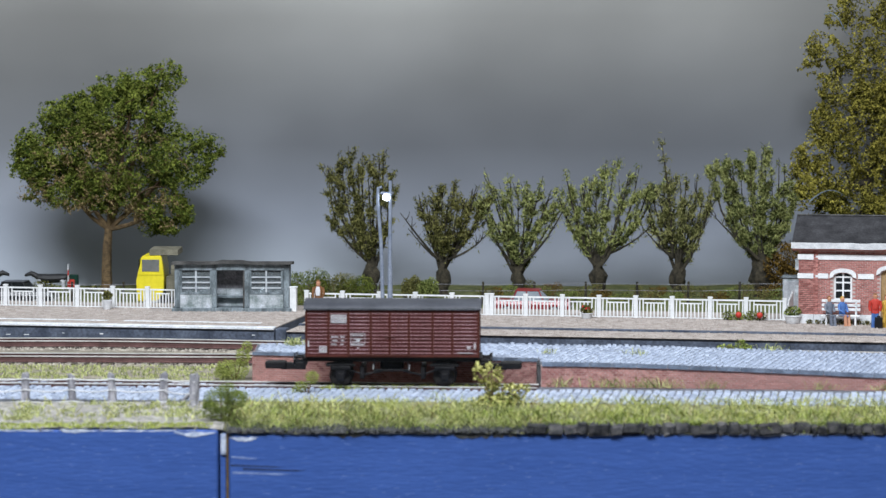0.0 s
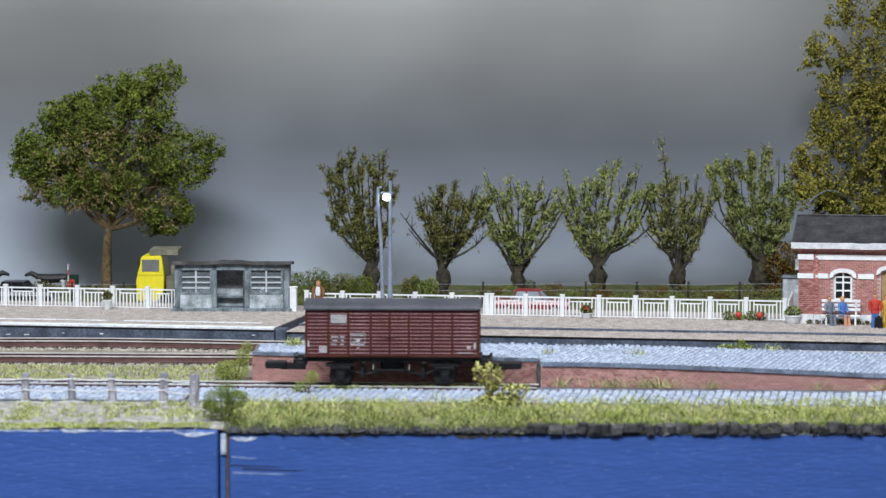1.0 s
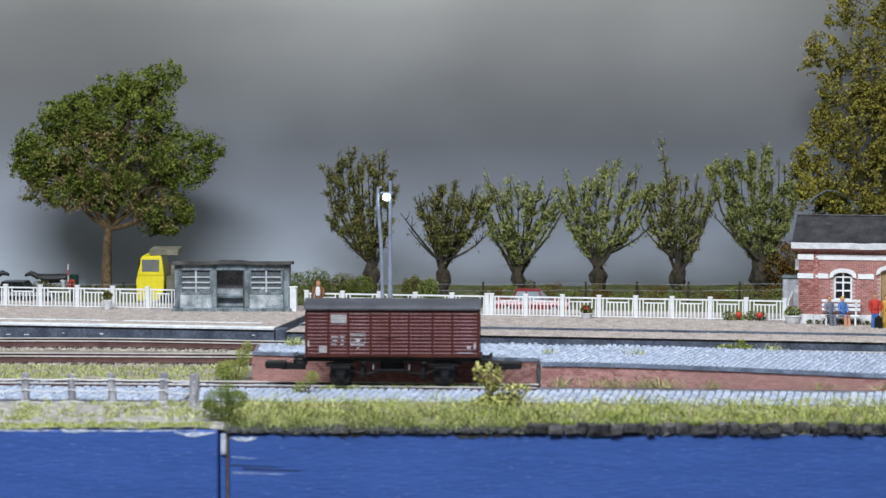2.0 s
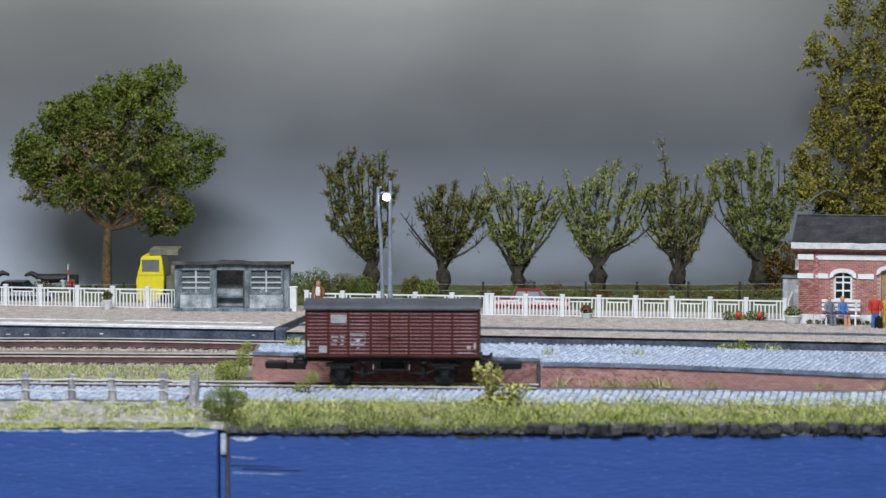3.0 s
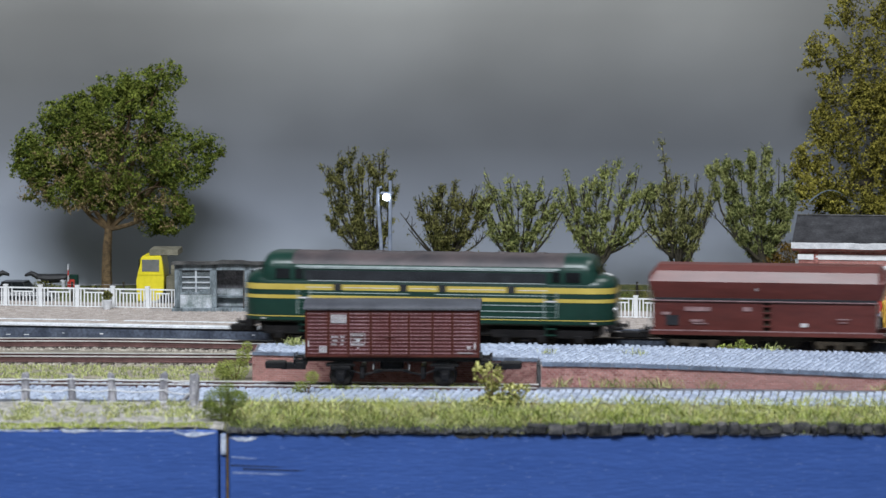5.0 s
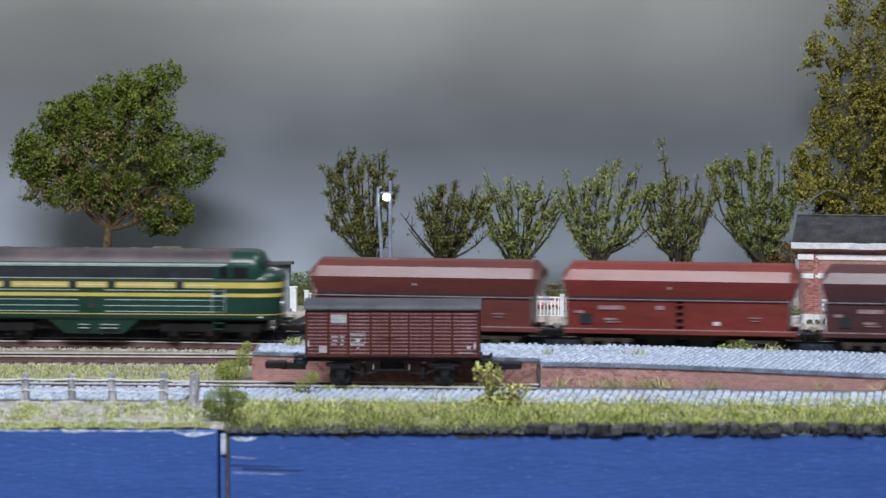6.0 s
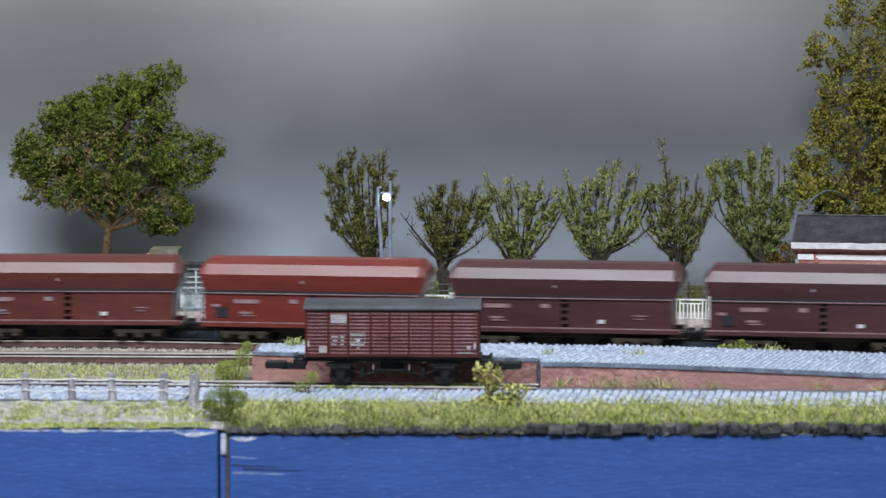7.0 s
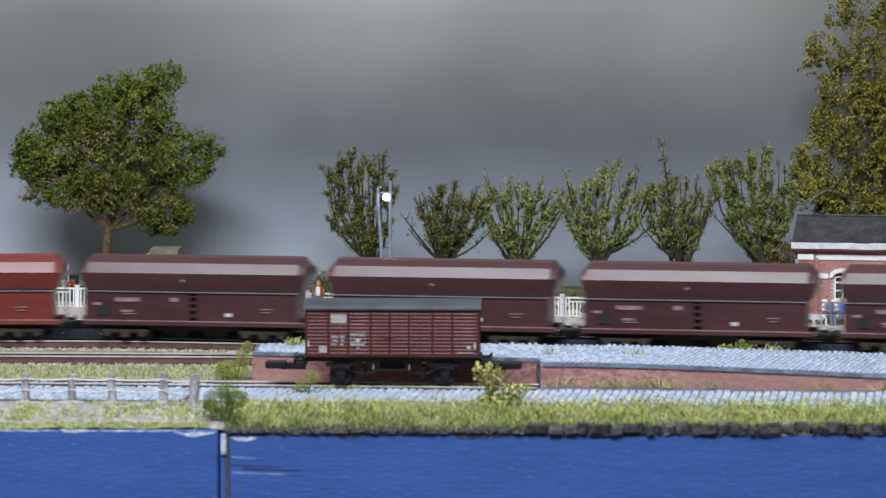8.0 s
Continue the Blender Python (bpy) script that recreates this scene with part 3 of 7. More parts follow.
def covered_wagon():
    w = thing("covered_wagon", SIDING @ P(10.9, 0, 0, 0, 0, 3.4), "oxide-red planked covered goods wagon on the siding", "railway wagon")
    L = 17.7
    boxpart("body", (-L + 0.3, L - 0.3, -6.1, 6.1, 6.2, 16.4), M_WPOST, w, "oxide red body shell")
    step = 9.5 / 13
    spans = ((-L + 0.15, -4.45), (-4.2, 3.25), (3.5, L - 0.15))
    for side in (-1, 1):
        for x0, x1 in spans:
            bm = bmesh.new()
            ln = (x1 - x0) / 2
            h, o = step / 2 - 0.03, side * 0.22
            prism(bm, [(o, -h), (o, h - 0.11), (o * 0.45, h), (-o * 0.4, h), (-o * 0.4, -h)], -ln, ln)
            bm.normal_update()
            bmesh.ops.recalc_face_normals(bm, faces=bm.faces)
            # faces that slope upward take the painted highlight colour
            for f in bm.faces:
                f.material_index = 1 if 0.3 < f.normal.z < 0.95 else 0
            first = None
            for k in range(13):
                m = P((x0 + x1) / 2, side * 6.2, 6.45 + step * (k + 0.5))
                if first is None:
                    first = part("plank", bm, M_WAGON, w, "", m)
                    first.data.materials.append(M_EDGE_GLINT)
                else:
                    again(first, m)
    bm = bmesh.new()
    box(bm, -0.1, 0.1, -6.1, 6.1, -step / 2 + 0.07, step / 2 - 0.07, 0.06)
    first = None
    for s in (-1, 1):
        for k in range(13):
            m = P(s * (L - 0.2), 0, 6.45 + step * (k + 0.5))
            first = part("end_plank", bm, M_WAGON, w, "", m) if first is None else again(first, m)
            first = first if k or s > 0 else first
    bm = bmesh.new()
    box(bm, -0.24, 0.24, -0.16, 0.16, 6.3, 16.2, 0.05)
    first = None
    for side in (-1, 1):
        for x in (-L + 0.2, -13.0, -8.9, -4.35, -0.5, 3.4, 8.2, 12.2, L - 0.2):
            m = P(x, side * 6.32, 0)
            first = part("upright", bm, M_WPOST, w, "", m) if first is None else (again(first, m), first)[1]
    for side in (-1, 1):
        for z in (6.25, 15.95):
            boxpart("side_rail", (-L, L, side * 6.35 - 0.15, side * 6.35 + 0.15, z, z + 0.35), M_WPOST, w, "", 0.05)
        boxpart("door_rail", (-9.0, 3.6, side * 6.55 - 0.12, side * 6.55 + 0.12, 6.55, 6.75), M_WPOST, w, "door runner", 0.03)
        boxpart("door_rail", (-4.5, 11.5, side * 6.55 - 0.12, side * 6.55 + 0.12, 15.7, 15.9), M_WPOST, w, "upper door runner", 0.03)
        boxpart("door_latch", (-1.6, 0.6, side * 6.6 - 0.12, side * 6.6 + 0.12, 10.3, 10.5), M_WPOST, w, "", 0.03)
    prof = [(6.9 * math.cos(a), 16.3 + 1.35 * math.sin(a)) for a in np.linspace(0, math.pi, 13)] + [(-6.9, 15.95), (6.9, 15.95)]
    bm = bmesh.new()
    prism(bm, prof, -L - 0.35, L + 0.35)
    part("roof", bm, M_ROOF, w, "dark grey arched roof", None, True)
    prof2 = [(6.95 * math.cos(a), 16.34 + 1.37 * math.sin(a)) for a in np.linspace(0.1, math.pi - 0.1, 11)]
    for x in (-L * 0.33, L * 0.33):
        bm = bmesh.new()
        prism(bm, prof2, x - 0.12, x + 0.12)
        part("roof_seam", bm, M_ROOF, w)
    # markings, drawn as bars
    def mark(x0, x1, z0, z1, nm="marking"):
        boxpart(nm, (x0, x1, -6.66, -6.5, z0, z1), M_MARKW, w, "pale painted marking")
    for k in range(5):
        mark(-12.5, -9.3, 13.3 + k * 0.34, 13.52 + k * 0.34)
    for k, (x0, x1) in enumerate(((-12.4, -11.0), (-10.6, -9.7), (-12.2, -11.1), (-10.5, -9.8), (-12.4, -11.3), (-10.6, -9.9))):
        mark(x0, x1, 10.3 - (k // 2) * 0.75, 10.5 - (k // 2) * 0.75)
    for x0, x1, z in ((-8.2, -5.8, 10.6), (-7.8, -6.0, 9.9), (-8.0, -6.9, 9.3), (-8.4, -5.8, 8.7), (-7.1, -6.7, 8.1)):
        mark(x0, x1, z, z + 0.2)
    for x0, x1, z0, z1 in ((-8.5, -5.5, 11.0, 11.08), (-8.5, -5.5, 8.95, 9.03), (-8.5, -8.42, 9.03, 11.0), (-5.58, -5.5, 9.03, 11.0)):
        mark(x0, x1, z0, z1, "marking_frame")
    bm = bmesh.new()
    tube(bm, (-6.95, -6.66, 9.7), (-6.95, -6.55, 9.7), 0.4, None, 14)
    part("round_marking", bm, M_MARK, w, "pale round marking")
    for k in range(4):
        mark(-14.85 + k * 0.42, -14.6 + k * 0.42, 7.2, 8.5, "grid_marking")
        mark(-14.85, -13.35, 7.2 + k * 0.4, 7.32 + k * 0.4, "grid_marking")
    mark(-17.2, -16.9, 8.4, 9.6)
    mark(16.6, 17.0, 8.0, 9.2)
    mark(15.2, 16.0, 8.0, 8.5)
    mark(13.4, 16.4, 7.1, 7.25)
    for y in (-4.6, 4.6):
        boxpart("solebar", (-L - 0.2, L + 0.2, y - 0.35, y + 0.35, 5.2, 6.2), M_BLACK, w, "", 0.08)
    boxpart("underfloor", (-L, L, -4.3, 4.3, 5.5, 6.2), M_BLACK, w)
    for x in (-L - 0.1, L + 0.1):
        boxpart("headstock", (x - 0.35, x + 0.35, -5.6, 5.6, 4.5, 6.2), M_BLACK, w, "", 0.08)
    for x in (-10.6, 10.6):
        wheelset(w, x, 2.1)
        for y in (-4.9, 4.9):
            bm = bmesh.new()
            prism(bm, [(y - 0.2, 0), (y + 0.2, 0), (y + 0.2, 0.5), (y - 0.2, 0.5)], -2.6, 2.6)
            bmesh.ops.translate(bm, vec=(0, 0, 4.6), verts=bm.verts)
            box(bm, -0.8, 0.8, y - 0.28, y + 0.28, 1.2, 5.4, 0.1)
            box(bm, -2.1, 2.1, y - 0.5, y + 0.5, 3.55, 4.25, 0.18)
            box(bm, -3.0, 3.0, y - 0.4, y + 0.4, 4.2, 4.7, 0.15)
            box(bm, -0.7, 0.7, y - 0.55, y + 0.55, 1.5, 2.8, 0.15)
            tube(bm, (-0.5, y, 1.5), (-1.5, y, 5.3), 0.16, None, 6)
            tube(bm, (0.5, y, 1.5), (1.5, y, 5.3), 0.16, None, 6)
            part("axle_guard", bm, M_BLACK, w, "", P(x, 0, 0))
    for x in (-6.2, 6.2):
        boxpart("brake_shoe", (x - 0.5, x + 0.5, -4.6, 4.6, 1.6, 4.2), M_BLACK, w, "", 0.2)
    bm = bmesh.new()
    for x in (-6.2, 6.2):
        tube(bm, (x, -4.4, 2.4), (0, -3.2, 3.6), 0.22, None, 6)
        tube(bm, (x * 2.2, -4.5, 4.9), (x, -4.4, 2.6), 0.18, None, 6)
    part("brake_rigging", bm, M_BLACK, w, "black brake rods")
    boxpart("brake_cylinder", (-2.6, 2.2, -3.0, -1.0, 3.2, 5.4), M_BLACK, w, "", 0.5)
    bm = bmesh.new()
    box(bm, -3.9, 3.4, -6.3, -5.5, 3.4, 3.75, 0.06)
    for x in (-3.8, 3.1):
        box(bm, x, x + 0.25, -6.2, -5.9, 3.4, 5.6)
    part("footboard", bm, M_BLACK, w, "long black door footboard")
    for x in (-3.95, 3.35):
        boxpart("step_bracket", (x, x + 0.18, -6.38, -6.2, 3.7, 4.7), M_SILVER, w, "bare metal step bracket")
    for way in (-1, 1):
        coupler(w, way * (L + 0.3), way, True)
        buffers(w, way * (L + 0.3), way, 5.3)
        bm = bmesh.new()
        tube(bm, (way * L, -5.9, 6.0), (way * (L + 2.2), -5.9, 6.3), 0.14, None, 6)
        tube(bm, (way * (L + 2.2), -5.9, 6.3), (way * (L + 2.2), -5.9, 7.1), 0.14, None, 6)
        part("hand_rail", bm, M_BLACK, w)
    return w


covered_wagon()


def plan_ring(half, width, z, inset=0.0, nose=6.0, tip=0.45):
    """A long rounded plan at height z."""
    h, w = half - inset, width - inset
    out = []
    for sx, sy in ((1, 1), (-1, 1), (-1, -1), (1, -1)):
        pts = [(h - nose + nose * math.sin(a), w * tip + w * (1 - tip) * math.cos(a)) for a in np.linspace(0, math.pi / 2, 7)]
        if sx * sy < 0:
            pts = pts[::-1]
        if sx > 0 and sy > 0:
            pts = pts[::-1]
        if sx < 0 and sy > 0:
            pts = pts[::-1]
        if sx < 0 and sy < 0:
            pts = pts[::-1]
        if sx > 0 and sy < 0:
            pts = pts[::-1]
        out += [(sx * x, sy * y, z) for x, y in pts]
    return out


def band(bm, half, width, z0, z1, off):
    rings = [plan_ring(half, width, z, -o) for z, o in ((z0, -0.15), (z0, off), (z1, off), (z1, -0.15))]
    loft(bm, rings, False)


def locomotive():
    e = thing("diesel_locomotive", MAIN, "dark green diesel locomotive with yellow stripes and grey roof", "locomotive")
    H, W = 42.3, 6.75
    bm = bmesh.new()
    loft(bm, [plan_ring(H, W, z, i) for z, i in ((5.4, 0.5), (5.8, 0.05), (6.6, 0), (14.2, 0), (15.2, 0.3), (16.1, 0.95), (16.7, 1.9), (16.9, 2.8))])
    part("body", bm, M_GREEN, e, "glossy dark green body with rounded noses", None, True)
    bm = bmesh.new()
    loft(bm, [plan_ring(h, w, z, 0, 2.6, 0.7) for h, w, z in ((38.9, 6.6, 14.6), (38.5, 6.65, 16.4), (38.1, 6.6, 17.6), (37.8, 6.4, 18.5))])
    part("cab_and_hood", bm, M_GREEN, e, "green cab and engine room walls", None, True)
    bm = bmesh.new()
    loft(bm, [plan_ring(h, w, z, 0, 2.4, 0.7) for h, w, z in ((38.05, 6.5, 17.95), (37.9, 6.3, 18.7), (37.4, 5.5, 20.0), (36.7, 4.0, 20.8), (35.8, 1.9, 21.15))])
    part("roof", bm, M_LOCOROOF, e, "grey-brown dusty roof", None, True)
    for x in (-22, -12, -3, 8, 16, 25):
        bm = bmesh.new()
        tube(bm, (x, 0, 20.9), (x, 0, 21.35), 1.6, 1.4, 14)
        part("roof_fan", bm, M_LOCOROOF, e)
    for nm, z0, z1, off, mt in (("yellow_stripe", 12.7, 14.0, 0.05, M_YELLOW), ("yellow_stripe", 10.7, 11.5, 0.05, M_YELLOW), ("yellow_sill_line", 6.6, 6.78, 0.05, M_YELLOW)):
        bm = bmesh.new()
        band(bm, H, W, z0, z1, off)
        part(nm, bm, mt, e, "yellow painted stripe")
    for side in (-1, 1):
        for z, x0, x1 in ((12.05, -29, -4), (12.05, 2, 29), (9.85, -29, -4), (9.85, 2, 29), (8.5, -29, -4), (8.5, 2, 29), (7.2, -29, -4), (7.2, 2, 29), (17.6, -29, 29), (14.75, -27, 27)):
            boxpart("moulding", (x0, x1, side * 6.72 - 0.12, side * 6.72 + 0.12, z, z + 0.16), M_LINE, e, "pale thin moulding")
        for x0, x1 in ((-27.5, -21.8), (-18.8, -6.8), (-3.8, 2.2), (5.1, 17.8), (20.6, 27.5)):
            boxpart("stripe_trim", (x0, x1, side * 6.76 - 0.1, side * 6.76 + 0.1, 13.25, 13.4), M_MARK, e, "thin white trim in the yellow stripe")
        boxpart("gutter_line", (-30, 30, side * 6.62 - 0.12, side * 6.62 + 0.12, 17.85, 18.25), M_LINE, e, "pale grey-green gutter")
        for x in (-36.5, -24.2, 24.2, 36.5):
            boxpart("step_plate", (x - 1.6, x + 1.6, side * 6.5 - 0.15, side * 6.5 + 0.15, 5.95, 6.3), M_MARK, e, "worn pale step plate", 0.05)
        bm = bmesh.new()
        box(bm, -28, 27, side * 6.66 - 0.1, side * 6.66 + 0.1, 15.0, 17.2)
        for k in range(60):
            x = -27.6 + k * 0.92
            box(bm, x, x + 0.4, side * 6.78 - 0.06, side * 6.78 + 0.06, 15.1, 17.1)
        part("grille", bm, M_GRILLE, e, "long dark louvred grille")
        for x in (-20.4, -5.3, 3.6, 19.2):
            boxpart("air_vent", (x - 0.9, x + 0.9, side * 6.78 - 0.1, side * 6.78 + 0.1, 12.7, 14.3), M_GRILLE, e, "dark side vent")
        for s in (-1, 1):
            for a, b in ((31.4, 34.8), (28.4, 30.3)):
                boxpart("cab_window", (min(s * a, s * b), max(s * a, s * b), side * 6.66 - 0.12, side * 6.66 + 0.12, 15.15, 17.45), M_GLASS_DARK, e, "dark cab side window", 0.08)
            boxpart("cab_door", (s * 28.1 - 0.9, s * 28.1 + 0.9, side * 6.74 - 0.1, side * 6.74 + 0.1, 7.0, 12.6), M_GREEN, e, "", 0.08)
            boxpart("number_plate", (s * 28.1 - 1.3, s * 28.1 + 1.3, side * 6.9 - 0.04, side * 6.9 + 0.04, 10.75, 11.1), M_MARK, e, "pale plate")
            bm = bmesh.new()
            tube(bm, (s * 29.6, side * 6.95, 7.2), (s * 29.6, side * 6.95, 13), 0.1, None, 6)
            tube(bm, (s * 26.7, side * 6.95, 7.2), (s * 26.7, side * 6.95, 13), 0.1, None, 6)
            part("hand_rail", bm, M_LINE, e)
            bm = bmesh.new()
            box(bm, s * 28.1 - 1.2, s * 28.1 + 1.2, side * 6.3 - 0.5, side * 6.3 + 0.5, 3.2, 3.5)
            box(bm, s * 28.1 - 1.2, s * 28.1 + 1.2, side * 6.3 - 0.4, side * 6.3 + 0.4, 4.6, 4.9)
            box(bm, s * 28.1 - 1.2, s * 28.1 - 1.0, side * 6.4 - 0.2, side * 6.4 + 0.2, 3.2, 6)
            part("cab_step", bm, M_GREEN, e)
        bm = bmesh.new()
        tube(bm, (-1.0, side * 6.7, 8.6), (-1.0, side * 6.95, 8.6), 0.7, None, 16)
        part("badge", bm, M_GRIME, e, "small ochre badge")
    for s in (-1, 1):
        for y in (-2.5, 2.5):
            bm = bmesh.new()
            v = [bm.verts.new((s * x, y + dy, z)) for x, dy, z in ((38.95, -2.1, 16.4), (38.95, 2.1, 16.4), (38.3, 2.0, 18.6), (38.3, -2.0, 18.6))]
            bm.faces.new(v)
            bmesh.ops.solidify(bm, geom=list(bm.faces), thickness=0.3)
            part("windscreen", bm, M_GLASS_DARK, e, "dark windscreen pane")
            bm = bmesh.new()
            tube(bm, (s * (H - 1.0), y * 1.35, 9.0), (s * (H + 0.1), y * 1.25, 9.0), 0.75, 0.7, 14)
            part("headlight", bm, M_SILVER, e, "silver rimmed headlight", None, True)
        bm = bmesh.new()
        tube(bm, (s * (H - 3.0), 0, 16.4), (s * (H - 1.4), 0, 16.0), 0.8, 0.75, 14)
        part("headlight", bm, M_SILVER, e, "silver rimmed headlight", None, True)
        boxpart("buffer_beam", (min(s * 40.6, s * 42.2), max(s * 40.6, s * 42.2), -5.6, 5.6, 4.0, 5.7), M_BLACK, e, "", 0.15)
        buffers(e, s * 42.0, s, 4.9)
        coupler(e, s * 40.5, s)
        bog = boxpart("bogie", (s * 26 - 12.5, s * 26 + 12.5, -4.7, 4.7, 3.0, 5.0), M_BLACK, e, "black three-axle bogie", 0.3)
        for x in (-8.4, 0, 8.4):
            wheelset(bog, s * 26 + x, 2.3)
            for y in (-5.0, 5.0):
                boxpart("axle_box", (s * 26 + x - 1.0, s * 26 + x + 1.0, y - 0.5, y + 0.5, 1.5, 3.2), M_BLACK, bog, "", 0.15)
        for y in (-5.1, 5.1):
            boxpart("side_frame", (s * 26 - 11.5, s * 26 + 11.5, y - 0.25, y + 0.25, 2.5, 4.4), M_BLACK, bog, "", 0.15)
            boxpart("sand_pipe", (s * 26 - 5.2, s * 26 - 2.2, y * 1.06 - 0.1, y * 1.06 + 0.1, 1.9, 2.1), M_WHEEL, bog, "bare metal brake rod")
    boxpart("underframe", (-39, 39, -4.4, 4.4, 2.9, 5.6), M_BLACK, e, "", 0.2)
    for s in (-1, 1):
        bm = bmesh.new()
        loft(bm, [plan_ring(h, w, z, 0, 2.4, 0.7) for h, w, z in ((38.1, 6.54, 17.9), (37.95, 6.34, 18.72), (37.45, 5.54, 20.04), (36.75, 4.04, 20.85), (35.85, 1.94, 21.2))])
        bmesh.ops.bisect_plane(bm, geom=list(bm.verts) + list(bm.edges) + list(bm.faces), plane_co=(s * 31.0, 0, 0), plane_no=(s, 0, 0), clear_inner=True)
        part("cab_roof", bm, M_GREEN, e, "green painted cab roof", None, True)
    bm = bmesh.new()
    hexa(bm, [(-7.4, -5.2, 2.0), (6.0, -5.2, 2.0), (6.0, 5.2, 2.0), (-7.4, 5.2, 2.0)], [(-11.5, -6.2, 5.6), (10.0, -6.2, 5.6), (10.0, 6.2, 5.6), (-11.5, 6.2, 5.6)])
    part("fuel_tank", bm, M_GREEN, e, "dark green fuel tank")
    for z in (3.3, 4.1):
        for x0, x1 in ((-4, -1.6), (0.8, 5.0)):
            boxpart("tank_fitting", (x0, x1, -6.3, -5.9, z, z + 0.16), M_LINE, e)
    return e


def hopper_wagon(paint, label):
    e = thing("hopper_wagon", MAIN, label, "railway wagon", "hopper wagons of the train")
    H = 26.2
    up = [(-5.95, 12.0), (-6.8, 15.9), (-5.85, 18.2), (-3.0, 19.45), (0, 19.75), (3.0, 19.45), (5.85, 18.2), (6.8, 15.9), (5.95, 12.0)]
    end = [(y * 0.97, z if z < 16 else 15.7 + (z - 15.7) * 0.5) for y, z in up]
    bm = bmesh.new()
    prism(bm, up, -H + 1.7, H - 1.7)
    prism(bm, end, -H, -H + 1.7, None, up)
    prism(bm, up, H - 1.7, H, None, end)
    bmesh.ops.remove_doubles(bm, verts=bm.verts, dist=0.001)
    for v in bm.verts:
        if abs(v.co.x) > H - 0.1 and v.co.z < 13:
            v.co.x *= (H - 1.2) / H
    part("hopper_body", bm, paint, e, "overhanging upper body with swivel roof")
    low = [(-5.5, 4.8), (-5.7, 12.1), (5.7, 12.1), (5.5, 4.8)]
    for x0, x1 in ((-H + 1.0, -0.75), (0.75, H - 2.2)):
        bm = bmesh.new()
        prism(bm, low, x0, x1)
        d = part("discharge_door", bm, paint, e, "flat lower discharge door")
    # black underframe and chutes, added to darken the shaded gap under the wagon
    boxpart("underframe", (-H + 2.5, H - 2.5, -3.9, 3.9, 2.7, 4.7), M_BLACK, e, "black underframe block filling in the shade below", 0.2)
    for x in (-4.6, 4.6):
        bm = bmesh.new()
        hexa(bm, [(x - 2.2, -3.0, 1.1), (x + 2.2, -3.0, 1.1), (x + 2.2, 3.0, 1.1), (x - 2.2, 3.0, 1.1)], [(x - 4.2, -4.6, 4.6), (x + 4.2, -4.6, 4.6), (x + 4.2, 4.6, 4.6), (x - 4.2, 4.6, 4.6)])
        part("chute", bm, M_BLACK, e, "black discharge chute filling in the shade below")
    boxpart("centre_bay", (-0.8, 0.8, -5.1, 5.1, 4.6, 12.0), M_GRIME, e, "grimy centre bay")
    for side in (-1, 1):
        boxpart("waist_rail", (-H + 0.6, H - 1.6, side * 5.9 - 0.25, side * 5.9 + 0.25, 11.45, 11.7), M_MARKD, e, "pale waist ledge", 0.06)
        # a solid black strip gives the overhang its shade
        boxpart("shadow_gap", (-H + 1.2, H - 2.0, side * 5.86 - 0.2, side * 5.86 + 0.2, 11.75, 12.25), M_GRILLE, e, "black strip standing in for shade under the overhang")
        boxpart("sole_rail", (-H + 0.3, H - 0.3, side * 5.9 - 0.35, side * 5.9 + 0.35, 3.9, 5.0), paint, e, "", 0.1)
        boxpart("dust_line", (-H + 0.3, H - 0.3, side * 6.1 - 0.2, side * 6.1 + 0.2, 4.85, 5.08), M_MARKD, e, "pale ledge on the sole rail")
        for z in (5.9, 7.4, 8.9, 10.4):
            boxpart("rung", (-0.9, 0.9, side * 5.6 - 0.35, side * 5.6 + 0.35, z, z + 0.35), paint, e)
        f = side * 5.72
        for x0, x1, z0, z1 in ((-5.3, -3.3, 8.6, 9.5), (7.5, 9.0, 5.3, 6.1), (-18.2, -12.4, 8.5, 9.4), (-17.0, -14.0, 6.1, 6.6), (-16.5, -13.2, 5.6, 5.85), (15.4, 18.4, 7.0, 7.2), (15.8, 17.8, 6.3, 6.5), (-23.5, -21.5, 7.6, 8.2)):
            boxpart("marking", (min(side * -x0, side * -x1) if side > 0 else x0, max(side * -x0, side * -x1) if side > 0 else x1, f - 0.12, f + 0.12, z0 + 0.8, z1 + 0.8), M_MARKD if z1 > 9.3 or x0 < -13 or x0 > 15 else M_MARKW, e, "worn pale marking")
        boxpart("data_panel", (-22.4, -19.6, f - 0.1, f + 0.1, 6.1, 8.3), M_GRILLE, e, "black data panel")
        bm = bmesh.new()
        tube(bm, (-2.2, side * 6.4, 14.3), (-2.2, side * 6.65, 14.3), 0.32, None, 8)
        part("roof_catch", bm, M_SILVER, e)
    for s in (-1, 1):
        boxpart("end_deck", (min(s * 24, s * H), max(s * 24, s * H), -5.0, 5.0, 3.2, 4.1), M_GRIME, e)
        for y in (-2.4, 2.4):
            bm = bmesh.new()
            tube(bm, (s * (H + 0.35), y, 4.0), (s * (H + 0.35), y, 15.5), 0.13, None, 6)
            tube(bm, (s * (H + 0.35), y, 4.1), (s * (H - 0.9), y, 4.1), 0.13, None, 6)
            part("ladder_stile", bm, M_SILVER, e, "bare metal ladder side")
        for k in range(7):
            bm = bmesh.new()
            tube(bm, (s * (H + 0.35), -2.4, 5 + k * 1.6), (s * (H + 0.35), 2.4, 5 + k * 1.6), 0.11, None, 6)
            part("ladder_rung", bm, M_SILVER, e)
        buffers(e, s * H, s, 4.3)
        coupler(e, s * (H - 2.4), s)
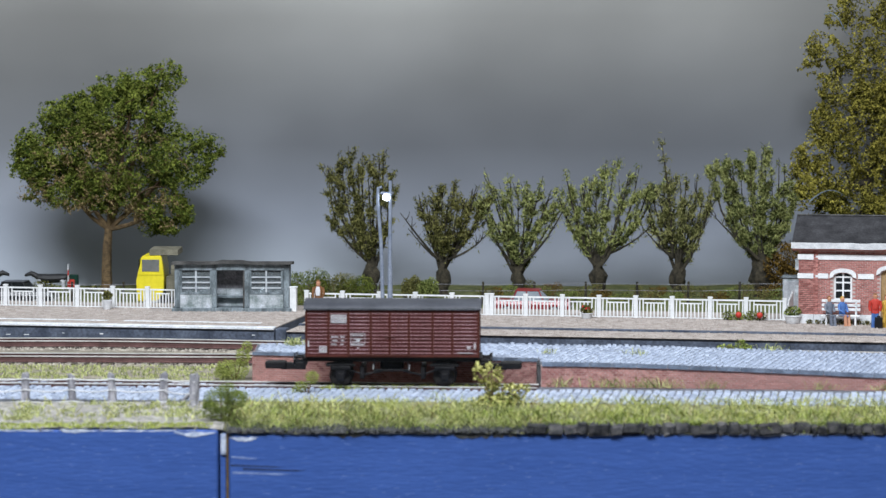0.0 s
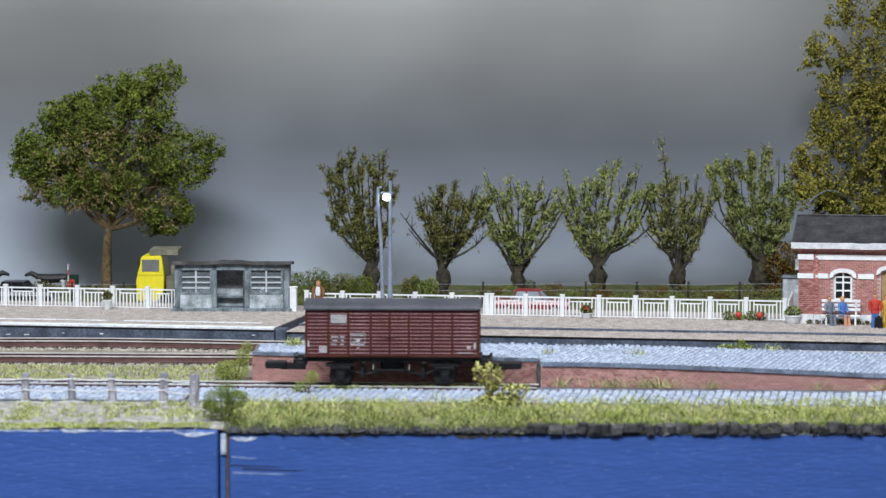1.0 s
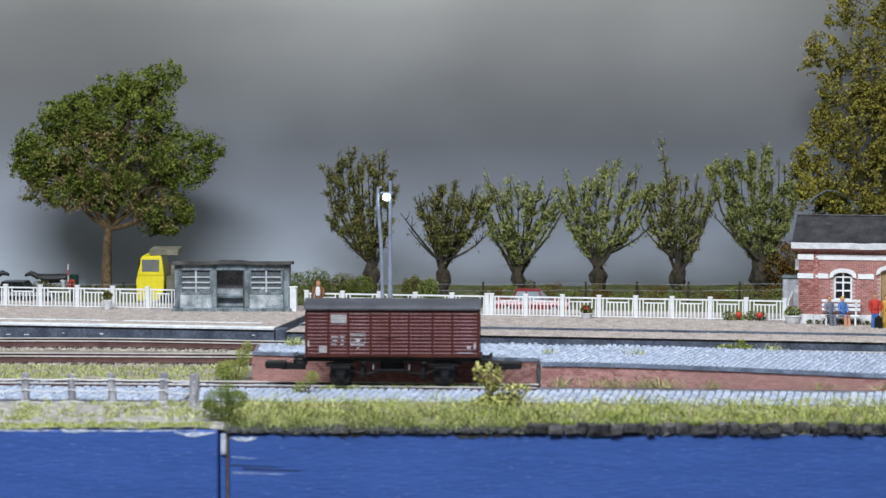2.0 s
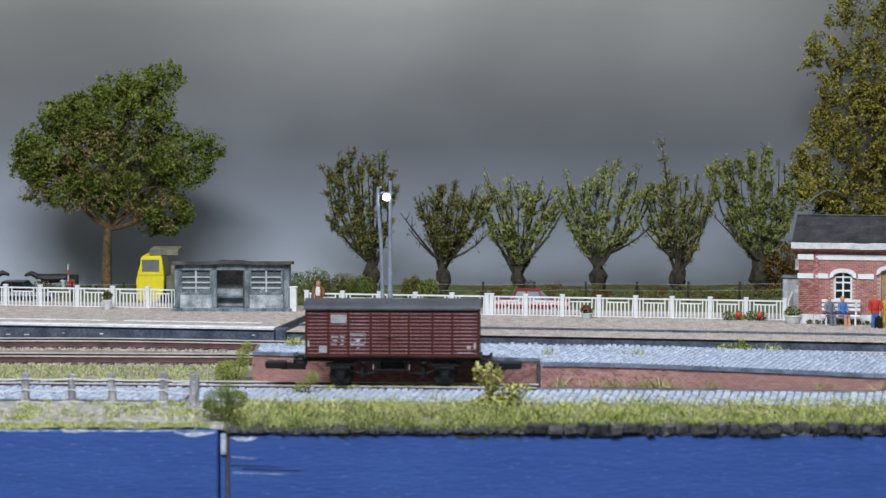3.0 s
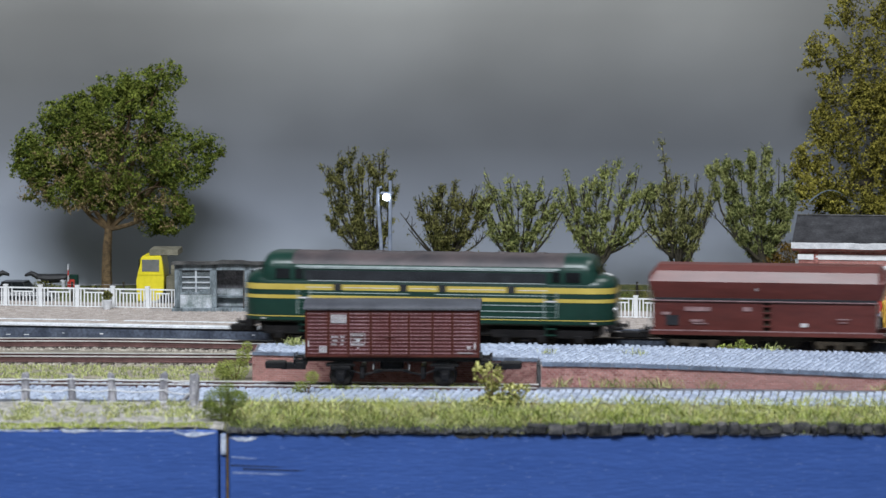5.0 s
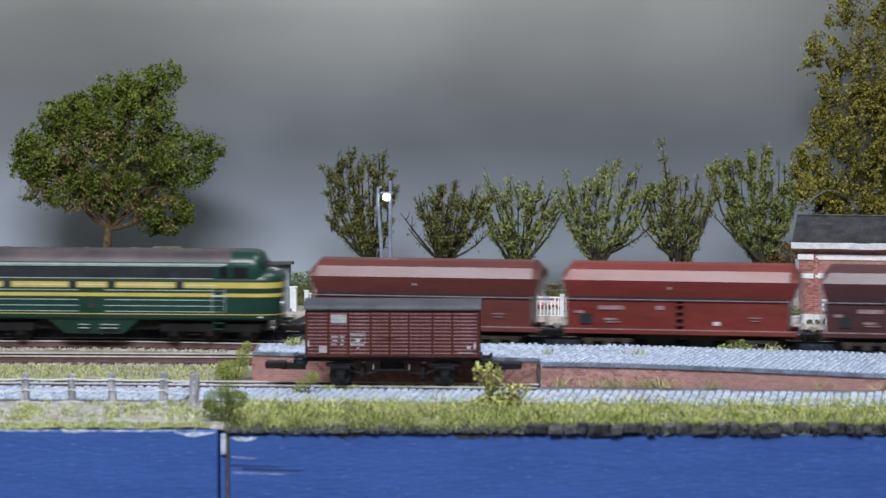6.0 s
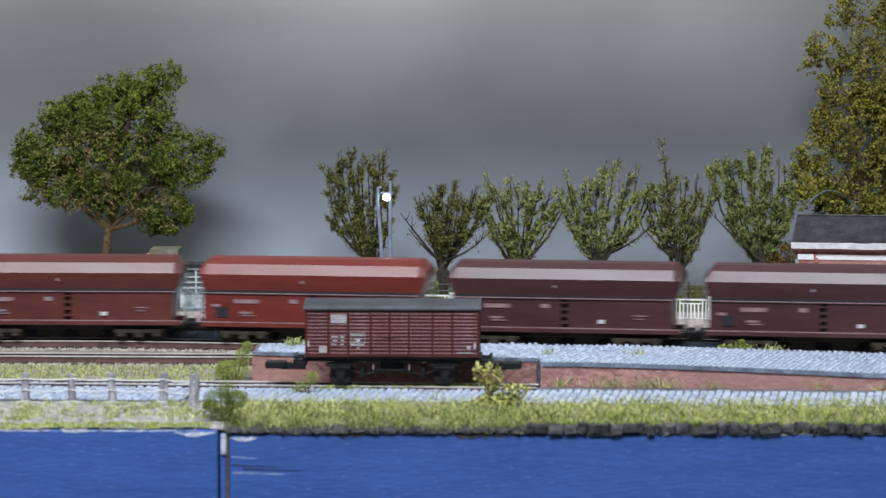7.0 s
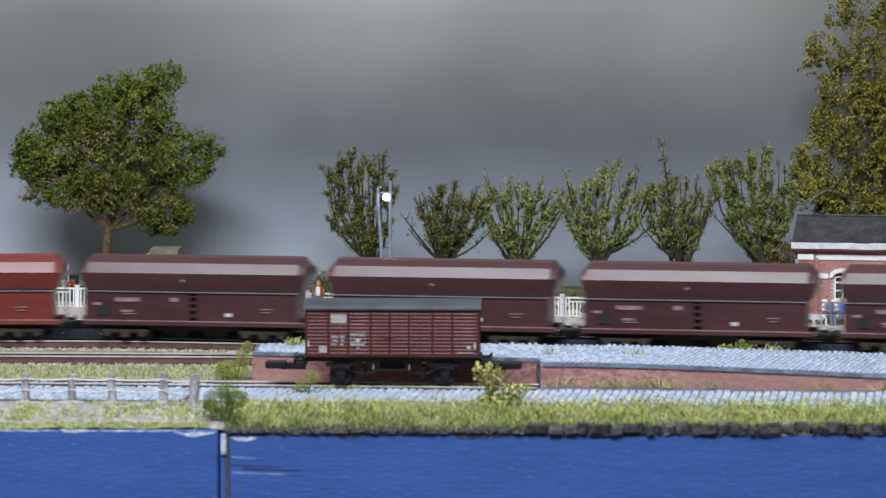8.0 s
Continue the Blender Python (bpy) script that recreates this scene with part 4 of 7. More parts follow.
        bog = boxpart("bogie", (s * 16.2 - 6.5, s * 16.2 + 6.5, -2.4, 2.4, 2.2, 3.4), M_GRIME, e, "grimy two-axle bogie", 0.2)
        for x in (-4.1, 4.1):
            wheelset(bog, s * 16.2 + x, 2.0)
        for y in (-4.9, 4.9):
            bm = bmesh.new()
            c = s * 16.2
            box(bm, c - 5.6, c + 5.6, y - 0.25, y + 0.25, 2.0, 2.9, 0.12)
            for x in (-4.1, 4.1):
                box(bm, c + x - 0.9, c + x + 0.9, y - 0.45, y + 0.45, 1.2, 2.9, 0.15)
            box(bm, c - 1.1, c + 1.1, y - 0.4, y + 0.4, 1.0, 2.6, 0.15)
            part("side_frame", bm, M_GRIME, bog)
    return e


M_MARKD = mat("faded_marking", (0.19, 0.11, 0.115), (0.29, 0.19, 0.20), 0.7, 2, 0.1, 0.2)
LOCO = locomotive()
HOPPERS = [hopper_wagon(HOPPER_RED[k], lb) for k, lb in ((0, "red-brown bogie hopper wagon with rounded lid"), (1, "bright red bogie hopper wagon, newly painted"), (2, "dark brown weathered bogie hopper wagon"))]
for k in range(3):
    HOPPERS.append(copy_thing(HOPPERS[2], MAIN))

# ---- station things ----
M_WHITE = mat("white_fence_paint", (0.68, 0.69, 0.7), (0.82, 0.83, 0.84), 0.55, 3, 0.2, 0.08)
M_GREYWOOD = mat("weathered_grey_wood", (0.085, 0.105, 0.115), (0.22, 0.26, 0.285), 0.85, 1.6, 0.7, 0.3, stretch=(1, 1, 0.4))
M_PALEPANEL = mat("pale_flaking_panel", (0.18, 0.22, 0.22), (0.50, 0.53, 0.57), 0.8, 2.2, 0.4, 0.25)
M_TARROOF = mat("tar_felt", (0.035, 0.035, 0.036), (0.09, 0.088, 0.085), 0.85, 3, 0.6, 0.3)
M_DARKIN = mat("shelter_lining", (0.16, 0.16, 0.175), (0.28, 0.28, 0.30), 0.9, 3, 0.3, 0.3)
M_STBRICK = mat("station_brick", (0.30, 0.115, 0.10), (0.46, 0.21, 0.185), 0.85, 5, 0.3, 0.2, vary=0.15, island=True)
M_STJOINT = mat("station_mortar", (0.42, 0.32, 0.30), (0.56, 0.46, 0.43), 0.9, 3, 0.3, 0.2)
M_SLATE = mat("slate_roof", (0.022, 0.022, 0.025), (0.05, 0.05, 0.055), 0.85, 3, 0.4, 0.3, spec=0.2)
M_TAN = mat("tan_door", (0.30, 0.19, 0.08), (0.38, 0.25, 0.12), 0.6, 3, 0.2, 0.15)
M_STEEL = mat("blue_grey_mast", (0.20, 0.24, 0.32), (0.30, 0.34, 0.42), 0.5, 3, 0.2, 0.15, metal=0.3)
M_CABYEL = mat("truck_yellow", (0.66, 0.56, 0.02), (0.74, 0.63, 0.035), 0.4, 5, 0.1, 0.06)
M_OLIVE = mat("olive_canvas", (0.09, 0.085, 0.06), (0.16, 0.15, 0.11), 0.9, 2, 0.4, 0.2)
M_CARRED = mat("car_red", (0.20, 0.012, 0.016), (0.26, 0.02, 0.024), 0.35, 4, 0.05, 0.06, coat=0.4)
M_CARBLACK = mat("car_black", (0.015, 0.016, 0.02), (0.03, 0.031, 0.036), 0.3, 4, 0.05, 0.1, coat=0.4)
M_CARGLASS = mat("car_glazing", (0.20, 0.23, 0.26), (0.30, 0.33, 0.36), 0.12, 3, 0.0, 0.05, spec=0.7)
M_RUBBER = mat("rubber", (0.012, 0.012, 0.012), (0.025, 0.025, 0.025), 0.8, 1, 0.2, 0.2)
M_POT = mat("white_pot", (0.55, 0.56, 0.58), (0.72, 0.73, 0.75), 0.6, 2, 0.2, 0.12)
M_BARK = mat("bark_brown", (0.06, 0.04, 0.022), (0.18, 0.12, 0.06), 0.95, 1.2, 1.0, 0.35)
M_WILLOWBARK = mat("willow_bark", (0.011, 0.010, 0.007), (0.06, 0.05, 0.032), 0.95, 1.2, 1.0, 0.4)
LEAF = {k: mat("foliage_" + k, a, b, 0.9, 9, 0.0, 0.3, spec=0.08, island=True) for k, a, b in (
    ("green", (0.034, 0.057, 0.010), (0.19, 0.22, 0.042)),
    ("withered", (0.09, 0.065, 0.028), (0.30, 0.225, 0.11)),
    ("russet", (0.05, 0.03, 0.008), (0.19, 0.12, 0.03)),
    ("drab", (0.05, 0.058, 0.02), (0.29, 0.285, 0.11)),
    ("pale", (0.06, 0.078, 0.024), (0.31, 0.325, 0.12)),
    ("olive", (0.055, 0.055, 0.011), (0.33, 0.29, 0.06)),
    ("dark", (0.04, 0.045, 0.015), (0.21, 0.20, 0.068)),
    ("sage", (0.065, 0.085, 0.026), (0.34, 0.36, 0.13)),
    ("willow", (0.06, 0.082, 0.022), (0.25, 0.285, 0.085)),
    ("bright", (0.15, 0.19, 0.04), (0.42, 0.46, 0.13)),
    ("moss", (0.07, 0.10, 0.02), (0.27, 0.33, 0.08)),
    ("cream", (0.20, 0.20, 0.055), (0.58, 0.56, 0.22)),
    ("straw", (0.14, 0.17, 0.05), (0.50, 0.52, 0.23)))}


def leaf_mesh(name, points, length, width, material, parent, label, seed, up=0.0):
    """Many small folded leaves, each an island of two triangles."""
    g = np.random.default_rng(seed)
    pts = np.asarray(points, float)
    n = len(pts)
    d = g.normal(size=(n, 3))
    d[:, 2] += up
    d /= np.linalg.norm(d, axis=1, keepdims=True)
    e = np.cross(d, g.normal(size=(n, 3)))
    e /= np.linalg.norm(e, axis=1, keepdims=True)
    nn = np.cross(d, e)
    ln = (length * g.uniform(0.6, 1.3, n))[:, None]
    wd = (width * g.uniform(0.6, 1.3, n))[:, None]
    v = np.stack((pts - d * ln / 2, pts + e * wd / 2 + nn * wd * 0.3, pts + d * ln / 2, pts - e * wd / 2 + nn * wd * 0.3), 1)
    i = 4 * np.arange(n)[:, None]
    f = np.concatenate((np.hstack((i, i + 1, i + 2)), np.hstack((i, i + 2, i + 3))))
    ob = raw(name, v.reshape(-1, 3), f, material, parent)
    return tagged(ob, label, kind="stuff")


def limb(bm, pts, r0, r1, n=7, rough=0.0):
    """A tapered, bent limb through the points."""
    rings = []
    for i, p in enumerate(pts):
        a, b = Vector(pts[max(0, i - 1)]), Vector(pts[min(len(pts) - 1, i + 1)])
        d = (b - a).normalized()
        s = d.cross(Vector((0.2, 1, 0.1))).normalized()
        t = d.cross(s)
        r = r0 + (r1 - r0) * i / (len(pts) - 1)
        ring = []
        for k in range(n):
            an = 2 * math.pi * k / n
            c = Vector(p) + (s * math.cos(an) + t * math.sin(an)) * r * (1 + rough * noise.noise(Vector(p) * 0.9 + Vector((k * 2.1, 0, 0))))
            ring.append(tuple(c))
        rings.append(ring)
    loft(bm, rings)


def bend(a, b, sag, n=5):
    a, b, s = Vector(a), Vector(b), Vector(sag)
    return [a.lerp(b, k / n) + s * math.sin(math.pi * k / n) for k in range(n + 1)]


def willow(x, y, height, left, right, knob, girth, leaf, label, seed, count=4200, bare=(), belly=0.12):
    g = random.Random(seed)
    tree = thing("pollard_willow", P(x, y, 0.4), label, "tree", "row of pollard willows")
    bm = bmesh.new()
    prof = ((-0.6, 0.95), (1.0, 0.74), (knob * 0.22, 0.78), (knob * 0.38, 1.0), (knob * 0.55, 1.06), (knob * 0.72, 0.9), (knob * 0.85, 0.66), (knob * 1.05, 0.5), (knob * 1.35, 0.25))
    rings = []
    for z, k in prof:
        rings.append([((girth * k * (1 + 0.75 * noise.noise(Vector((math.cos(a) * 1.5 + seed, math.sin(a) * 1.5, z * 0.5))))) * math.cos(a),
                       girth * k * (1 + 0.4 * noise.noise(Vector((math.cos(a) * 1.5, math.sin(a) * 1.5 + seed, z * 0.5)))) * math.sin(a), z) for a in np.linspace(0, 2 * math.pi, 15)[:-1]])
    loft(bm, rings)
    leaves = []
    n = 13
    for i in range(n):
        t = i / (n - 1)
        edge = abs(2 * t - 1)
        ex = (left + (right - left) * t) * g.uniform(0.95, 1.08)
        ez = knob + (height - knob) * (1 - 0.16 * edge ** 2) * g.uniform(0.74, 1.02)
        ey = g.uniform(-6, 6) * (1 - 0.4 * edge)
        root = (girth * 0.55 * (2 * t - 1) * g.uniform(0.6, 1.1), g.uniform(-0.6, 0.6) * girth, knob * g.uniform(0.65, 1.1))
        pts = bend(root, (ex, ey, ez), (ex * belly + g.uniform(-0.6, 0.6), 0, g.uniform(-1.6, -0.2) * (1 + 3 * belly)), 7)
        limb(bm, pts, (0.30 + 0.22 * edge) * g.uniform(0.6, 1.2), 0.09, 6, 0.2)
        twigs = [(pts[1:], 0.55), (pts[3:], 0.45)]
        for _ in range(9):
            k = g.randint(1, 6)
            q = Vector(pts[k])
            tip = q + Vector((g.uniform(-2.1, 2.1) + 0.1 * ex, g.uniform(-3, 3), g.uniform(1.5, 5.5)))
            tw = bend(q, tip, (g.uniform(-0.6, 0.6), 0, -0.3), 3)
            limb(bm, tw, 0.16, 0.05, 4)
            twigs.append((tw, 0.42))
        for tw, sp in twigs:
            for _ in range(int(0.85 * count / n / len(twigs))):
                k = g.randrange(len(tw) - 1)
                c = Vector(tw[k]).lerp(Vector(tw[k + 1]), g.random())
                if noise.noise(c * 0.55 + Vector((seed, 0, 0))) > -0.06:
                    leaves.append((c.x + g.gauss(0, sp), c.y + g.gauss(0, sp), c.z + g.gauss(0, sp)))
    for ex, ez, leafy in bare:
        pts = bend((girth * 0.8 * (1 if ex > 0 else -1), -0.5, knob * 1.1), (ex, -1, ez), (0.5, 0, -1.0), 8)
        limb(bm, pts, 0.4, 0.1, 6, 0.3)
        for _ in range(5):
            q = Vector(pts[g.randint(3, 7)])
            limb(bm, bend(q, q + Vector((g.uniform(-1.6, 1.6), 0, g.uniform(0.6, 3))), (0.2, 0, 0), 3), 0.14, 0.05, 4)
        for _ in range(leafy):
            c = Vector(g.choice(pts[4:]))
            leaves.append((c.x + g.gauss(0, 0.7), c.y + g.gauss(0, 0.6), c.z + g.gauss(0, 0.9)))
    part("trunk", bm, M_WILLOWBARK, tree, "gnarled dark trunk with a swollen head and rising branches", None, True)
    leaf_mesh("crown", leaves, 1.35, 0.27, LEAF[leaf], tree, "upright leafy shoots with ragged outline", seed + 50, 0.7)
    return tree


for x, h, l, r, kn, gi, lf, lb, sd, ct, br, be in (
        (-18.6, 38.8, -11.6, 4.8, 10.0, 1.9, "dark", "dark brown-green pollard willow near the lamp mast", 1, 22000, (), 0.17),
        (0.0, 29.6, -5.8, 11.6, 8.6, 1.6, "dark", "small dark pollard willow with bare side branch", 2, 16500, ((-11.0, 21.5, 0), (-9.0, 17.5, 20), (12.2, 17.0, 30)), 0.08),
        (19.4, 34.0, -12.4, 12.4, 7.4, 1.5, "sage", "light green pollard willow with a V-shaped crown", 3, 17000, ((12.6, 24, 40), (-7.5, 17, 0)), -0.06),
        (40.0, 35.2, -10.6, 14.6, 9.6, 1.9, "sage", "wide sage-green pollard willow with thick trunk", 4, 21000, ((-6.0, 17, 0), (-4.6, 15, 0), (14.6, 19.0, 60)), 0.12),
        (60.8, 32.0, -8.2, 9.0, 9.0, 1.8, "drab", "olive pollard willow with one tall shoot", 5, 17000, ((-4.4, 39.5, 170), (-9.5, 18, 20), (-3.6, 35, 140)), 0.08),
        (82.6, 38.6, -11.8, 7.2, 10.0, 2.9, "pale", "dense green pollard willow with broad trunk", 6, 46000, ((-13.8, 22, 20),), 0.26)):
    willow(x, 205, h, l, r, kn, gi, lf, lb, sd, ct, br, be)


def crown_points(lobes, n, seed, gap=0.0, scale=5.0):
    """Leaf places on and in a cloud of lobes (x, y, z, rx, ry, rz), clustered, with gaps."""
    g = np.random.default_rng(seed)
    out = []
    vol = np.array([l[3] * l[5] for l in lobes])
    vol = vol / vol.sum()
    while len(out) < n:
        l = lobes[g.choice(len(lobes), p=vol)]
        d = g.normal(size=3)
        d /= np.linalg.norm(d)
        rad = g.uniform(0.2, 1.0) ** 0.4
        q = Vector((l[0] + d[0] * l[3] * rad, l[1] + d[1] * l[4] * rad, l[2] + d[2] * l[5] * rad))
        if scale > 3:
            q += noise.noise_vector(q / 3.5) * 2.4
        w = noise.noise(q / scale + Vector((seed, 0, 0)))
        w2 = noise.noise(q / (scale * 0.38) + Vector((0, seed, 0)))
        if w * 0.7 + w2 * 0.7 > gap + (0.12 if rad > 0.93 else -0.05):
            out.append(tuple(q))
    return out


def broadleaf(name, m, label, lobes, trunk_pts, r0, r1, leaf, count, seed, bark, leaf_size, gap, limbs):
    tree = thing(name, m, label, "tree")
    bm = bmesh.new()
    limb(bm, trunk_pts, r0, r1, 10, 0.3)
    g = random.Random(seed)
    fork = Vector(trunk_pts[-1])
    for l in lobes[:limbs]:
        tip = Vector((l[0], l[1], l[2])) + Vector((g.uniform(-2, 2), -l[4] * 0.3, g.uniform(-1, 2)))
        pts = bend(fork, tip, (0, 0, -1.2), 6)
        limb(bm, pts, r1 * 0.75, 0.25, 6, 0.2)
        for _ in range(6):
            q = Vector(pts[g.randint(3, 6)])
            limb(bm, bend(q, q + Vector((g.uniform(-6, 6), g.uniform(-8, 1), g.uniform(-3, 5))), (0, 0, 0.6), 3), 0.3, 0.08, 4)
    part("trunk", bm, bark, tree, "slim brown trunk with spreading limbs", None, True)
    leaf_mesh("crown", crown_points(lobes, count, seed, gap), leaf_size, leaf_size * 0.55, LEAF[leaf], tree, "uneven leafy crown with gaps", seed)
    return tree


def brown_leaves(tree, lobes, count, seed):
    leaf_mesh("withered_leaves", crown_points(lobes, count, seed, 0.12), 0.9, 0.32, LEAF["withered"], tree, "withered pale brown twigs and leaves", seed)


broadleaf("broadleaf_tree", P(-88, 212, 0.3), "round green broadleaf tree leaning to one side", [
    (-10, 0, 36.5, 15.0, 9, 10.5), (6, 0, 46.5, 13.5, 9, 9.5), (16.2, 0, 56.5, 4.6, 5, 4.4), (9.5, 0, 53.5, 8, 6, 5.5), (4, 0, 33, 18, 10, 10),
    (20, 0, 35, 9.5, 8, 9), (-10.5, 0, 27.5, 11.5, 8, 6), (14.5, 0, 22, 8.0, 7, 7), (-18, 0, 35, 7, 6, 8), (26.5, -1, 37.5, 5, 4, 3.5), (-3, 0, 45, 13, 8, 8), (2, 0, 25.5, 11, 7, 5),
    (-9, 0, 44.5, 9, 8, 7), (3.5, 0, 52, 9, 7, 5.5), (17, 0, 20.5, 6, 6, 5)],
    [(0.6, 0, -0.5), (0.3, 0, 6), (0.6, 0, 12), (0.9, 0, 17)], 1.55, 1.0, "green", 70000, 21, M_BARK, 0.85, -0.03, 8)
broadleaf("broadleaf_tree", P(108, 215, 0.3), "tall olive-yellow tree with loose branches behind the station", [
    (-8, 0, 28, 9.5, 7, 9), (2, 0, 42, 10, 8, 13), (-8.5, 0, 62.5, 6.5, 4.5, 5), (-4.5, 0, 74, 5, 4, 7), (6, 0, 60, 9.5, 7, 18), (-13.5, 0, 31, 4.5, 4, 8),
    (12, 0, 38, 12, 9, 22), (5, 0, 82, 9, 7, 8), (-12, 0, 59, 3.2, 3, 2.6), (-5, 0, 53, 6, 5, 7), (-7, 0, 45, 5.5, 5, 7), (-10.5, 0, 38, 4, 4, 5), (-2, -1, 24, 11, 6, 6), (12, -2, 22, 13, 7, 8)],
    [(2, 0, -0.5), (2, 0, 10), (2.4, 0, 20), (3, 0, 30)], 2.2, 1.4, "olive", 56000, 22, M_WILLOWBARK, 0.85, -0.02, 2)
brown_leaves(bpy.data.objects["broadleaf_tree"], [(-10.5, -3, 27, 12, 8, 5.5), (2, -3, 25.5, 11, 7, 5), (13, -3, 22, 8, 7, 6), (0, -3, 36, 20, 9, 10)], 5500, 25)
bm = bmesh.new()
limb(bm, bend((95, 209, 24.5), (106, 209, 24.5), (0, 0, 3), 7), 0.22, 0.1, 5)
bm2 = bmesh.new()
limb(bm2, bend((98.5, 209, 73.0), (104.5, 209, 67.5), (0, 0, 2.5), 6), 0.25, 0.12, 5)
for ob_ in [part("bare_branch", bm, M_GREYWOOD, None), part("bare_branch", bm2, M_GREYWOOD, None)]:
    ob_.parent = bpy.data.objects["broadleaf_tree.001"]
    ob_.matrix_basis = P(-108, -215, -0.3)
    tagged(ob_, "bare grey branch")


def bush(name, x, y, z, lobes, count, leaf, label, seed, size=0.7, gap=-0.2, m=None, stems=3):
    b = thing(name, m or P(x, y, z), label, "bush")
    bm = bmesh.new()
    g = random.Random(seed)
    for l in lobes[:stems]:
        limb(bm, bend((g.uniform(-0.3, 0.3), 0, -0.4), (l[0], l[1], l[2] + l[5] * 0.5), (0.2, 0, 0), 4), 0.22, 0.08, 5)
    part("stem", bm, M_BARK, b)
    leaf_mesh("foliage", crown_points(lobes, count, seed, gap, 1.6), size, size * 0.6, LEAF[leaf], b, "small loose leaves", seed)
    return b


# hedge and scrub behind the platform
for i, (x, w, h, lf) in enumerate(((-34, 6, 10.2, "green"), (-27.5, 6.5, 9.0, "dark"), (-22, 5, 8.2, "green"), (-39.5, 4, 8.6, "green"), (-8.0, 2.6, 8.2, "dark"), (-4.2, 3.2, 7.6, "willow"))):
    bush("shrub", x, 178 if x > -39 else 155, 0.4, [(0, 0, h * 0.4, w, 3, h * 0.45), (w * 0.4, 0, h * 0.6, w * 0.6, 2.5, h * 0.35), (-w * 0.5, 0, h * 0.5, w * 0.5, 2.5, h * 0.35)], 3200, lf, "leafy green shrub behind the white fence", 30 + i, 0.45)
for i in range(24):
    x = 10 + i * 3.5 + rng.uniform(-1, 1)
    lf = ("dark", "russet", "willow", "dark")[i % 4]
    h = rng.uniform(2.4, 4.4)
    bush("low_scrub", x, 190 + rng.uniform(-12, 22), 0.3, [(0, 0, h * 0.4, 3.4, 2, h * 0.5), (1.5, 0, h * 0.6, 1.6, 1.5, h * 0.4)], 620, lf, "low rough scrub on the bank", 60 + i, 0.42)
for i in range(12):
    x = -118 + i * 7 + rng.uniform(-1, 1)
    h = rng.uniform(2.0, 3.6)
    bush("low_scrub", x, 205 + rng.uniform(-8, 14), 0.3, [(0, 0, h * 0.4, 4, 2, h * 0.5)], 260, ("dark", "willow")[i % 2], "low rough scrub on the bank", 90 + i, 0.7)
bush("round_bush", 89, 203, 0.3, [(0, 0, 10, 4.8, 4, 4.6), (1, 0, 4.5, 5, 3, 4.5), (-3, 0, 7.5, 4, 3, 4)], 2600, "russet", "round russet-brown bush beside the station", 130, 0.8)


def picket_fence(posts, z, label, v=52.0, tall_end=()):
    fe = thing("picket_fence", MAIN @ P(0, v, z), label, "fence", "white platform fences")
    bm = bmesh.new()
    box(bm, -0.5, 0.5, -0.45, 0.45, 0, 5.3, 0.08)
    box(bm, -0.58, 0.58, -0.52, 0.52, 5.1, 5.35)
    pst = None
    for i, u in enumerate(posts):
        m = P(u, 0, 0, 0, rng.uniform(-1.2, 1.2), 0)
        pst = part("post", bm, M_WHITE, fe, "", m) if pst is None else (again(pst, m), pst)[1]
    long_bm, short_bm = bmesh.new(), bmesh.new()
    box(long_bm, -0.16, 0.16, -0.12, 0.12, 0.15, 4.5)
    box(short_bm, -0.16, 0.16, -0.12, 0.12, 0.15, 3.75)
    lo = sh = None
    for a, b in zip(posts, posts[1:]):
        if b - a < 3:
            continue
        boxpart("top_rail", (a + 0.4, b - 0.4, -0.2, 0.2, 4.4, 4.75), M_WHITE, fe)
        boxpart("lower_rail", (a + 2.0, b - 2.0, -0.18, 0.18, 3.5, 3.8), M_WHITE, fe)
        boxpart("bottom_rail", (a + 0.4, b - 0.4, -0.15, 0.15, 0.1, 0.32), M_WHITE, fe)
        n = 9
        for i in range(n):
            u = a + (b - a) * (i + 1) / (n + 1)
            m = P(u, 0, 0, 0, rng.uniform(-1.5, 1.5), 0)
            if 2 <= i <= n - 3:
                sh = part("picket", short_bm, M_WHITE, fe, "", m) if sh is None else (again(sh, m), sh)[1]
            else:
                lo = part("picket", long_bm, M_WHITE, fe, "", m) if lo is None else (again(lo, m), lo)[1]
    return fe


picket_fence((-128.2, -118.9, -109.9, -100.6, -91.6, -82.8, -75.3), 2.3, "white wooden picket fence along the platform")
picket_fence((-43.1, -34.2, -25.1, -16.4, -7.4, 1.2), 2.0, "white picket fence behind the covered wagon")
picket_fence((2.2, 10.6, 19.3, 28.2, 37.1, 45.8, 54.7, 63.3, 72.4), 2.0, "white picket fence ending beside the station")
post = thing("gate_post", MAIN @ P(-46.2, 51, 2.2), "thick white gate post beside the shelter", "post")
boxpart("post_shaft", (-0.8, 0.8, -0.7, 0.7, 0, 5.8), M_WHITE, post, "", 0.1)
boxpart("post_cap", (-0.95, 0.95, -0.85, 0.85, 5.8, 6.1), M_WHITE, post, "", 0.08)
gate = thing("open_gate", MAIN @ P(73.6, 49.5, 2.0, 0, 0, 80), "small white wooden gate standing open", "gate")
for i in range(4):
    boxpart("gate_board", (i * 1.0, i * 1.0 + 0.75, -0.15, 0.15, 0.2, 5.2 + i * 0.55), M_WHITE, gate, "", 0.05)
boxpart("gate_rail", (0, 3.8, 0.15, 0.4, 1.4, 1.8), M_WHITE, gate)
boxpart("gate_rail", (0, 3.8, 0.15, 0.4, 3.9, 4.3), M_WHITE, gate)


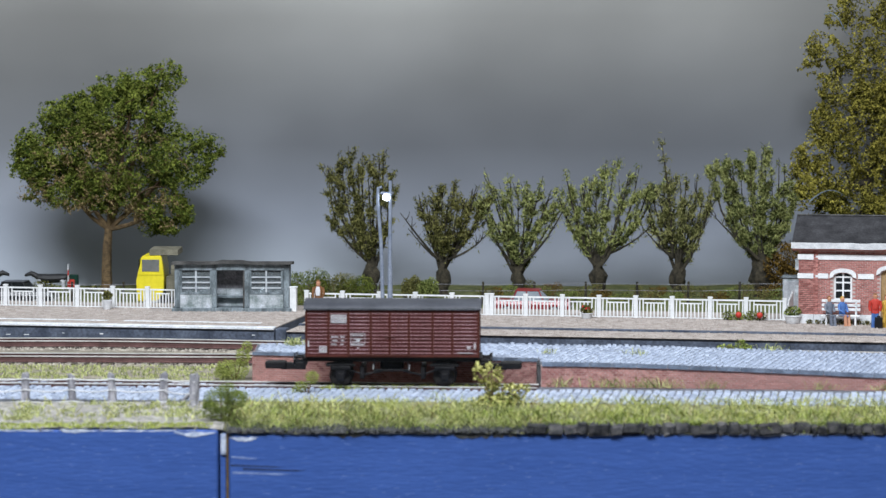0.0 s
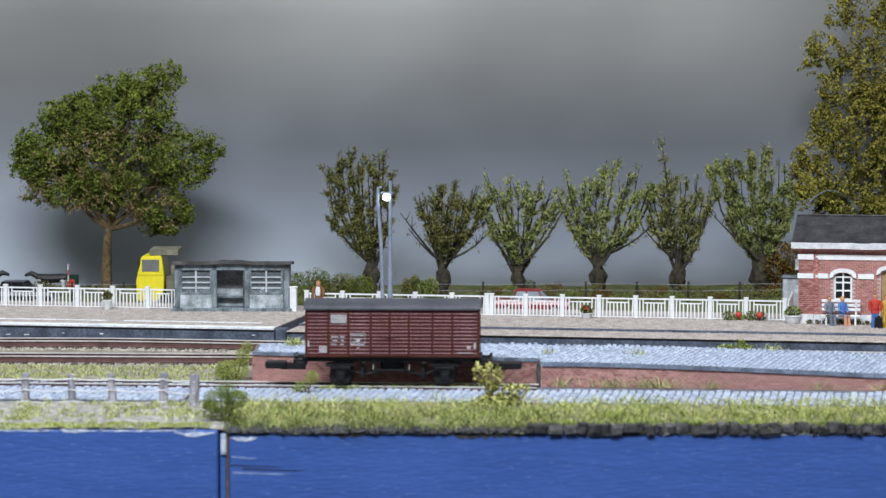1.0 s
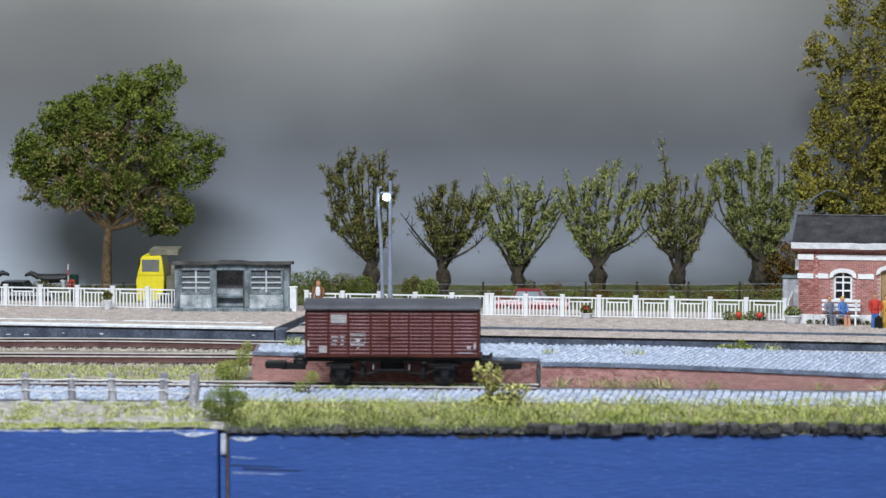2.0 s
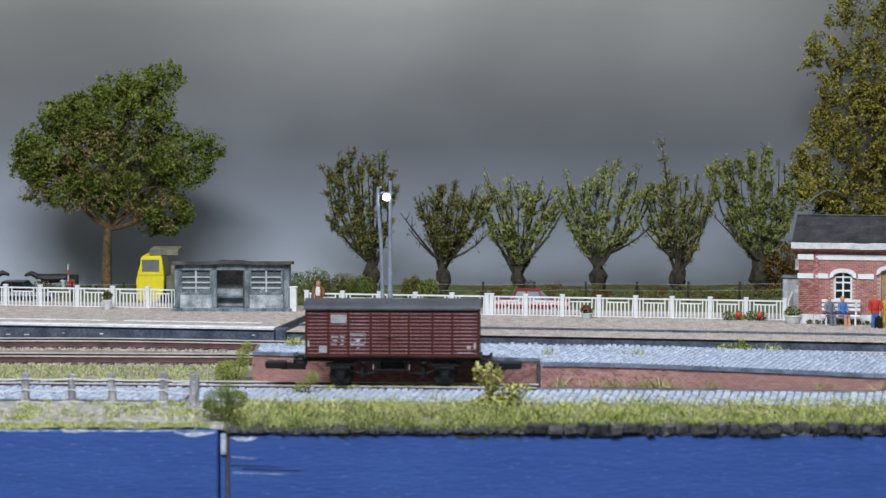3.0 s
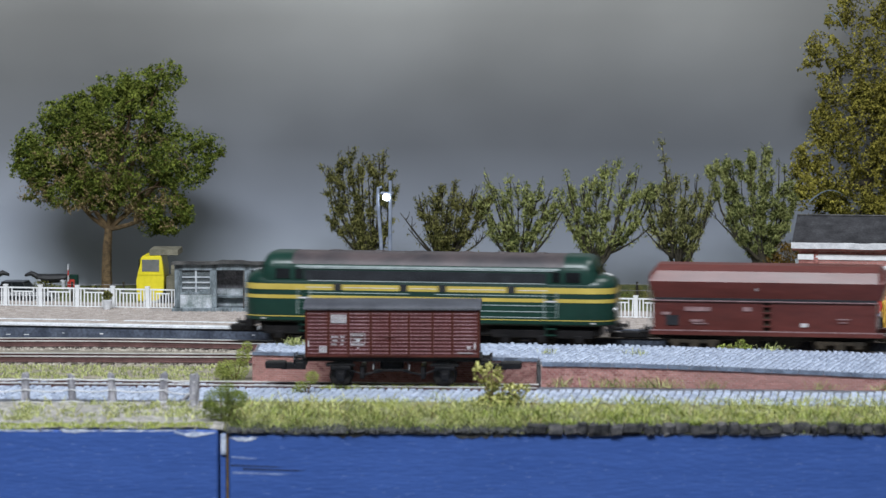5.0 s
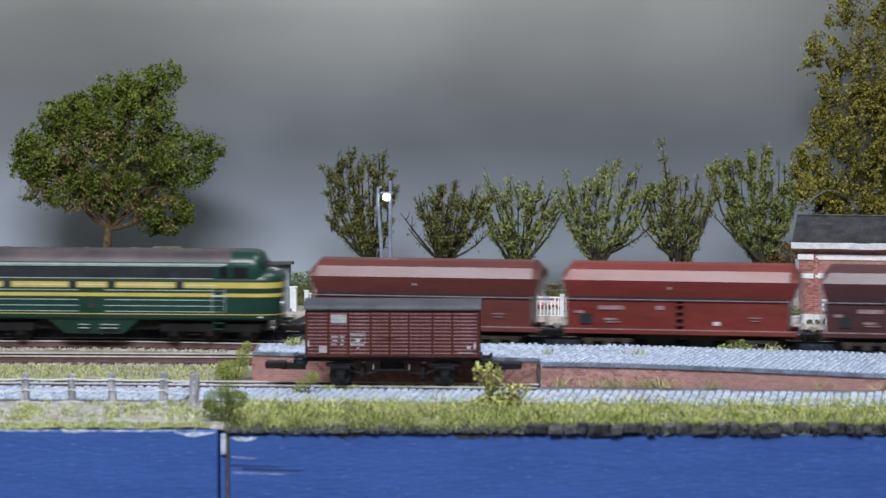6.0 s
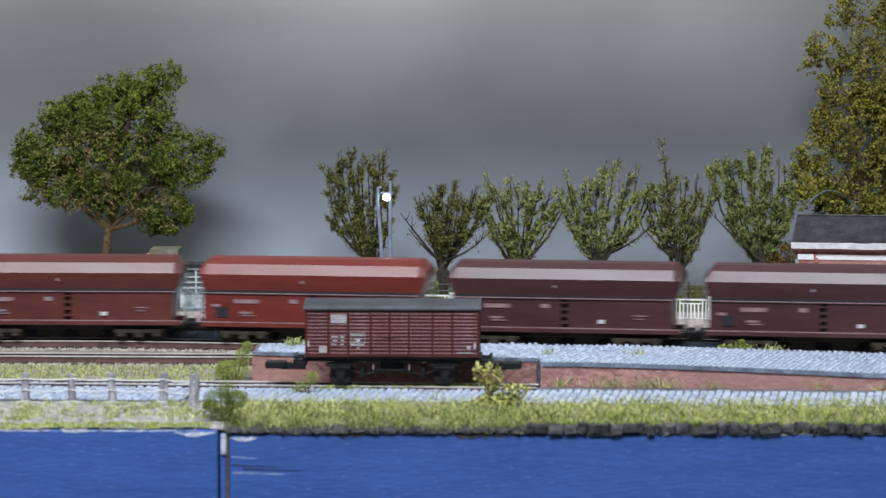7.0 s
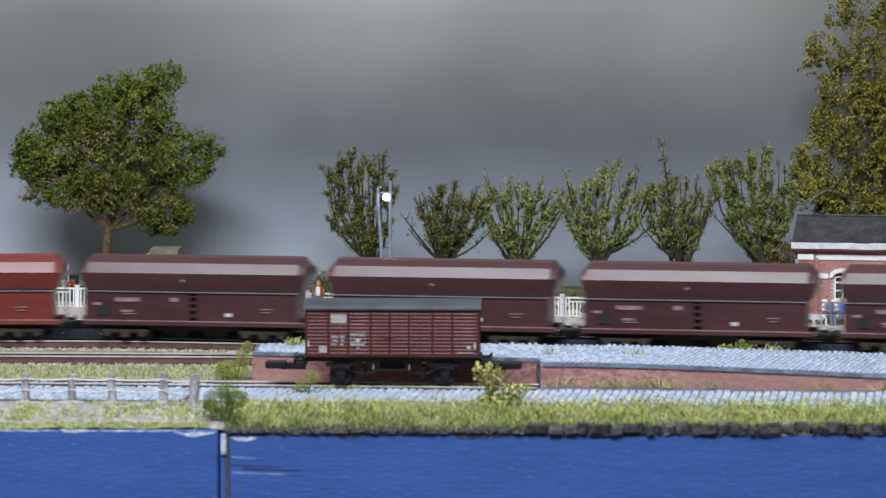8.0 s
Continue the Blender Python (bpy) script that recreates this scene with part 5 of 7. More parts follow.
def shelter():
    s = thing("platform_shelter", MAIN @ P(-60.7, 48.0, 2.3, 0, 0, 9.5), "weathered grey wooden waiting shelter with glazed front", "shelter")
    boxpart("plinth", (-14.6, 14.4, -0.8, 6.4, -0.1, 0.8), M_GREYWOOD, s, "grey timber sill", 0.1)
    boxpart("back_wall", (-13.6, 13.6, 5.2, 6.0, 0.8, 10.9), M_DARKIN, s, "boarded back wall")
    for i in range(7):
        boxpart("board", (-13.4, 13.4, 5.0, 5.22, 0.9 + i * 1.42, 2.25 + i * 1.42), M_PALEPANEL if i < 3 else M_DARKIN, s)
    for x in (-13.9, 13.1):
        boxpart("side_wall", (x, x + 0.8, 0.3, 6.0, 0.8, 11.0), M_GREYWOOD, s, "grey boarded side")
    for x, w in ((-13.9, 1.3), (-4.9, 1.2), (3.0, 1.2), (12.4, 1.4)):
        boxpart("corner_post", (x, x + w, -0.3, 0.9, 0.8, 11.6), M_GREYWOOD, s, "grey post", 0.12)
    boxpart("door_post", (2.6, 3.1, -0.2, 0.7, 0.8, 11.2), M_TARROOF, s, "blackened door post", 0.08)
    boxpart("lintel", (-13.9, 13.8, -0.3, 0.8, 9.9, 11.6), M_GREYWOOD, s, "", 0.1)
    for x0, x1 in ((-12.6, -4.9), (4.2, 12.3)):
        boxpart("apron_panel", (x0, x1, -0.05, 0.5, 0.8, 4.3), M_PALEPANEL, s, "flaking pale green panel")
        pane = boxpart("pane", (x0, x1, 0.28, 0.36, 4.3, 9.9), M_WINDOW, s, "dusty window glass")
        pane.visible_shadow = False
        boxpart("window_frame", (x0, x1, -0.15, 0.3, 4.1, 4.6), M_GREYWOOD, s)
        boxpart("window_frame", (x0, x0 + 0.5, -0.15, 0.3, 4.6, 9.9), M_GREYWOOD, s)
        boxpart("window_frame", (x1 - 0.5, x1, -0.15, 0.3, 4.6, 9.9), M_GREYWOOD, s)
        c = (x0 + x1) / 2
        boxpart("mullion", (c - 0.2, c + 0.2, -0.12, 0.28, 4.6, 9.9), M_PALEBAR, s)
        for i in range(3):
            boxpart("glazing_bar", (x0 + 0.5, x1 - 0.5, -0.1, 0.26, 5.5 + i * 1.3, 5.85 + i * 1.3), M_PALEBAR, s)
    bm = bmesh.new()
    rings = []
    for i in range(15):
        x = -14.6 + i * 29.2 / 14
        d = rng.uniform(-0.18, 0.18) + (0.3 if 5 < i < 9 else 0)
        rings.append([(x, -1.4, 11.45 + d * 0.5), (x, -1.4, 12.2 + d), (x, 7, 11.6), (x, 7, 10.95)])
    loft(bm, rings)
    part("roof", bm, M_TARROOF, s, "sagging tarred felt roof")
    boxpart("bench_seat", (-11, 11, 3.2, 5.0, 3.0, 3.4), M_GREYWOOD, s, "plank bench")
    for x in (-10.5, 10):
        boxpart("bench_leg", (x, x + 0.6, 3.4, 4.8, 0.8, 3.0), M_GREYWOOD, s)


M_PALEBAR = mat("pale_glazing_bar", (0.32, 0.35, 0.38), (0.5, 0.53, 0.56), 0.7, 2, 0.2, 0.15)


def window_glass():
    m = bpy.data.materials.new("old_window_glass")
    m.use_nodes = True
    b = m.node_tree.nodes["Principled BSDF"]
    b.inputs["Base Color"].default_value = (0.55, 0.6, 0.62, 1)
    b.inputs["Roughness"].default_value = 0.15
    b.inputs["Transmission Weight"].default_value = 0.9
    b.inputs["IOR"].default_value = 1.2
    return m


M_WINDOW = window_glass()
shelter()


def station():
    s = thing("station_building", MAIN @ P(76.2, 46, 2.0), "small red brick station with white bands and slate roof", "building")
    L, D, T = 62.0, 26.0, 17.2
    win = [(8.3, 12.5, 5.6, 11.0), (34.3, 38.5, 5.6, 11.0)]
    door = (19.2, 24.6, 0.0, 11.9)
    holes = win + [door]

    def hole(x, z):
        for a, b, c, d in holes:
            if a - 0.1 < x < b + 0.1 and c - 0.1 < z < d + 0.1:
                return True
            if z >= d and (x - (a + b) / 2) ** 2 + ((z - d) * 2.0) ** 2 < ((b - a) / 2) ** 2:
                return True
        return False
    xs = sorted({0.0, L} | {h[0] for h in holes} | {h[1] for h in holes})
    for a, b in zip(xs, xs[1:]):
        op = [h for h in holes if h[0] <= a and h[1] >= b]
        if op:
            if op[0][2] > 0:
                boxpart("wall", (a, b, 0, 1.2, 0, op[0][2]), M_STJOINT, s)
            boxpart("wall", (a, b, 0, 1.2, op[0][3] + 1.6, T), M_STJOINT, s)
            bm = bmesh.new()
            c, w, zt = (a + b) / 2, (b - a) / 2, op[0][3]
            arch = [(c - w + 2 * w * i / 10, zt + 1.0 * math.sin(math.pi * i / 10) ** 0.7 if 0 < i < 10 else zt) for i in range(11)]
            for (xa, za), (xb, zb) in zip(arch, arch[1:]):
                hexa(bm, [(xa, 0, za), (xb, 0, zb), (xb, 1.2, zb), (xa, 1.2, za)], [(xa, 0, zt + 1.6), (xb, 0, zt + 1.6), (xb, 1.2, zt + 1.6), (xa, 1.2, zt + 1.6)])
            part("arch_infill", bm, M_STJOINT, s)
        else:
            boxpart("wall", (a, b, 0, 1.2, 0, T), M_STJOINT, s)
    boxpart("end_wall", (0, 1.2, 1.2, D, 0, T), M_STBRICK, s, "brick gable end")
    boxpart("end_wall", (L - 1.2, L, 1.2, D, 0, T), M_STBRICK, s, "brick gable end")
    boxpart("rear_wall", (1.2, L - 1.2, D - 1.2, D, 0, T), M_STBRICK, s)
    boxpart("inner_floor", (1.2, L - 1.2, 1.2, D - 1.2, 0, 0.3), M_DARKIN, s)
    g = np.random.default_rng(31)
    rows = []
    z, j = 2.2, 0
    while z < T - 0.5:
        x = 0.0 - 0.55 * (j % 2)
        while x < L:
            a, b = max(0.02, x) + 0.05, min(L, x + 1.15) - 0.05
            if b > a + 0.2 and not hole((a + b) / 2, z + 0.2) and not hole(a, z + 0.2) and not hole(b, z + 0.2):
                p = 0.35 if a < 3.5 else 0.0
                rows.append((a, b, -0.1 - p + g.uniform(-0.03, 0.02), 0.1, z + 0.04, z + 0.41))
            x += 1.15
        z += 0.46
        j += 1
    near = [r for r in rows if 3.6 < r[0] < 20 and r[1] - r[0] > 1.0][:300]
    ch = set(near)
    v, f = many_boxes([r for r in rows if r not in ch])
    tagged(raw("bricks", v.reshape(-1, 3), f, M_STBRICK, s), "salmon red bricks", kind="stuff")
    bm = bmesh.new()
    box(bm, -0.52, 0.52, -0.1, 0.1, -0.185, 0.185, 0.03)
    first = None
    for r in near:
        m = P((r[0] + r[1]) / 2, r[2] + 0.1, (r[4] + r[5]) / 2)
        first = part("brick", bm, M_STBRICK, s, "", m) if first is None else (again(first, m), first)[1]
    for x0, x1 in ((-0.25, 3.6), (3.6, 19.0), (24.8, L)):
        p = 0.75 if x0 < 0 else 0.4
        boxpart("plinth", (x0, x1, -p, 0.1, 0, 2.2), M_POT, s, "whitewashed plinth", 0.08)
    for x0, x1 in ((-0.2, 3.55), (3.6, L)):
        boxpart("upper_band", (x0, x1, -0.7 if x0 < 0 else -0.35, 0.1, 15.0, 16.3), M_WHITE, s, "white string course", 0.06)
    for x0, x1 in ((-0.2, 3.55), (3.7, 7.0), (13.9, 17.6), (26.0, 33.0), (39.9, L)):
        boxpart("lower_band", (x0, x1, -0.7 if x0 < 0 else -0.4, 0.1, 10.6, 11.8), M_WHITE, s, "white string course", 0.06)
    for a, b, c, d in holes:
        bm = bmesh.new()
        mid, w = (a + b) / 2, (b - a) / 2
        n = 14
        rings = []
        for i in range(n + 1):
            t = math.pi * (1 - i / n)
            cx, cz = math.cos(t), math.sin(t) ** 0.8
            inner = (mid + (w + 0.15) * cx, d + 0.1 + 1.0 * cz)
            outer = (mid + (w + 1.05) * cx, d + 0.1 + 1.95 * cz - (0.4 if i in (0, n) else 0))
            rings.append([(inner[0], -0.6, inner[1]), (outer[0], -0.6, outer[1]), (outer[0], 0.1, outer[1]), (inner[0], 0.1, inner[1])])
        loft(bm, rings)
        part("arch_moulding", bm, M_WHITE, s, "white arched hood mould")
    for a, b, c, d in win:
        w_ = boxpart("window", (a, b, 0.7, 0.85, c, d + 1.2), M_GLASS_DARK, s, "dark arched window")
        mid = (a + b) / 2
        for x0, x1 in ((a, a + 0.4), (mid - 0.2, mid + 0.2), (b - 0.4, b)):
            boxpart("window_frame", (x0, x1, 0.3, 0.7, c, d + (1.2 if x0 > a and x1 < b else 0.2)), M_WHITE, w_)
        for z in (c, c + 2.0, c + 3.9, d - 0.2):
            boxpart("glazing_bar", (a, b, 0.35, 0.7, z, z + 0.35), M_WHITE, w_)
        boxpart("window_sill", (a - 0.3, b + 0.3, -0.5, 0.4, c - 0.4, c), M_WHITE, w_, "", 0.06)
    boxpart("door", (door[0], door[1], 0.6, 0.95, 0.3, 13.3), M_TAN, s, "tan wooden station door")
    boxpart("eave_board", (-1.4, L + 1.4, -1.5, 0.0, T, T + 0.5), M_STBRICK, s)
    bm = bmesh.new()
    n = 18
    rings = [[(x, -2.2, T + 0.5 + rng.uniform(-0.1, 0.1)), (x, -2.3 + rng.uniform(-0.1, 0.1), T + 1.8 + rng.uniform(-0.15, 0.15)), (x, -1.2, T + 1.9), (x, -1.2, T + 0.5)] for x in np.linspace(-1.6, L + 1.6, n)]
    loft(bm, rings)
    part("gutter", bm, M_POT, s, "white lumpy gutter board")
    bm = bmesh.new()
    prism(bm, [(-1.9, T + 1.75), (12.8, T + 7.4), (27.8, T + 1.75), (27.8, T + 1.2), (12.8, T + 6.7), (-1.9, T + 1.2)], -1.5, L + 1.5)
    roof = part("roof", bm, M_SLATE, s, "dark grey slate roof")
    boxpart("ridge", (-1.5, L + 1.5, 12.2, 13.4, T + 7.25, T + 7.6), M_TARROOF, roof, "dark ridge", 0.1)
    bm = bmesh.new()
    prism(bm, [(0.5, T), (25.5, T), (12.8, T + 6.4)], 0.1, 1.2)
    part("gable", bm, M_STBRICK, s)
    boxpart("pilaster", (3.4, 4.6, -0.28, 0.0, 1.0, T), M_STBRICK, s, "narrow brick pilaster", 0.05)
    for z in (6.2, 12.4):
        boxpart("wall_box", (-0.9, 0.0, 1.0, 3.0, z, z + 2.6), M_PALEPANEL, s, "small grey wall box", 0.1)


station()
hut = thing("equipment_hut", MAIN @ P(71.2, 62, 1.0), "narrow grey metal equipment cabinet", "cabinet")
boxpart("cabinet_body", (-0.2, 4.0, 0, 4, 0, 10.2), M_PALEPANEL, hut, "", 0.2)
boxpart("cabinet_door", (0.1, 3.7, -0.12, 0.05, 0.6, 9.6), M_PALEBAR, hut, "", 0.05)
boxpart("cabinet_cap", (-0.5, 4.3, -0.3, 4.3, 10.2, 10.7), M_GREYWOOD, hut, "", 0.1)


def lamp_mast():
    m_ = thing("platform_lamp", MAIN @ P(-20.2, 40, 2.0), "blue-grey steel lamp mast with bright white light", "lamp")
    bm = bmesh.new()
    tube(bm, (0, 0, 0), (0, 0, 12.5), 0.62, 0.6, 12)
    tube(bm, (0, 0, 12.5), (0.1, 0, 32.8), 0.5, 0.4, 12)
    part("mast", bm, M_STEEL, m_, "stepped blue-grey mast", None, True)
    bm = bmesh.new()
    limb(bm, [(-1.7, -0.3, 0), (-1.8, -0.3, 8), (-2.1, -0.3, 18), (-2.9, -0.3, 28), (-2.8, -0.3, 31), (-1.9, -0.3, 31.3)], 0.5, 0.35, 10)
    part("cable_conduit", bm, M_STEEL, m_, "leaning conduit", None, True)
    boxpart("base_plate", (-2.8, 1.2, -1.2, 1.2, 0, 0.4), M_STEEL, m_, "", 0.1)
    bm = bmesh.new()
    box(bm, -2.2, 0.6, -0.9, 0.8, 29.6, 30.1, 0.15)
    part("lamp_housing", bm, M_STEEL, m_)
    bm = bmesh.new()
    bmesh.ops.create_icosphere(bm, subdivisions=3, radius=0.82)
    bmesh.ops.scale(bm, vec=(1.1, 0.8, 1.0), verts=bm.verts)
    bmesh.ops.translate(bm, vec=(-0.75, -0.9, 28.9), verts=bm.verts)
    lm = bpy.data.materials.new("led_white")
    lm.use_nodes = True
    b = lm.node_tree.nodes["Principled BSDF"]
    b.inputs["Emission Color"].default_value = (0.86, 0.92, 1.0, 1)
    b.inputs["Emission Strength"].default_value = 14.0
    part("bulb", bm, lm, m_, "glowing white bulb", None, True)


lamp_mast()


def wheel(parent, x, y, r, w=1.0):
    bm = bmesh.new()
    tube(bm, (0, -w / 2, 0), (0, w / 2, 0), r, None, 18)
    ob = part("wheel", bm, M_RUBBER, parent, "", P(x, y, r), True)
    bm = bmesh.new()
    tube(bm, (0, -w / 2 - 0.08, 0), (0, w / 2 + 0.08, 0), r * 0.55, None, 14)
    part("rim", bm, M_SILVER, ob, "", None, True)


def car(m, paint, label, length=19.0, glazing=None):
    c = thing("parked_car", m, label, "car")
    h = length / 2
    bm = bmesh.new()
    prism(bm, [(-3.6, 1.1), (-3.75, 2.6), (-3.4, 3.5), (3.4, 3.5), (3.75, 2.6), (3.6, 1.1)], -h + 0.6, h - 0.6)
    prism(bm, [(-3.3, 1.3), (-3.4, 2.4), (-3.0, 3.2), (3.0, 3.2), (3.4, 2.4), (3.3, 1.3)], -h, h)
    part("body", bm, paint, c, "painted body")
    bm = bmesh.new()
    hexa(bm, [(-5.2, -3.3, 3.5), (4.2, -3.3, 3.5), (4.2, 3.3, 3.5), (-5.2, 3.3, 3.5)], [(-3.6, -2.8, 5.75), (2.0, -2.8, 5.75), (2.0, 2.8, 5.75), (-3.6, 2.8, 5.75)])
    part("window_band", bm, glazing or M_CARGLASS, c, "reflecting windows")
    boxpart("roof", (-3.8, 2.2, -2.9, 2.9, 5.7, 6.1), paint, c, "", 0.18)
    for y in (-3.12, 3.12):
        for x in (-4.6, -1.2, 3.2):
            bm = bmesh.new()
            top = {-4.6: -3.5, -1.2: -1.0, 3.2: 2.0}[x]
            limb(bm, [(x, y * 1.04, 3.4), (top, y * 0.9, 5.8)], 0.22, 0.2, 5)
            part("pillar", bm, paint, c)
    for x in (-h * 0.62, h * 0.62):
        for y in (-3.2, 3.2):
            wheel(c, x, y, 1.35)
    for s in (-1, 1):
        boxpart("bumper", (min(s * h, s * (h + 0.4)), max(s * h, s * (h + 0.4)), -3.3, 3.3, 1.3, 1.9), M_SILVER, c, "", 0.1)
        for y in (-2.4, 2.4):
            boxpart("headlight", (min(s * h, s * (h + 0.1)), max(s * h, s * (h + 0.1)), y - 0.6, y + 0.6, 2.2, 2.9), M_CARGLASS, c)
    return c


car(P(21.8, 158, 0.1, 0, 0, -6), M_CARRED, "small red hatchback car parked behind the fence")
car(P(-107, 180, 0.3, 0, 0, -8), M_CARBLACK, "black saloon car parked behind the fence", 19.0, M_GLASS_DARK)


M_CABGLASS = mat("cab_glazing", (0.13, 0.135, 0.13), (0.20, 0.20, 0.19), 0.15, 4, 0.0, 0.05, spec=0.7)


def truck():
    t = thing("lorry", P(-62, 170, 0.3, 0, 0, -3), "yellow cab lorry with olive canvas cover", "truck")
    bm = bmesh.new()
    outer = [(-13.6, 2.2), (-13.9, 7.6), (-13.2, 9.2), (-12.6, 13.4), (-7.6, 13.6), (-7.0, 9.2), (-7.0, 4.6), (-8.2, 3.2), (-8.4, 2.2)]
    a = [bm.verts.new((x, -5.4, z)) for x, z in outer]
    b = [bm.verts.new((x, 5.4, z)) for x, z in outer]
    for i in range(len(outer)):
        j = (i + 1) % len(outer)
        bm.faces.new((a[i], a[j], b[j], b[i]))
    bm.faces.new(a)
    bm.faces.new(b[::-1])
    bmesh.ops.bevel(bm, geom=[e for e in bm.edges], offset=0.25, segments=2, affect="EDGES")
    part("cab", bm, M_CABYEL, t, "bright yellow steel cab", None, True)
    for y in (-5.42, 5.42):
        boxpart("side_window", (-12.4, -8.1, y - 0.08, y + 0.08, 9.6, 12.6), M_CABGLASS, t, "dark cab window", 0.07)
        boxpart("waist_crease", (-13.4, -7.2, y - 0.1, y + 0.1, 8.8, 9.1), M_CABYEL, t)
    boxpart("windscreen", (-13.35, -13.1, -4.6, 4.6, 9.7, 12.6), M_GLASS_DARK, t)
    boxpart("chassis", (-12, 18, -3.4, 3.4, 2.0, 3.2), M_BLACK, t)
    boxpart("cargo_bed", (-6.4, 18, -5.4, 5.4, 3.4, 8.5), M_OLIVE, t, "dark cargo bed", 0.15)
    bm = bmesh.new()
    prism(bm, [(-5.3, 8.5), (-5.3, 10.4), (-4.0, 11.4), (4.0, 11.4), (5.3, 10.4), (5.3, 8.5)], -5.2, 18)
    part("canvas_cover", bm, M_OLIVE, t, "olive canvas cover")
    bm = bmesh.new()
    prism(bm, [(-4.9, 13.7), (-4.4, 15.0), (4.4, 15.2), (4.9, 13.7)], -10.6, -3.5)
    part("rolled_cover", bm, M_OLIVE, t, "rolled canvas over the cab roof")
    for x in (-9.6, 6, 13):
        for y in (-4.4, 4.4):
            wheel(t, x, y, 2.3, 1.8)


truck()


def figure(m, parts, label):
    """A painted miniature in one plain mesh."""
    bm = bmesh.new()
    used = []
    for mt, rings in parts:
        f0 = len(bm.faces)
        loft(bm, [[(cx + rx * math.cos(a), cy + ry * math.sin(a), z) for a in np.linspace(0, 2 * math.pi, 9)[:-1]] for cx, cy, z, rx, ry in rings])
        bm.faces.ensure_lookup_table()
        if mt not in used:
            used.append(mt)
        for f in bm.faces[f0:]:
            f.material_index = used.index(mt)
    ob = part("miniature_statue", bm, None, None, "", m, True)
    for u in used:
        ob.data.materials.append(u)
    return tagged(ob, label, "figurine")


M_SKIN = mat("figure_flesh", (0.5, 0.24, 0.14), (0.58, 0.3, 0.19), 0.6, 1, 0.1, 0.1)
M_CREAM = mat("figure_cream", (0.55, 0.56, 0.6), (0.68, 0.68, 0.7), 0.7, 1, 0.1, 0.1)
M_BROWN = mat("figure_brown", (0.16, 0.07, 0.025), (0.22, 0.1, 0.04), 0.7, 1, 0.1, 0.15)
M_RED = mat("figure_red", (0.42, 0.03, 0.02), (0.5, 0.045, 0.03), 0.6, 1, 0.1, 0.15)
M_BLUE = mat("figure_blue", (0.05, 0.12, 0.34), (0.09, 0.2, 0.48), 0.6, 1, 0.1, 0.15)
M_GREYC = mat("figure_grey", (0.10, 0.12, 0.16), (0.18, 0.2, 0.25), 0.7, 1, 0.1, 0.15)
M_YELC = mat("figure_ochre", (0.45, 0.26, 0.03), (0.55, 0.33, 0.06), 0.7, 1, 0.1, 0.15)


def standing(m, trousers, coat, front, label, h=8.0):
    k = h / 8.0
    return figure(m, [
        (trousers, [(-0.45, 0, 0, 0.45, 0.55), (-0.42, 0, 2 * k, 0.48, 0.5), (-0.3, 0, 4 * k, 0.55, 0.6)]),
        (trousers, [(0.45, 0, 0, 0.45, 0.55), (0.42, 0, 2 * k, 0.48, 0.5), (0.3, 0, 4 * k, 0.55, 0.6)]),
        (coat, [(0, 0, 3.4 * k, 0.95, 0.7), (0, 0, 4.6 * k, 0.9, 0.65), (0, 0, 6.2 * k, 1.15, 0.68), (0, 0, 6.7 * k, 0.6, 0.45)]),
        (front, [(0, -0.6, 4.4 * k, 0.5, 0.24), (0, -0.65, 5.6 * k, 0.62, 0.24), (0, -0.5, 6.5 * k, 0.35, 0.2)]),
        (coat, [(-1.15, 0, 6.3 * k, 0.3, 0.35), (-1.35, -0.1, 4.9 * k, 0.33, 0.35), (-1.1, -0.5, 3.9 * k, 0.25, 0.28)]),
        (coat, [(1.15, 0, 6.3 * k, 0.3, 0.35), (1.35, -0.1, 4.9 * k, 0.33, 0.35), (1.1, -0.5, 3.9 * k, 0.25, 0.28)]),
        (M_SKIN, [(0, -0.05, 6.6 * k, 0.3, 0.3), (0, -0.1, 7.0 * k, 0.5, 0.52), (0, -0.1, 7.5 * k, 0.52, 0.55), (0, 0, 7.8 * k, 0.3, 0.35)]),
        (M_BROWN, [(0, 0.12, 7.35 * k, 0.52, 0.5), (0, 0.05, 7.7 * k, 0.52, 0.52), (0, 0.05, 8.02 * k, 0.28, 0.3)])], label)


standing(MAIN @ P(-39.4, 48, 2.0), M_BROWN, M_BROWN, M_CREAM, "painted figurine in brown coat and pale shirt", 8.2)
standing(MAIN @ P(94.7, 38, 2.0), M_BLUE, M_RED, M_RED, "painted figurine in red jacket and blue trousers", 8.0)
standing(MAIN @ P(97.2, 39, 2.0, 0, 0, 20), M_YELC, M_YELC, M_YELC, "painted figurine in ochre coat", 7.6)


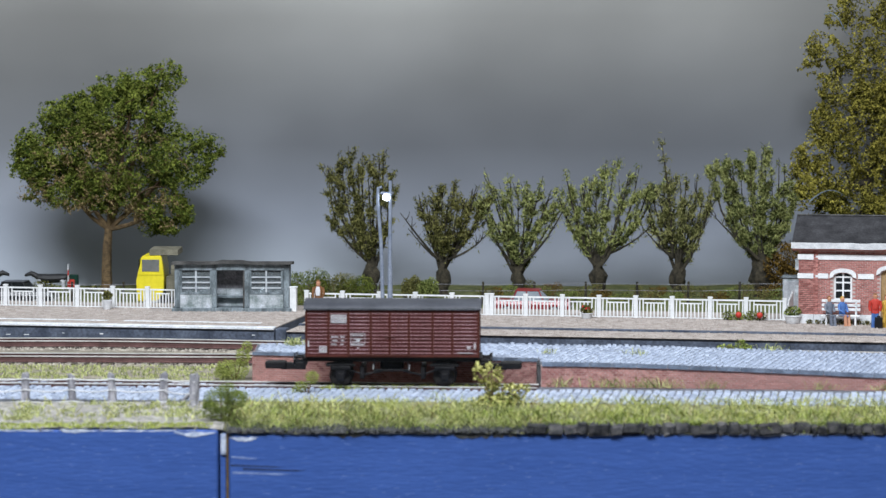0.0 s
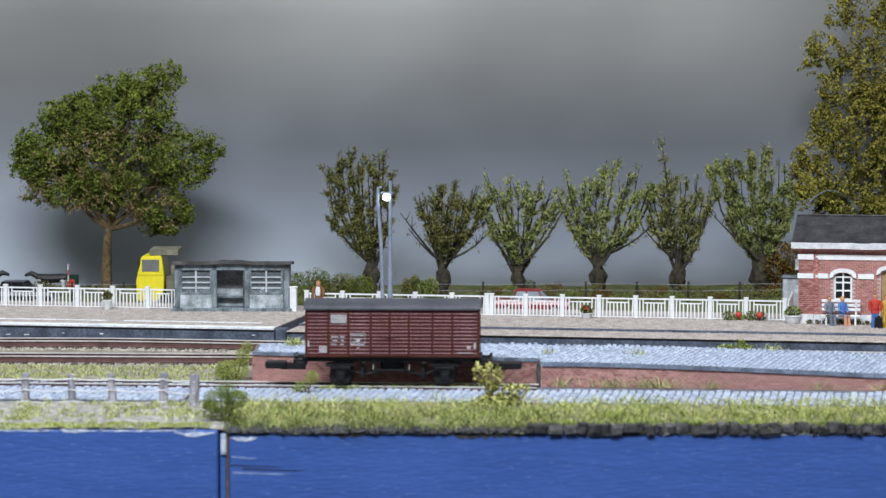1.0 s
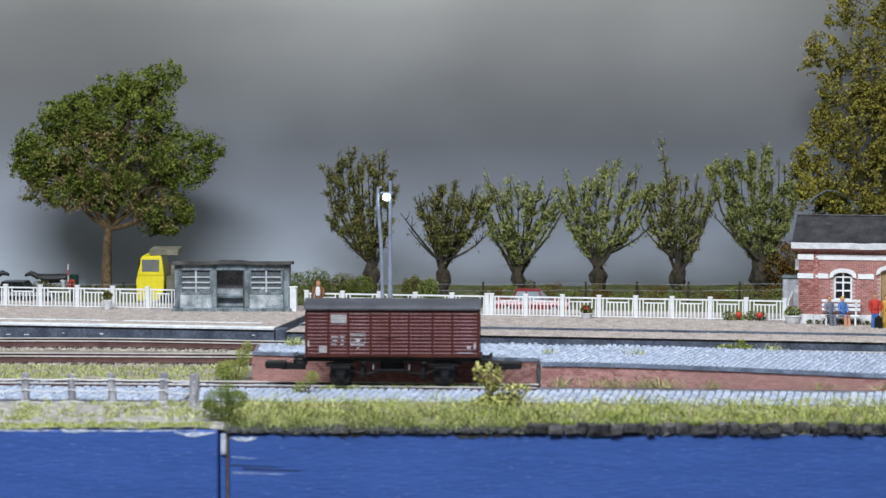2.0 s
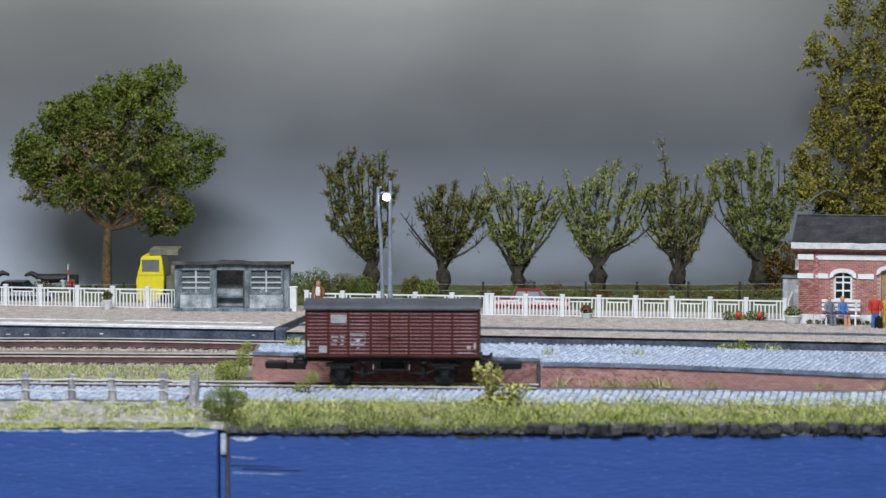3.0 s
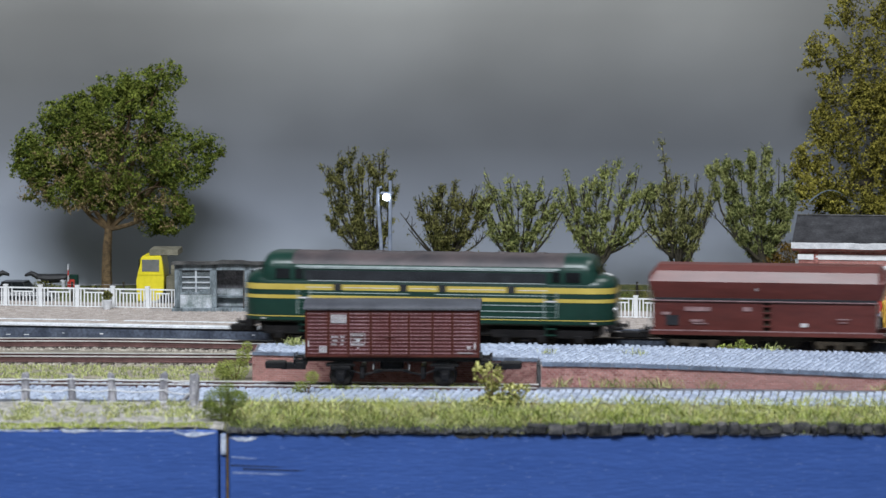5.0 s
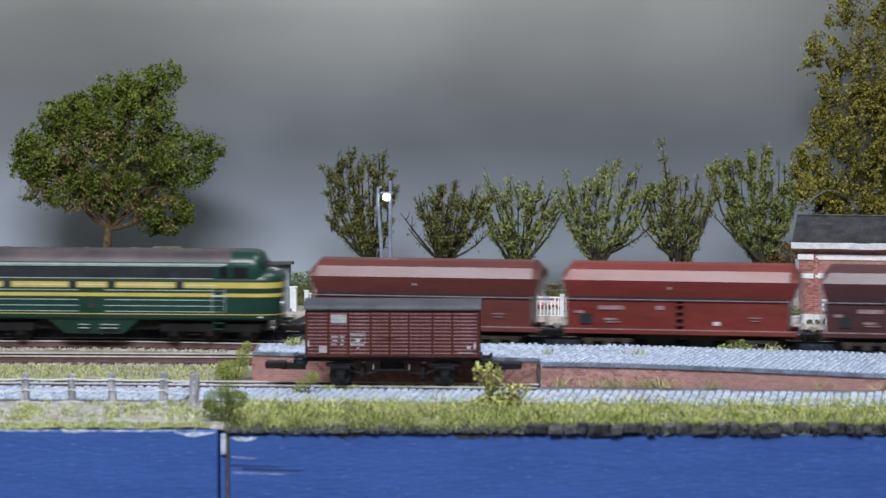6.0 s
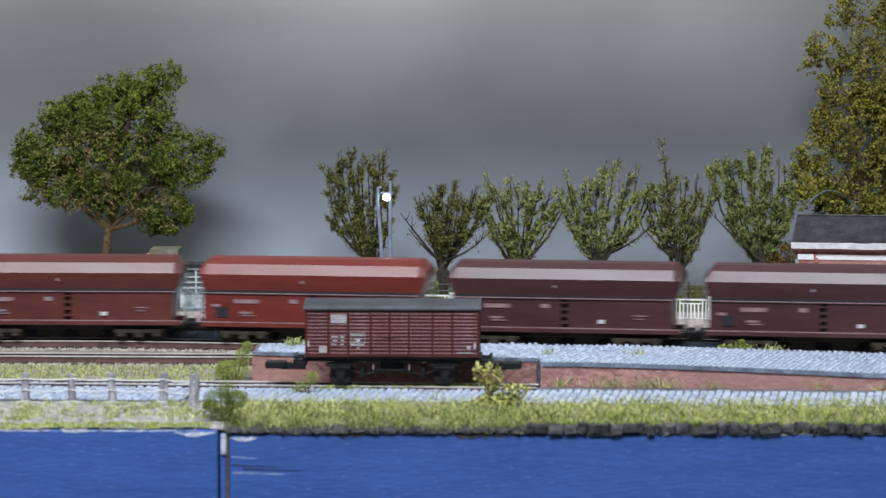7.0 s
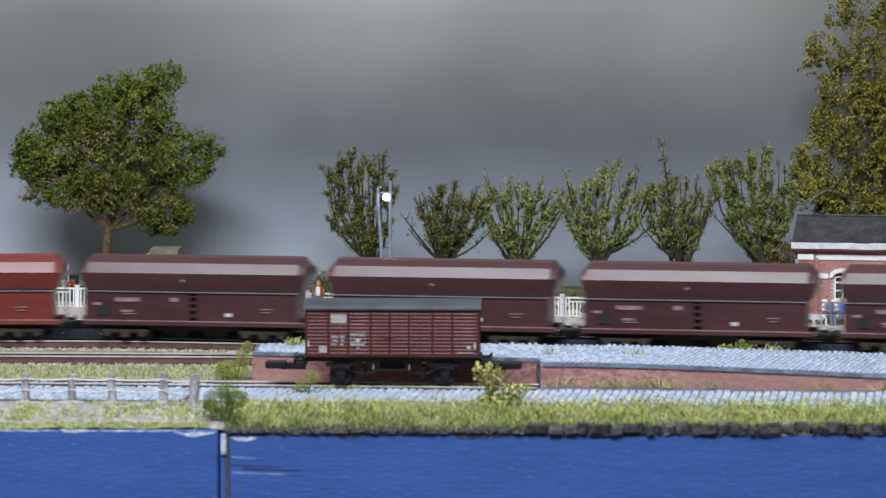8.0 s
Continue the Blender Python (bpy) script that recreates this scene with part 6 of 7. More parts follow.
def sitting(m, legs, coat, skirt, label):
    return figure(m, [
        (coat, [(0, 0.5, 2.6, 0.85, 0.7), (0, 0.4, 4.0, 0.85, 0.65), (0, 0.45, 5.0, 0.95, 0.6), (0, 0.45, 5.5, 0.5, 0.4)]),
        (skirt, [(0, 0.6, 2.3, 0.9, 0.8), (0, -1.2, 2.5, 0.9, 0.6), (0, -1.6, 2.2, 0.8, 0.4)]),
        (legs, [(-0.4, -1.7, 0, 0.38, 0.5), (-0.4, -1.6, 1.2, 0.36, 0.4), (-0.4, -1.5, 2.5, 0.4, 0.45)]),
        (legs, [(0.45, -1.9, 0, 0.38, 0.5), (0.45, -1.7, 1.2, 0.36, 0.4), (0.45, -1.5, 2.5, 0.4, 0.45)]),
        (coat, [(-0.95, 0.4, 5.0, 0.28, 0.3), (-1.1, 0.1, 3.8, 0.3, 0.3), (-0.7, -0.8, 3.2, 0.25, 0.3)]),
        (coat, [(0.95, 0.4, 5.0, 0.28, 0.3), (1.1, 0.1, 3.8, 0.3, 0.3), (0.7, -0.8, 3.2, 0.25, 0.3)]),
        (M_SKIN, [(0, 0.4, 5.4, 0.28, 0.28), (0, 0.35, 5.8, 0.46, 0.48), (0, 0.35, 6.3, 0.48, 0.5), (0, 0.4, 6.6, 0.28, 0.32)]),
        (M_YELC if skirt is M_BLUE else M_BROWN, [(0, 0.6, 6.05, 0.5, 0.46), (0, 0.5, 6.45, 0.5, 0.5), (0, 0.48, 6.85, 0.26, 0.28)])], label)


sitting(MAIN @ P(83.9, 42.2, 2.0, 0, 0, 30), M_GREYC, M_GREYC, M_GREYC, "painted seated figurine in grey suit")
sitting(MAIN @ P(87.0, 42.2, 2.0, 0, 0, 38), M_SKIN, M_BLUE, M_BLUE, "painted seated figurine in blue dress")
bench = thing("platform_bench", MAIN @ P(86.4, 43.9, 2.0), "white slatted bench against the station wall", "bench")
for z in (3.2, 4.2, 5.2):
    boxpart("back_slat", (-4.6, 4.4, 0.5, 0.8, z, z + 0.65), M_WHITE, bench, "", 0.05)
for y in (-1.4, -0.6, 0.1):
    boxpart("seat_slat", (-4.6, 4.4, y, y + 0.6, 2.0, 2.3), M_WHITE, bench, "", 0.05)
for x in (-3.6, 3.2):
    for y in (-1.3, 0.5):
        boxpart("leg", (x, x + 0.4, y, y + 0.35, 0, 2.0 if y < 0 else 5.6), M_WHITE, bench)
case = thing("suitcase", MAIN @ P(95.6, 36.8, 2.0), "small black suitcase on the platform", "suitcase")
boxpart("case_body", (-0.9, 0.9, -0.4, 0.4, 0, 2.6), M_BLACK, case, "", 0.15)
boxpart("case_handle", (-0.35, 0.35, -0.1, 0.1, 2.6, 2.9), M_BLACK, case)


def planter(u, v, z, r, h, leaf, label, seed, blooms=None, tuft=1.6):
    p = thing("planter", MAIN @ P(u, v, z), label, "planter", "platform planters")
    bm = bmesh.new()
    ring = lambda rr, zz: [(rr * math.cos(a), rr * math.sin(a), zz) for a in np.linspace(0, 2 * math.pi, 17)[:-1]]
    loft(bm, [ring(r * 0.7, 0), ring(r * 0.8, 0.2), ring(r * 0.95, h * 0.8), ring(r * 1.05, h * 0.82), ring(r * 1.05, h), ring(r * 0.85, h), ring(r * 0.8, h * 0.8)])
    part("pot", bm, M_POT, p, "whitewashed round pot", None, True)
    leaf_mesh("plant", crown_points([(0, 0, h + tuft * 0.5, r * 1.05, r, tuft)], 260, seed, -0.4, 1.5), 0.7, 0.4, LEAF[leaf], p, "leafy plant", seed)
    if blooms:
        g = random.Random(seed)
        for _ in range(5):
            bm = bmesh.new()
            bmesh.ops.create_icosphere(bm, subdivisions=1, radius=0.3)
            part("bloom", bm, blooms, p, "", P(g.uniform(-r, r), g.uniform(-r, 0), h + tuft * g.uniform(0.6, 1.2)))


planter(-91.8, 47.5, 2.3, 1.25, 2.4, "dark", "white flower pot with dark green plant", 201, None, 1.5)
planter(25.8, 48, 2.0, 1.4, 1.4, "dark", "grey flower pot with red blooms by the fence", 202, M_RED, 1.3)
planter(75.0, 45, 2.0, 2.0, 2.0, "willow", "large white planter beside the station corner", 203, None, 1.5)
for i, (u, lf) in enumerate(((59.3, "willow"), (61.8, "bright"), (64.5, "willow"), (66.8, "dark"))):
    b = bush("flowering_plant", 0, 0, 0, [(0, 0, 1.1, 1.5, 0.8, 1.2)], 160, lf, "green plant with orange blooms by the fence", 210 + i, 0.6, -0.4, MAIN @ P(u, 50.3, 2.0), 1)
    if i in (1, 3):
        bm = bmesh.new()
        bmesh.ops.create_icosphere(bm, subdivisions=2, radius=0.75)
        part("bloom", bm, M_RED, b, "orange-red bloom", P(0, -0.8, 1.4), True)
for i, u in enumerate(np.linspace(79, 94, 9)):
    bush("wall_weed", 0, 0, 0, [(0, 0, 0.5, 0.9, 0.5, 0.6)], 60, "dark", "dark green weeds at the foot of the wall", 230 + i, 0.5, -0.4, MAIN @ P(float(u), 44.6, 2.0), 1)

M_COW = mat("cow_black", (0.012, 0.012, 0.013), (0.03, 0.03, 0.032), 0.6, 2, 0.1, 0.2)


def cow(m, label):
    bm = bmesh.new()
    used = [M_COW, M_CREAM]

    def blob(rings, mi):
        f0 = len(bm.faces)
        loft(bm, rings)
        bm.faces.ensure_lookup_table()
        for f in bm.faces[f0:]:
            f.material_index = mi

    def around(x, z, ry, rz, tilt=0.0):
        return [(x + tilt * math.sin(a), ry * math.cos(a), z + rz * math.sin(a)) for a in np.linspace(0, 2 * math.pi, 11)[:-1]]
    blob([around(x, z, ry, rz) for x, z, ry, rz in ((-3.6, 5.2, 0.9, 1.0), (-2.8, 4.7, 1.4, 1.6), (0, 4.5, 1.6, 1.7), (2.8, 4.6, 1.5, 1.7), (4.4, 4.9, 1.3, 1.3), (5.0, 4.9, 0.6, 0.6))], 0)
    blob([around(x, z, ry, rz) for x, z, ry, rz in ((-6.6, 5.6, 0.45, 0.45), (-6.0, 5.9, 0.65, 0.7), (-5.0, 6.4, 0.75, 0.9), (-4.3, 6.0, 0.8, 1.1), (-3.2, 5.2, 0.9, 1.2))], 0)
    for y in (-1.0, 1.0):
        blob([around(-5.0, 7.0, 0.2, 0.25), around(-4.7, 7.2 + 0.1 * y, 0.15, 0.15)], 0)
        for x in (-2.6, 3.6):
            blob([[(x + r * math.cos(a), y + r * math.sin(a), z) for a in np.linspace(0, 2 * math.pi, 9)[:-1]] for z, r in ((0, 0.4), (1.6, 0.35), (3.6, 0.6))], 1 if x > 0 else 0)
    blob([around(-3.4, 4.2, 0.8, 1.0), around(-2.6, 4.0, 1.5, 1.2), around(-1.9, 3.9, 1.0, 0.8)], 1)
    blob([around(2.2, 3.9, 0.8, 0.8), around(3.2, 3.6, 1.58, 1.1), around(4.4, 3.9, 0.9, 0.8)], 1)
    for v in bm.verts:
        v.co.z = v.co.z * 0.72
    ob = part("cow_figurine", bm, None, None, "", m, True)
    for u in used:
        ob.data.materials.append(u)
    return tagged(ob, label, "figurine")


cow(P(-103.5, 222, 0.2), "black and white cow figurine on the field")
cow(P(-121.0, 224, 0.2, 0, 0, 180), "black and white cow figurine facing away")
crate = thing("feed_trough", P(-97.0, 218, 0.2), "green feed trough with orange lid on the field", "trough")
boxpart("trough_body", (-1.0, 1.4, -1.2, 1.2, 0, 4.6), M_GREEN, crate, "", 0.2)
boxpart("trough_lid", (-0.9, 0.5, -1.35, -1.2, 1.0, 3.4), M_RED, crate, "orange-red flap")
stake = thing("marker_pole", P(-98.1, 216, 0.2), "thin red and white marker pole", "pole")
for i in range(5):
    bm = bmesh.new()
    tube(bm, (0, 0, i * 1.5), (0.06, 0, i * 1.5 + 1.5), 0.2, None, 7)
    part("pole_band", bm, M_RED if i % 2 else M_CREAM, stake)
sw = thing("field_fence", P(0, 184, 0.2), "dark stakes with thin wires along the field", "fence")
stk = None
for i in range(18):
    bm = bmesh.new()
    x = -120 + i * 13.0
    limb(bm, [(x, 0, -0.3), (x + 0.1, 0, 3), (x + 0.15, 0, 5.6)], 0.36, 0.3, 7, 0.3)
    part("stake", bm, M_WILLOWBARK, sw)
for z in (3.4, 5.0):
    bm = bmesh.new()
    limb(bm, [(-120 + i * 13.0, -0.35, z + 0.15 * math.sin(i * 1.7)) for i in range(18)], 0.05, 0.05, 4)
    part("wire", bm, M_POSTWOOD, sw)

# ---- the foreground ----


def blades(name, spots, length, material, label, seed, lean=0.7, width=0.13, parent=None):
    """Fine grass blades, each one bent triangle pair."""
    g = np.random.default_rng(seed)
    p = np.asarray(spots, float)
    n = len(p)
    an = g.uniform(0, 2 * math.pi, n)
    d = np.stack((np.cos(an), np.sin(an) * 0.8, np.zeros(n)), 1)
    ln = (length * g.uniform(0.4, 1.3, n))[:, None]
    le = (lean * g.uniform(0.2, 1.6, n))[:, None]
    up = np.array((0, 0, 1.0))
    side = np.stack((np.ones(n), np.zeros(n), np.zeros(n)), 1) * (width * g.uniform(0.6, 1.3, n))[:, None]
    mid = p + up * ln * 0.55 + d * ln * le * 0.3
    tip = p + up * ln * (1.0 - 0.35 * np.minimum(le, 1.4)) + d * ln * le
    v = np.stack((p - side / 2, p + side / 2, mid + side / 2, mid - side / 2, tip), 1)
    i = 5 * np.arange(n)[:, None]
    f = [tuple(q) for q in np.hstack((i, i + 1, i + 2, i + 3)).tolist()] + [tuple(q) for q in np.hstack((i + 3, i + 2, i + 4)).tolist()]
    return tagged(raw(name, v.reshape(-1, 3), f, material, parent), label, "grass", kind="stuff")


def scatter(n, x0, x1, y0, y1, z, seed, patch=7.0, gap=-0.1):
    g = np.random.default_rng(seed)
    out = []
    while len(out) < n:
        x, y = g.uniform(x0, x1), g.uniform(y0, y1)
        if noise.noise(Vector((x / patch, y / (patch * 0.5), seed))) + 0.5 * noise.noise(Vector((x / 1.8, y / 1.8, seed))) > gap:
            out.append((x, y, z(x, y)))
    return out


def verge(x, y):
    """The turf slopes down to the front board."""
    t = min(1.0, max(0.0, (-19 - y) / 35.0))
    drop = 1.25 if x < -41 else 2.1
    return -0.75 - drop * t ** 1.6 + bumpy(x, y, 5, 0.3) * (0.3 + t) + (0.25 * noise.noise(Vector((x / 1.5, y / 1.5, 9))) if y < -44 else 0)


M_BARE = mat("bare_grey_soil", (0.17, 0.165, 0.15), (0.42, 0.40, 0.37), 0.95, 1.6, 1.0, 0.4)
M_VERGE = mat("verge_turf", (0.10, 0.105, 0.055), (0.29, 0.29, 0.15), 0.95, 2.0, 1.0, 0.4)
M_SOIL = mat("dark_soil", (0.03, 0.032, 0.035), (0.10, 0.10, 0.10), 0.95, 1.6, 1.0, 0.4)
sheet("verge", -41.6, 250, -54.3, -20.5, 300, 56, verge, M_VERGE, "mossy verge between street and front board", "grass verge")
sheet("verge", -319, -41.8, -53.7, -20.5, 220, 56, verge, M_BARE, "bare grey soil verge by the wire fence", "verge")
sheet("soil_slope", -41.3, 16.5, -54.5, -45.5, 150, 22, lambda x, y: verge(x, y) + 0.08 + 0.35 * noise.noise(Vector((x / 1.3, y / 1.3, 2))) - max(0, y + 47.5) * 0.25, M_SOIL, "dark crumbly soil slope at the board edge", "soil")
blades("dry_strand", scatter(1000, -41, 130, -50, -22, verge, 47, 6, -0.2), 3.3, LEAF["cream"], "long pale dry grass strands lying over the turf", 57, 2.6, 0.11)
blades("dry_strand", scatter(900, -41, 130, -45, -22, verge, 61, 9, 0.0), 3.0, LEAF["bright"], "long green grass strands arching over the turf", 62, 2.8, 0.12)
blades("grass", scatter(1700, -41, 130, -54, -36, verge, 63, 8, 0.12), 2.3, LEAF["moss"], "dark green grass clumps", 64, 1.9, 0.14)
blades("dry_strand", scatter(420, -41, 130, -52, -24, verge, 65, 5, 0.25), 2.6, LEAF["withered"], "brown withered stalks in the turf", 66, 2.6, 0.11)
blades("dry_strand", scatter(260, -130, -44, -46, -24, verge, 48, 6, 0.0), 2.6, LEAF["cream"], "pale dry grass strands by the wire fence", 58, 2.6, 0.11)
blades("grass", scatter(2900, -41, 130, -39, -21, verge, 41, 7, 0.1), 1.7, LEAF["straw"], "straw-yellow and green static grass", 51, 2.4, 0.14)
blades("grass", scatter(1300, -41, 16, -52, -33, verge, 42, 4, 0.1), 1.8, LEAF["sage"], "grey-green grass on the slope", 52, 2.4, 0.13)
blades("dry_strand", scatter(520, -41, 17, -54.2, -46, verge, 71, 3, 0.05), 2.8, LEAF["sage"], "grey-green strands trailing over the dark soil", 72, 2.6, 0.11)
blades("grass", scatter(2400, 16, 130, -54.5, -30, verge, 43, 7, 0.08), 1.5, LEAF["bright"], "light green grass above the quay stones", 53, 1.6, 0.11)
blades("grass", scatter(2600, -130, -44, -46, -24, verge, 44, 6, 0.22), 1.3, LEAF["straw"], "thin yellow grass by the wire fence", 54, 1.2)
blades("grass", scatter(4200, -130, -44, -54, -48, verge, 45, 6, -0.3), 0.6, LEAF["bright"], "short mossy grass at the edge", 55, 0.8)
blades("grass", scatter(7500, -130, -42, 9, 54, lambda x, y: -1.75, 46, 6, 0.02), 0.9, LEAF["straw"], "yellow-green weeds between siding and running line", 56, 0.8)
for i, (x, n, h) in enumerate(((24.5, 26, 2.8), (33.5, 36, 2.6), (36.0, 26, 2.2), (42, 48, 2.8), (46.0, 48, 2.4), (55, 34, 2.2), (77.5, 24, 2.2), (89.5, 28, 2.0))):
    g = np.random.default_rng(300 + i)
    yb = 5.95 - (x - 20) * 0.096 - 0.9
    blades("grass_tuft", np.stack((g.normal(x, 1.5, n), g.normal(yb, 0.5, n), np.full(n, -0.6)), 1), h * 1.05, LEAF["straw"], "tuft of bright grass at the foot of the ramp wall", 310 + i, 1.5, 0.11)
for i, (x, y, n, z) in enumerate(((-32, 41, 70, 4.4), (22, 24, 16, 4.3), (41, 24, 22, 4.0), (70.5, 42, 26, 3.0))):
    g = np.random.default_rng(400 + i)
    blades("grass_tuft", np.stack((g.normal(x, 1.2, n), g.normal(y, 1.0, n), np.full(n, z - 0.1)), 1), 2.0, LEAF["straw"], "thin yellow weeds between the setts of the dock", 410 + i, 1.4, 0.14)
g = np.random.default_rng(440)
blades("grass_tuft", np.stack((g.uniform(-25, 18, 320), g.normal(0.6, 0.8, 320), np.full(320, -0.6)), 1), 1.3, LEAF["bright"], "sparse weeds along the siding rail", 441, 1.2)
bush("dock_weed", 63.5, 42.5, 3.2, [(-2.5, 0, 0.5, 2.2, 1.2, 0.6), (0.6, 0, 0.9, 1.2, 1.0, 1.4), (2, 0, 0.5, 1.2, 1.0, 0.6)], 240, "bright", "leafy bright green weed growing on the dock", 501, 0.7, -0.35)
bush("corner_bush", -44.0, 27, -1.7, [(0, 0, 2.2, 3.2, 2.5, 2.2), (-2.0, 0, 2.6, 2.2, 2, 2.0), (1.8, 0, 5.0, 1.7, 1.6, 2.2), (2.6, 0, 7.0, 1.2, 1.2, 1.4), (-3.0, 0, 1.5, 1.5, 1.5, 1.6)], 5600, "bright", "fluffy light green bush at the dock corner", 502, 0.28, -0.3)
bush("siding_bush", -27.5, -6, -0.7, [(-1.2, 0, 1.4, 1.5, 1.0, 1.2), (1.0, 0, 3.2, 1.5, 1.0, 1.5), (-2.2, 0, 0.6, 1.0, 0.8, 0.8)], 1500, "bright", "small fluffy bush beside the siding", 503, 0.26, -0.3)
bush("front_tree", -42.2, -46, -2.8, [(-0.8, 0, 5.2, 3.2, 2.6, 2.8), (0.8, 0, 7.0, 2.2, 2.0, 1.8), (2.4, 0, 5.4, 2.2, 2.0, 1.8), (-2.6, 0, 3.4, 1.8, 1.6, 1.8), (0.2, 0, 2.6, 2.2, 2.0, 1.8), (3.4, 0.5, 6.2, 1.4, 1.4, 1.0)], 9000, "moss", "fluffy green bush over the module joint", 504, 0.26, -0.3)
bush("leafy_shrub", 9.5, -26, -1.1, [(0, 0, 6.2, 2.6, 1.6, 2.6), (-2.6, 0, 7.0, 1.0, 0.9, 2.2), (0.2, 0, 3.0, 1.8, 1.5, 2.8), (4.2, 0, 2.6, 3.0, 1.6, 2.2), (0.5, 0, 1.0, 4.8, 2.2, 1.7), (6.4, 0, 3.2, 1.4, 1.0, 1.6)], 620, "cream", "tall shrub with pale yellow-green leaves", 505, 1.0, -0.05, None, 6)
bush("leafy_shrub", 9.5, -25.5, -1.1, [(0.2, 0, 2.6, 1.6, 1.3, 2.6), (3.5, 0, 1.6, 2.6, 1.4, 1.4), (0.5, 0, 0.9, 4.6, 2.0, 1.2)], 650, "willow", "dark green undergrowth of the shrub", 506, 0.7, -0.1, None, 3)


def wire_fence():
    f = thing("wire_fence", P(0, 0, 0), "old grey timber posts with slack wires", "fence")
    posts = ((-92.5, -20, 4.9, -1.8), (-83.0, -20, 5.0, -1.8), (-73.8, -20, 4.6, -2.0), (-65.8, -20.5, 4.9, -2.0), (-55.5, -21, 5.1, -2.2))
    for x, y, top, bot in posts:
        bm = bmesh.new()
        limb(bm, [(x + rng.uniform(-0.2, 0.2), y, bot), (x, y, (top + bot) / 2), (x + rng.uniform(-0.3, 0.3), y, top - 0.3), (x, y, top)], 0.85, 0.7, 9, 0.35)
        part("post", bm, M_POSTWOOD, f)
    bm = bmesh.new()
    limb(bm, [(-49.0, -26, -3.6), (-49.1, -26, 0), (-49.0, -26, 4.8), (-49.1, -26, 5.4)], 1.05, 0.95, 9, 0.3)
    part("end_post", bm, M_POSTWOOD, f, "thick split end post")
    bm = bmesh.new()
    limb(bm, [(-53.0, -23, -2.0), (-49.6, -25, 1.8)], 0.4, 0.4, 7, 0.3)
    part("brace", bm, M_POSTWOOD, f)
    line = [(-130, -20, 0)] + [(p[0], p[1] - 0.8, 0) for p in posts] + [(-49.0, -27.0, 0)]
    for z, sag in ((3.9, 0.35), (1.7, 0.45), (-0.6, 0.3)):
        pts = []
        for a, b in zip(line, line[1:]):
            for k in range(5):
                t = k / 5
                pts.append((a[0] + (b[0] - a[0]) * t, a[1] + (b[1] - a[1]) * t, z - sag * math.sin(math.pi * t)))
        pts.append((line[-1][0], line[-1][1], z))
        bm = bmesh.new()
        limb(bm, pts, 0.13, 0.13, 5)
        part("wire", bm, M_MARK, f, "pale slack wire")


wire_fence()
quay = tagged(new("quay_wall"), "low wall of dark rough quay stones", "wall", kind="structure")
g = random.Random(61)
for row, (z0, z1) in enumerate(((-3.1, -1.25),)):
    x = 16.0 if row == 0 else 16.8
    while x < 135:
        w = g.choice((g.uniform(1.2, 2.4), g.uniform(2.4, 5.0)))
        j = lambda: g.uniform(-0.22, 0.22)
        bm = bmesh.new()
        a, b = x + 0.1, x + w - 0.1
        yf = -54.6 + g.uniform(-0.25, 0.3)
        box(bm, a - 0.08, b + 0.08, yf, -51.5, z0, z1 + j() * 1.2, 0.4, 2)
        for v in bm.verts:
            v.co += Vector((j(), j(), j())) * 1.25 + noise.noise_vector(v.co * 0.8) * 0.3
        part("stone", bm, M_QUAY, quay, "", None, True)
        x += w
blades("grass", scatter(900, 16, 130, -53.6, -51.5, lambda x, y: -1.5, 67, 5, 0.1), 1.3, LEAF["moss"], "short grass hanging over the quay stones", 68, 2.2, 0.13)
gravel("soil", np.stack((rng.uniform(-41, 18, 2600), rng.uniform(-54.6, -46, 2600), rng.uniform(-2.9, -2.2, 2600)), 1), 0.5, M_SOIL, "dark crumbling soil along the board edge", None, 15)
gravel("soil", np.stack((rng.uniform(-130, -43, 700), rng.uniform(-54.4, -26, 700), rng.uniform(-2.2, -1.5, 700)), 1), 0.35, M_GROUND, "loose grey-brown crumbs on the verge", None, 16)


M_FASCIAD = mat("scratch_dark", (0.012, 0.02, 0.05), (0.02, 0.035, 0.09), 0.6, 2, 0.2, 0.2)
M_FASCIAL = mat("scratch_light", (0.14, 0.2, 0.4), (0.3, 0.38, 0.58), 0.6, 2, 0.2, 0.2)


def chip(points, y, material, label):
    """A flat flake of plaster or paint, or a dark mark, on the front board."""
    bm = bmesh.new()
    a = [bm.verts.new((x, y, z)) for x, z in points]
    b = [bm.verts.new((x, y + 0.1, z)) for x, z in points]
    bm.faces.new(a)
    bm.faces.new(b[::-1])
    for i in range(len(a)):
        j = (i + 1) % len(a)
        bm.faces.new((a[i], b[i], b[j], a[j]))
    return tagged(part("paint_flake", bm, material, None), label, "flake")


for x0, x1, z0, z1, s in ((-73, -66.5, -2.95, -2.15, 1), (-51, -43.2, -3.6, -2.7, 2), (-40.4, -35.2, -4.6, -3.6, 3), (55, 70.5, -3.5, -2.9, 4), (-70.5, -67.5, -2.6, -2.2, 5)):
    g = random.Random(s)
    n = 9
    top = [(x0 + (x1 - x0) * i / n, z1 + g.uniform(-0.15, 0.15)) for i in range(n + 1)]
    low = [(x0 + (x1 - x0) * i / n, z1 - (z1 - z0) * (0.15 + 0.85 * math.sin(math.pi * i / n)) * g.uniform(0.6, 1.0)) for i in range(n, -1, -1)]
    chip(top + low, -54.06 - 0.01 * s, M_SHORE, "pale plaster flake on the blue board")
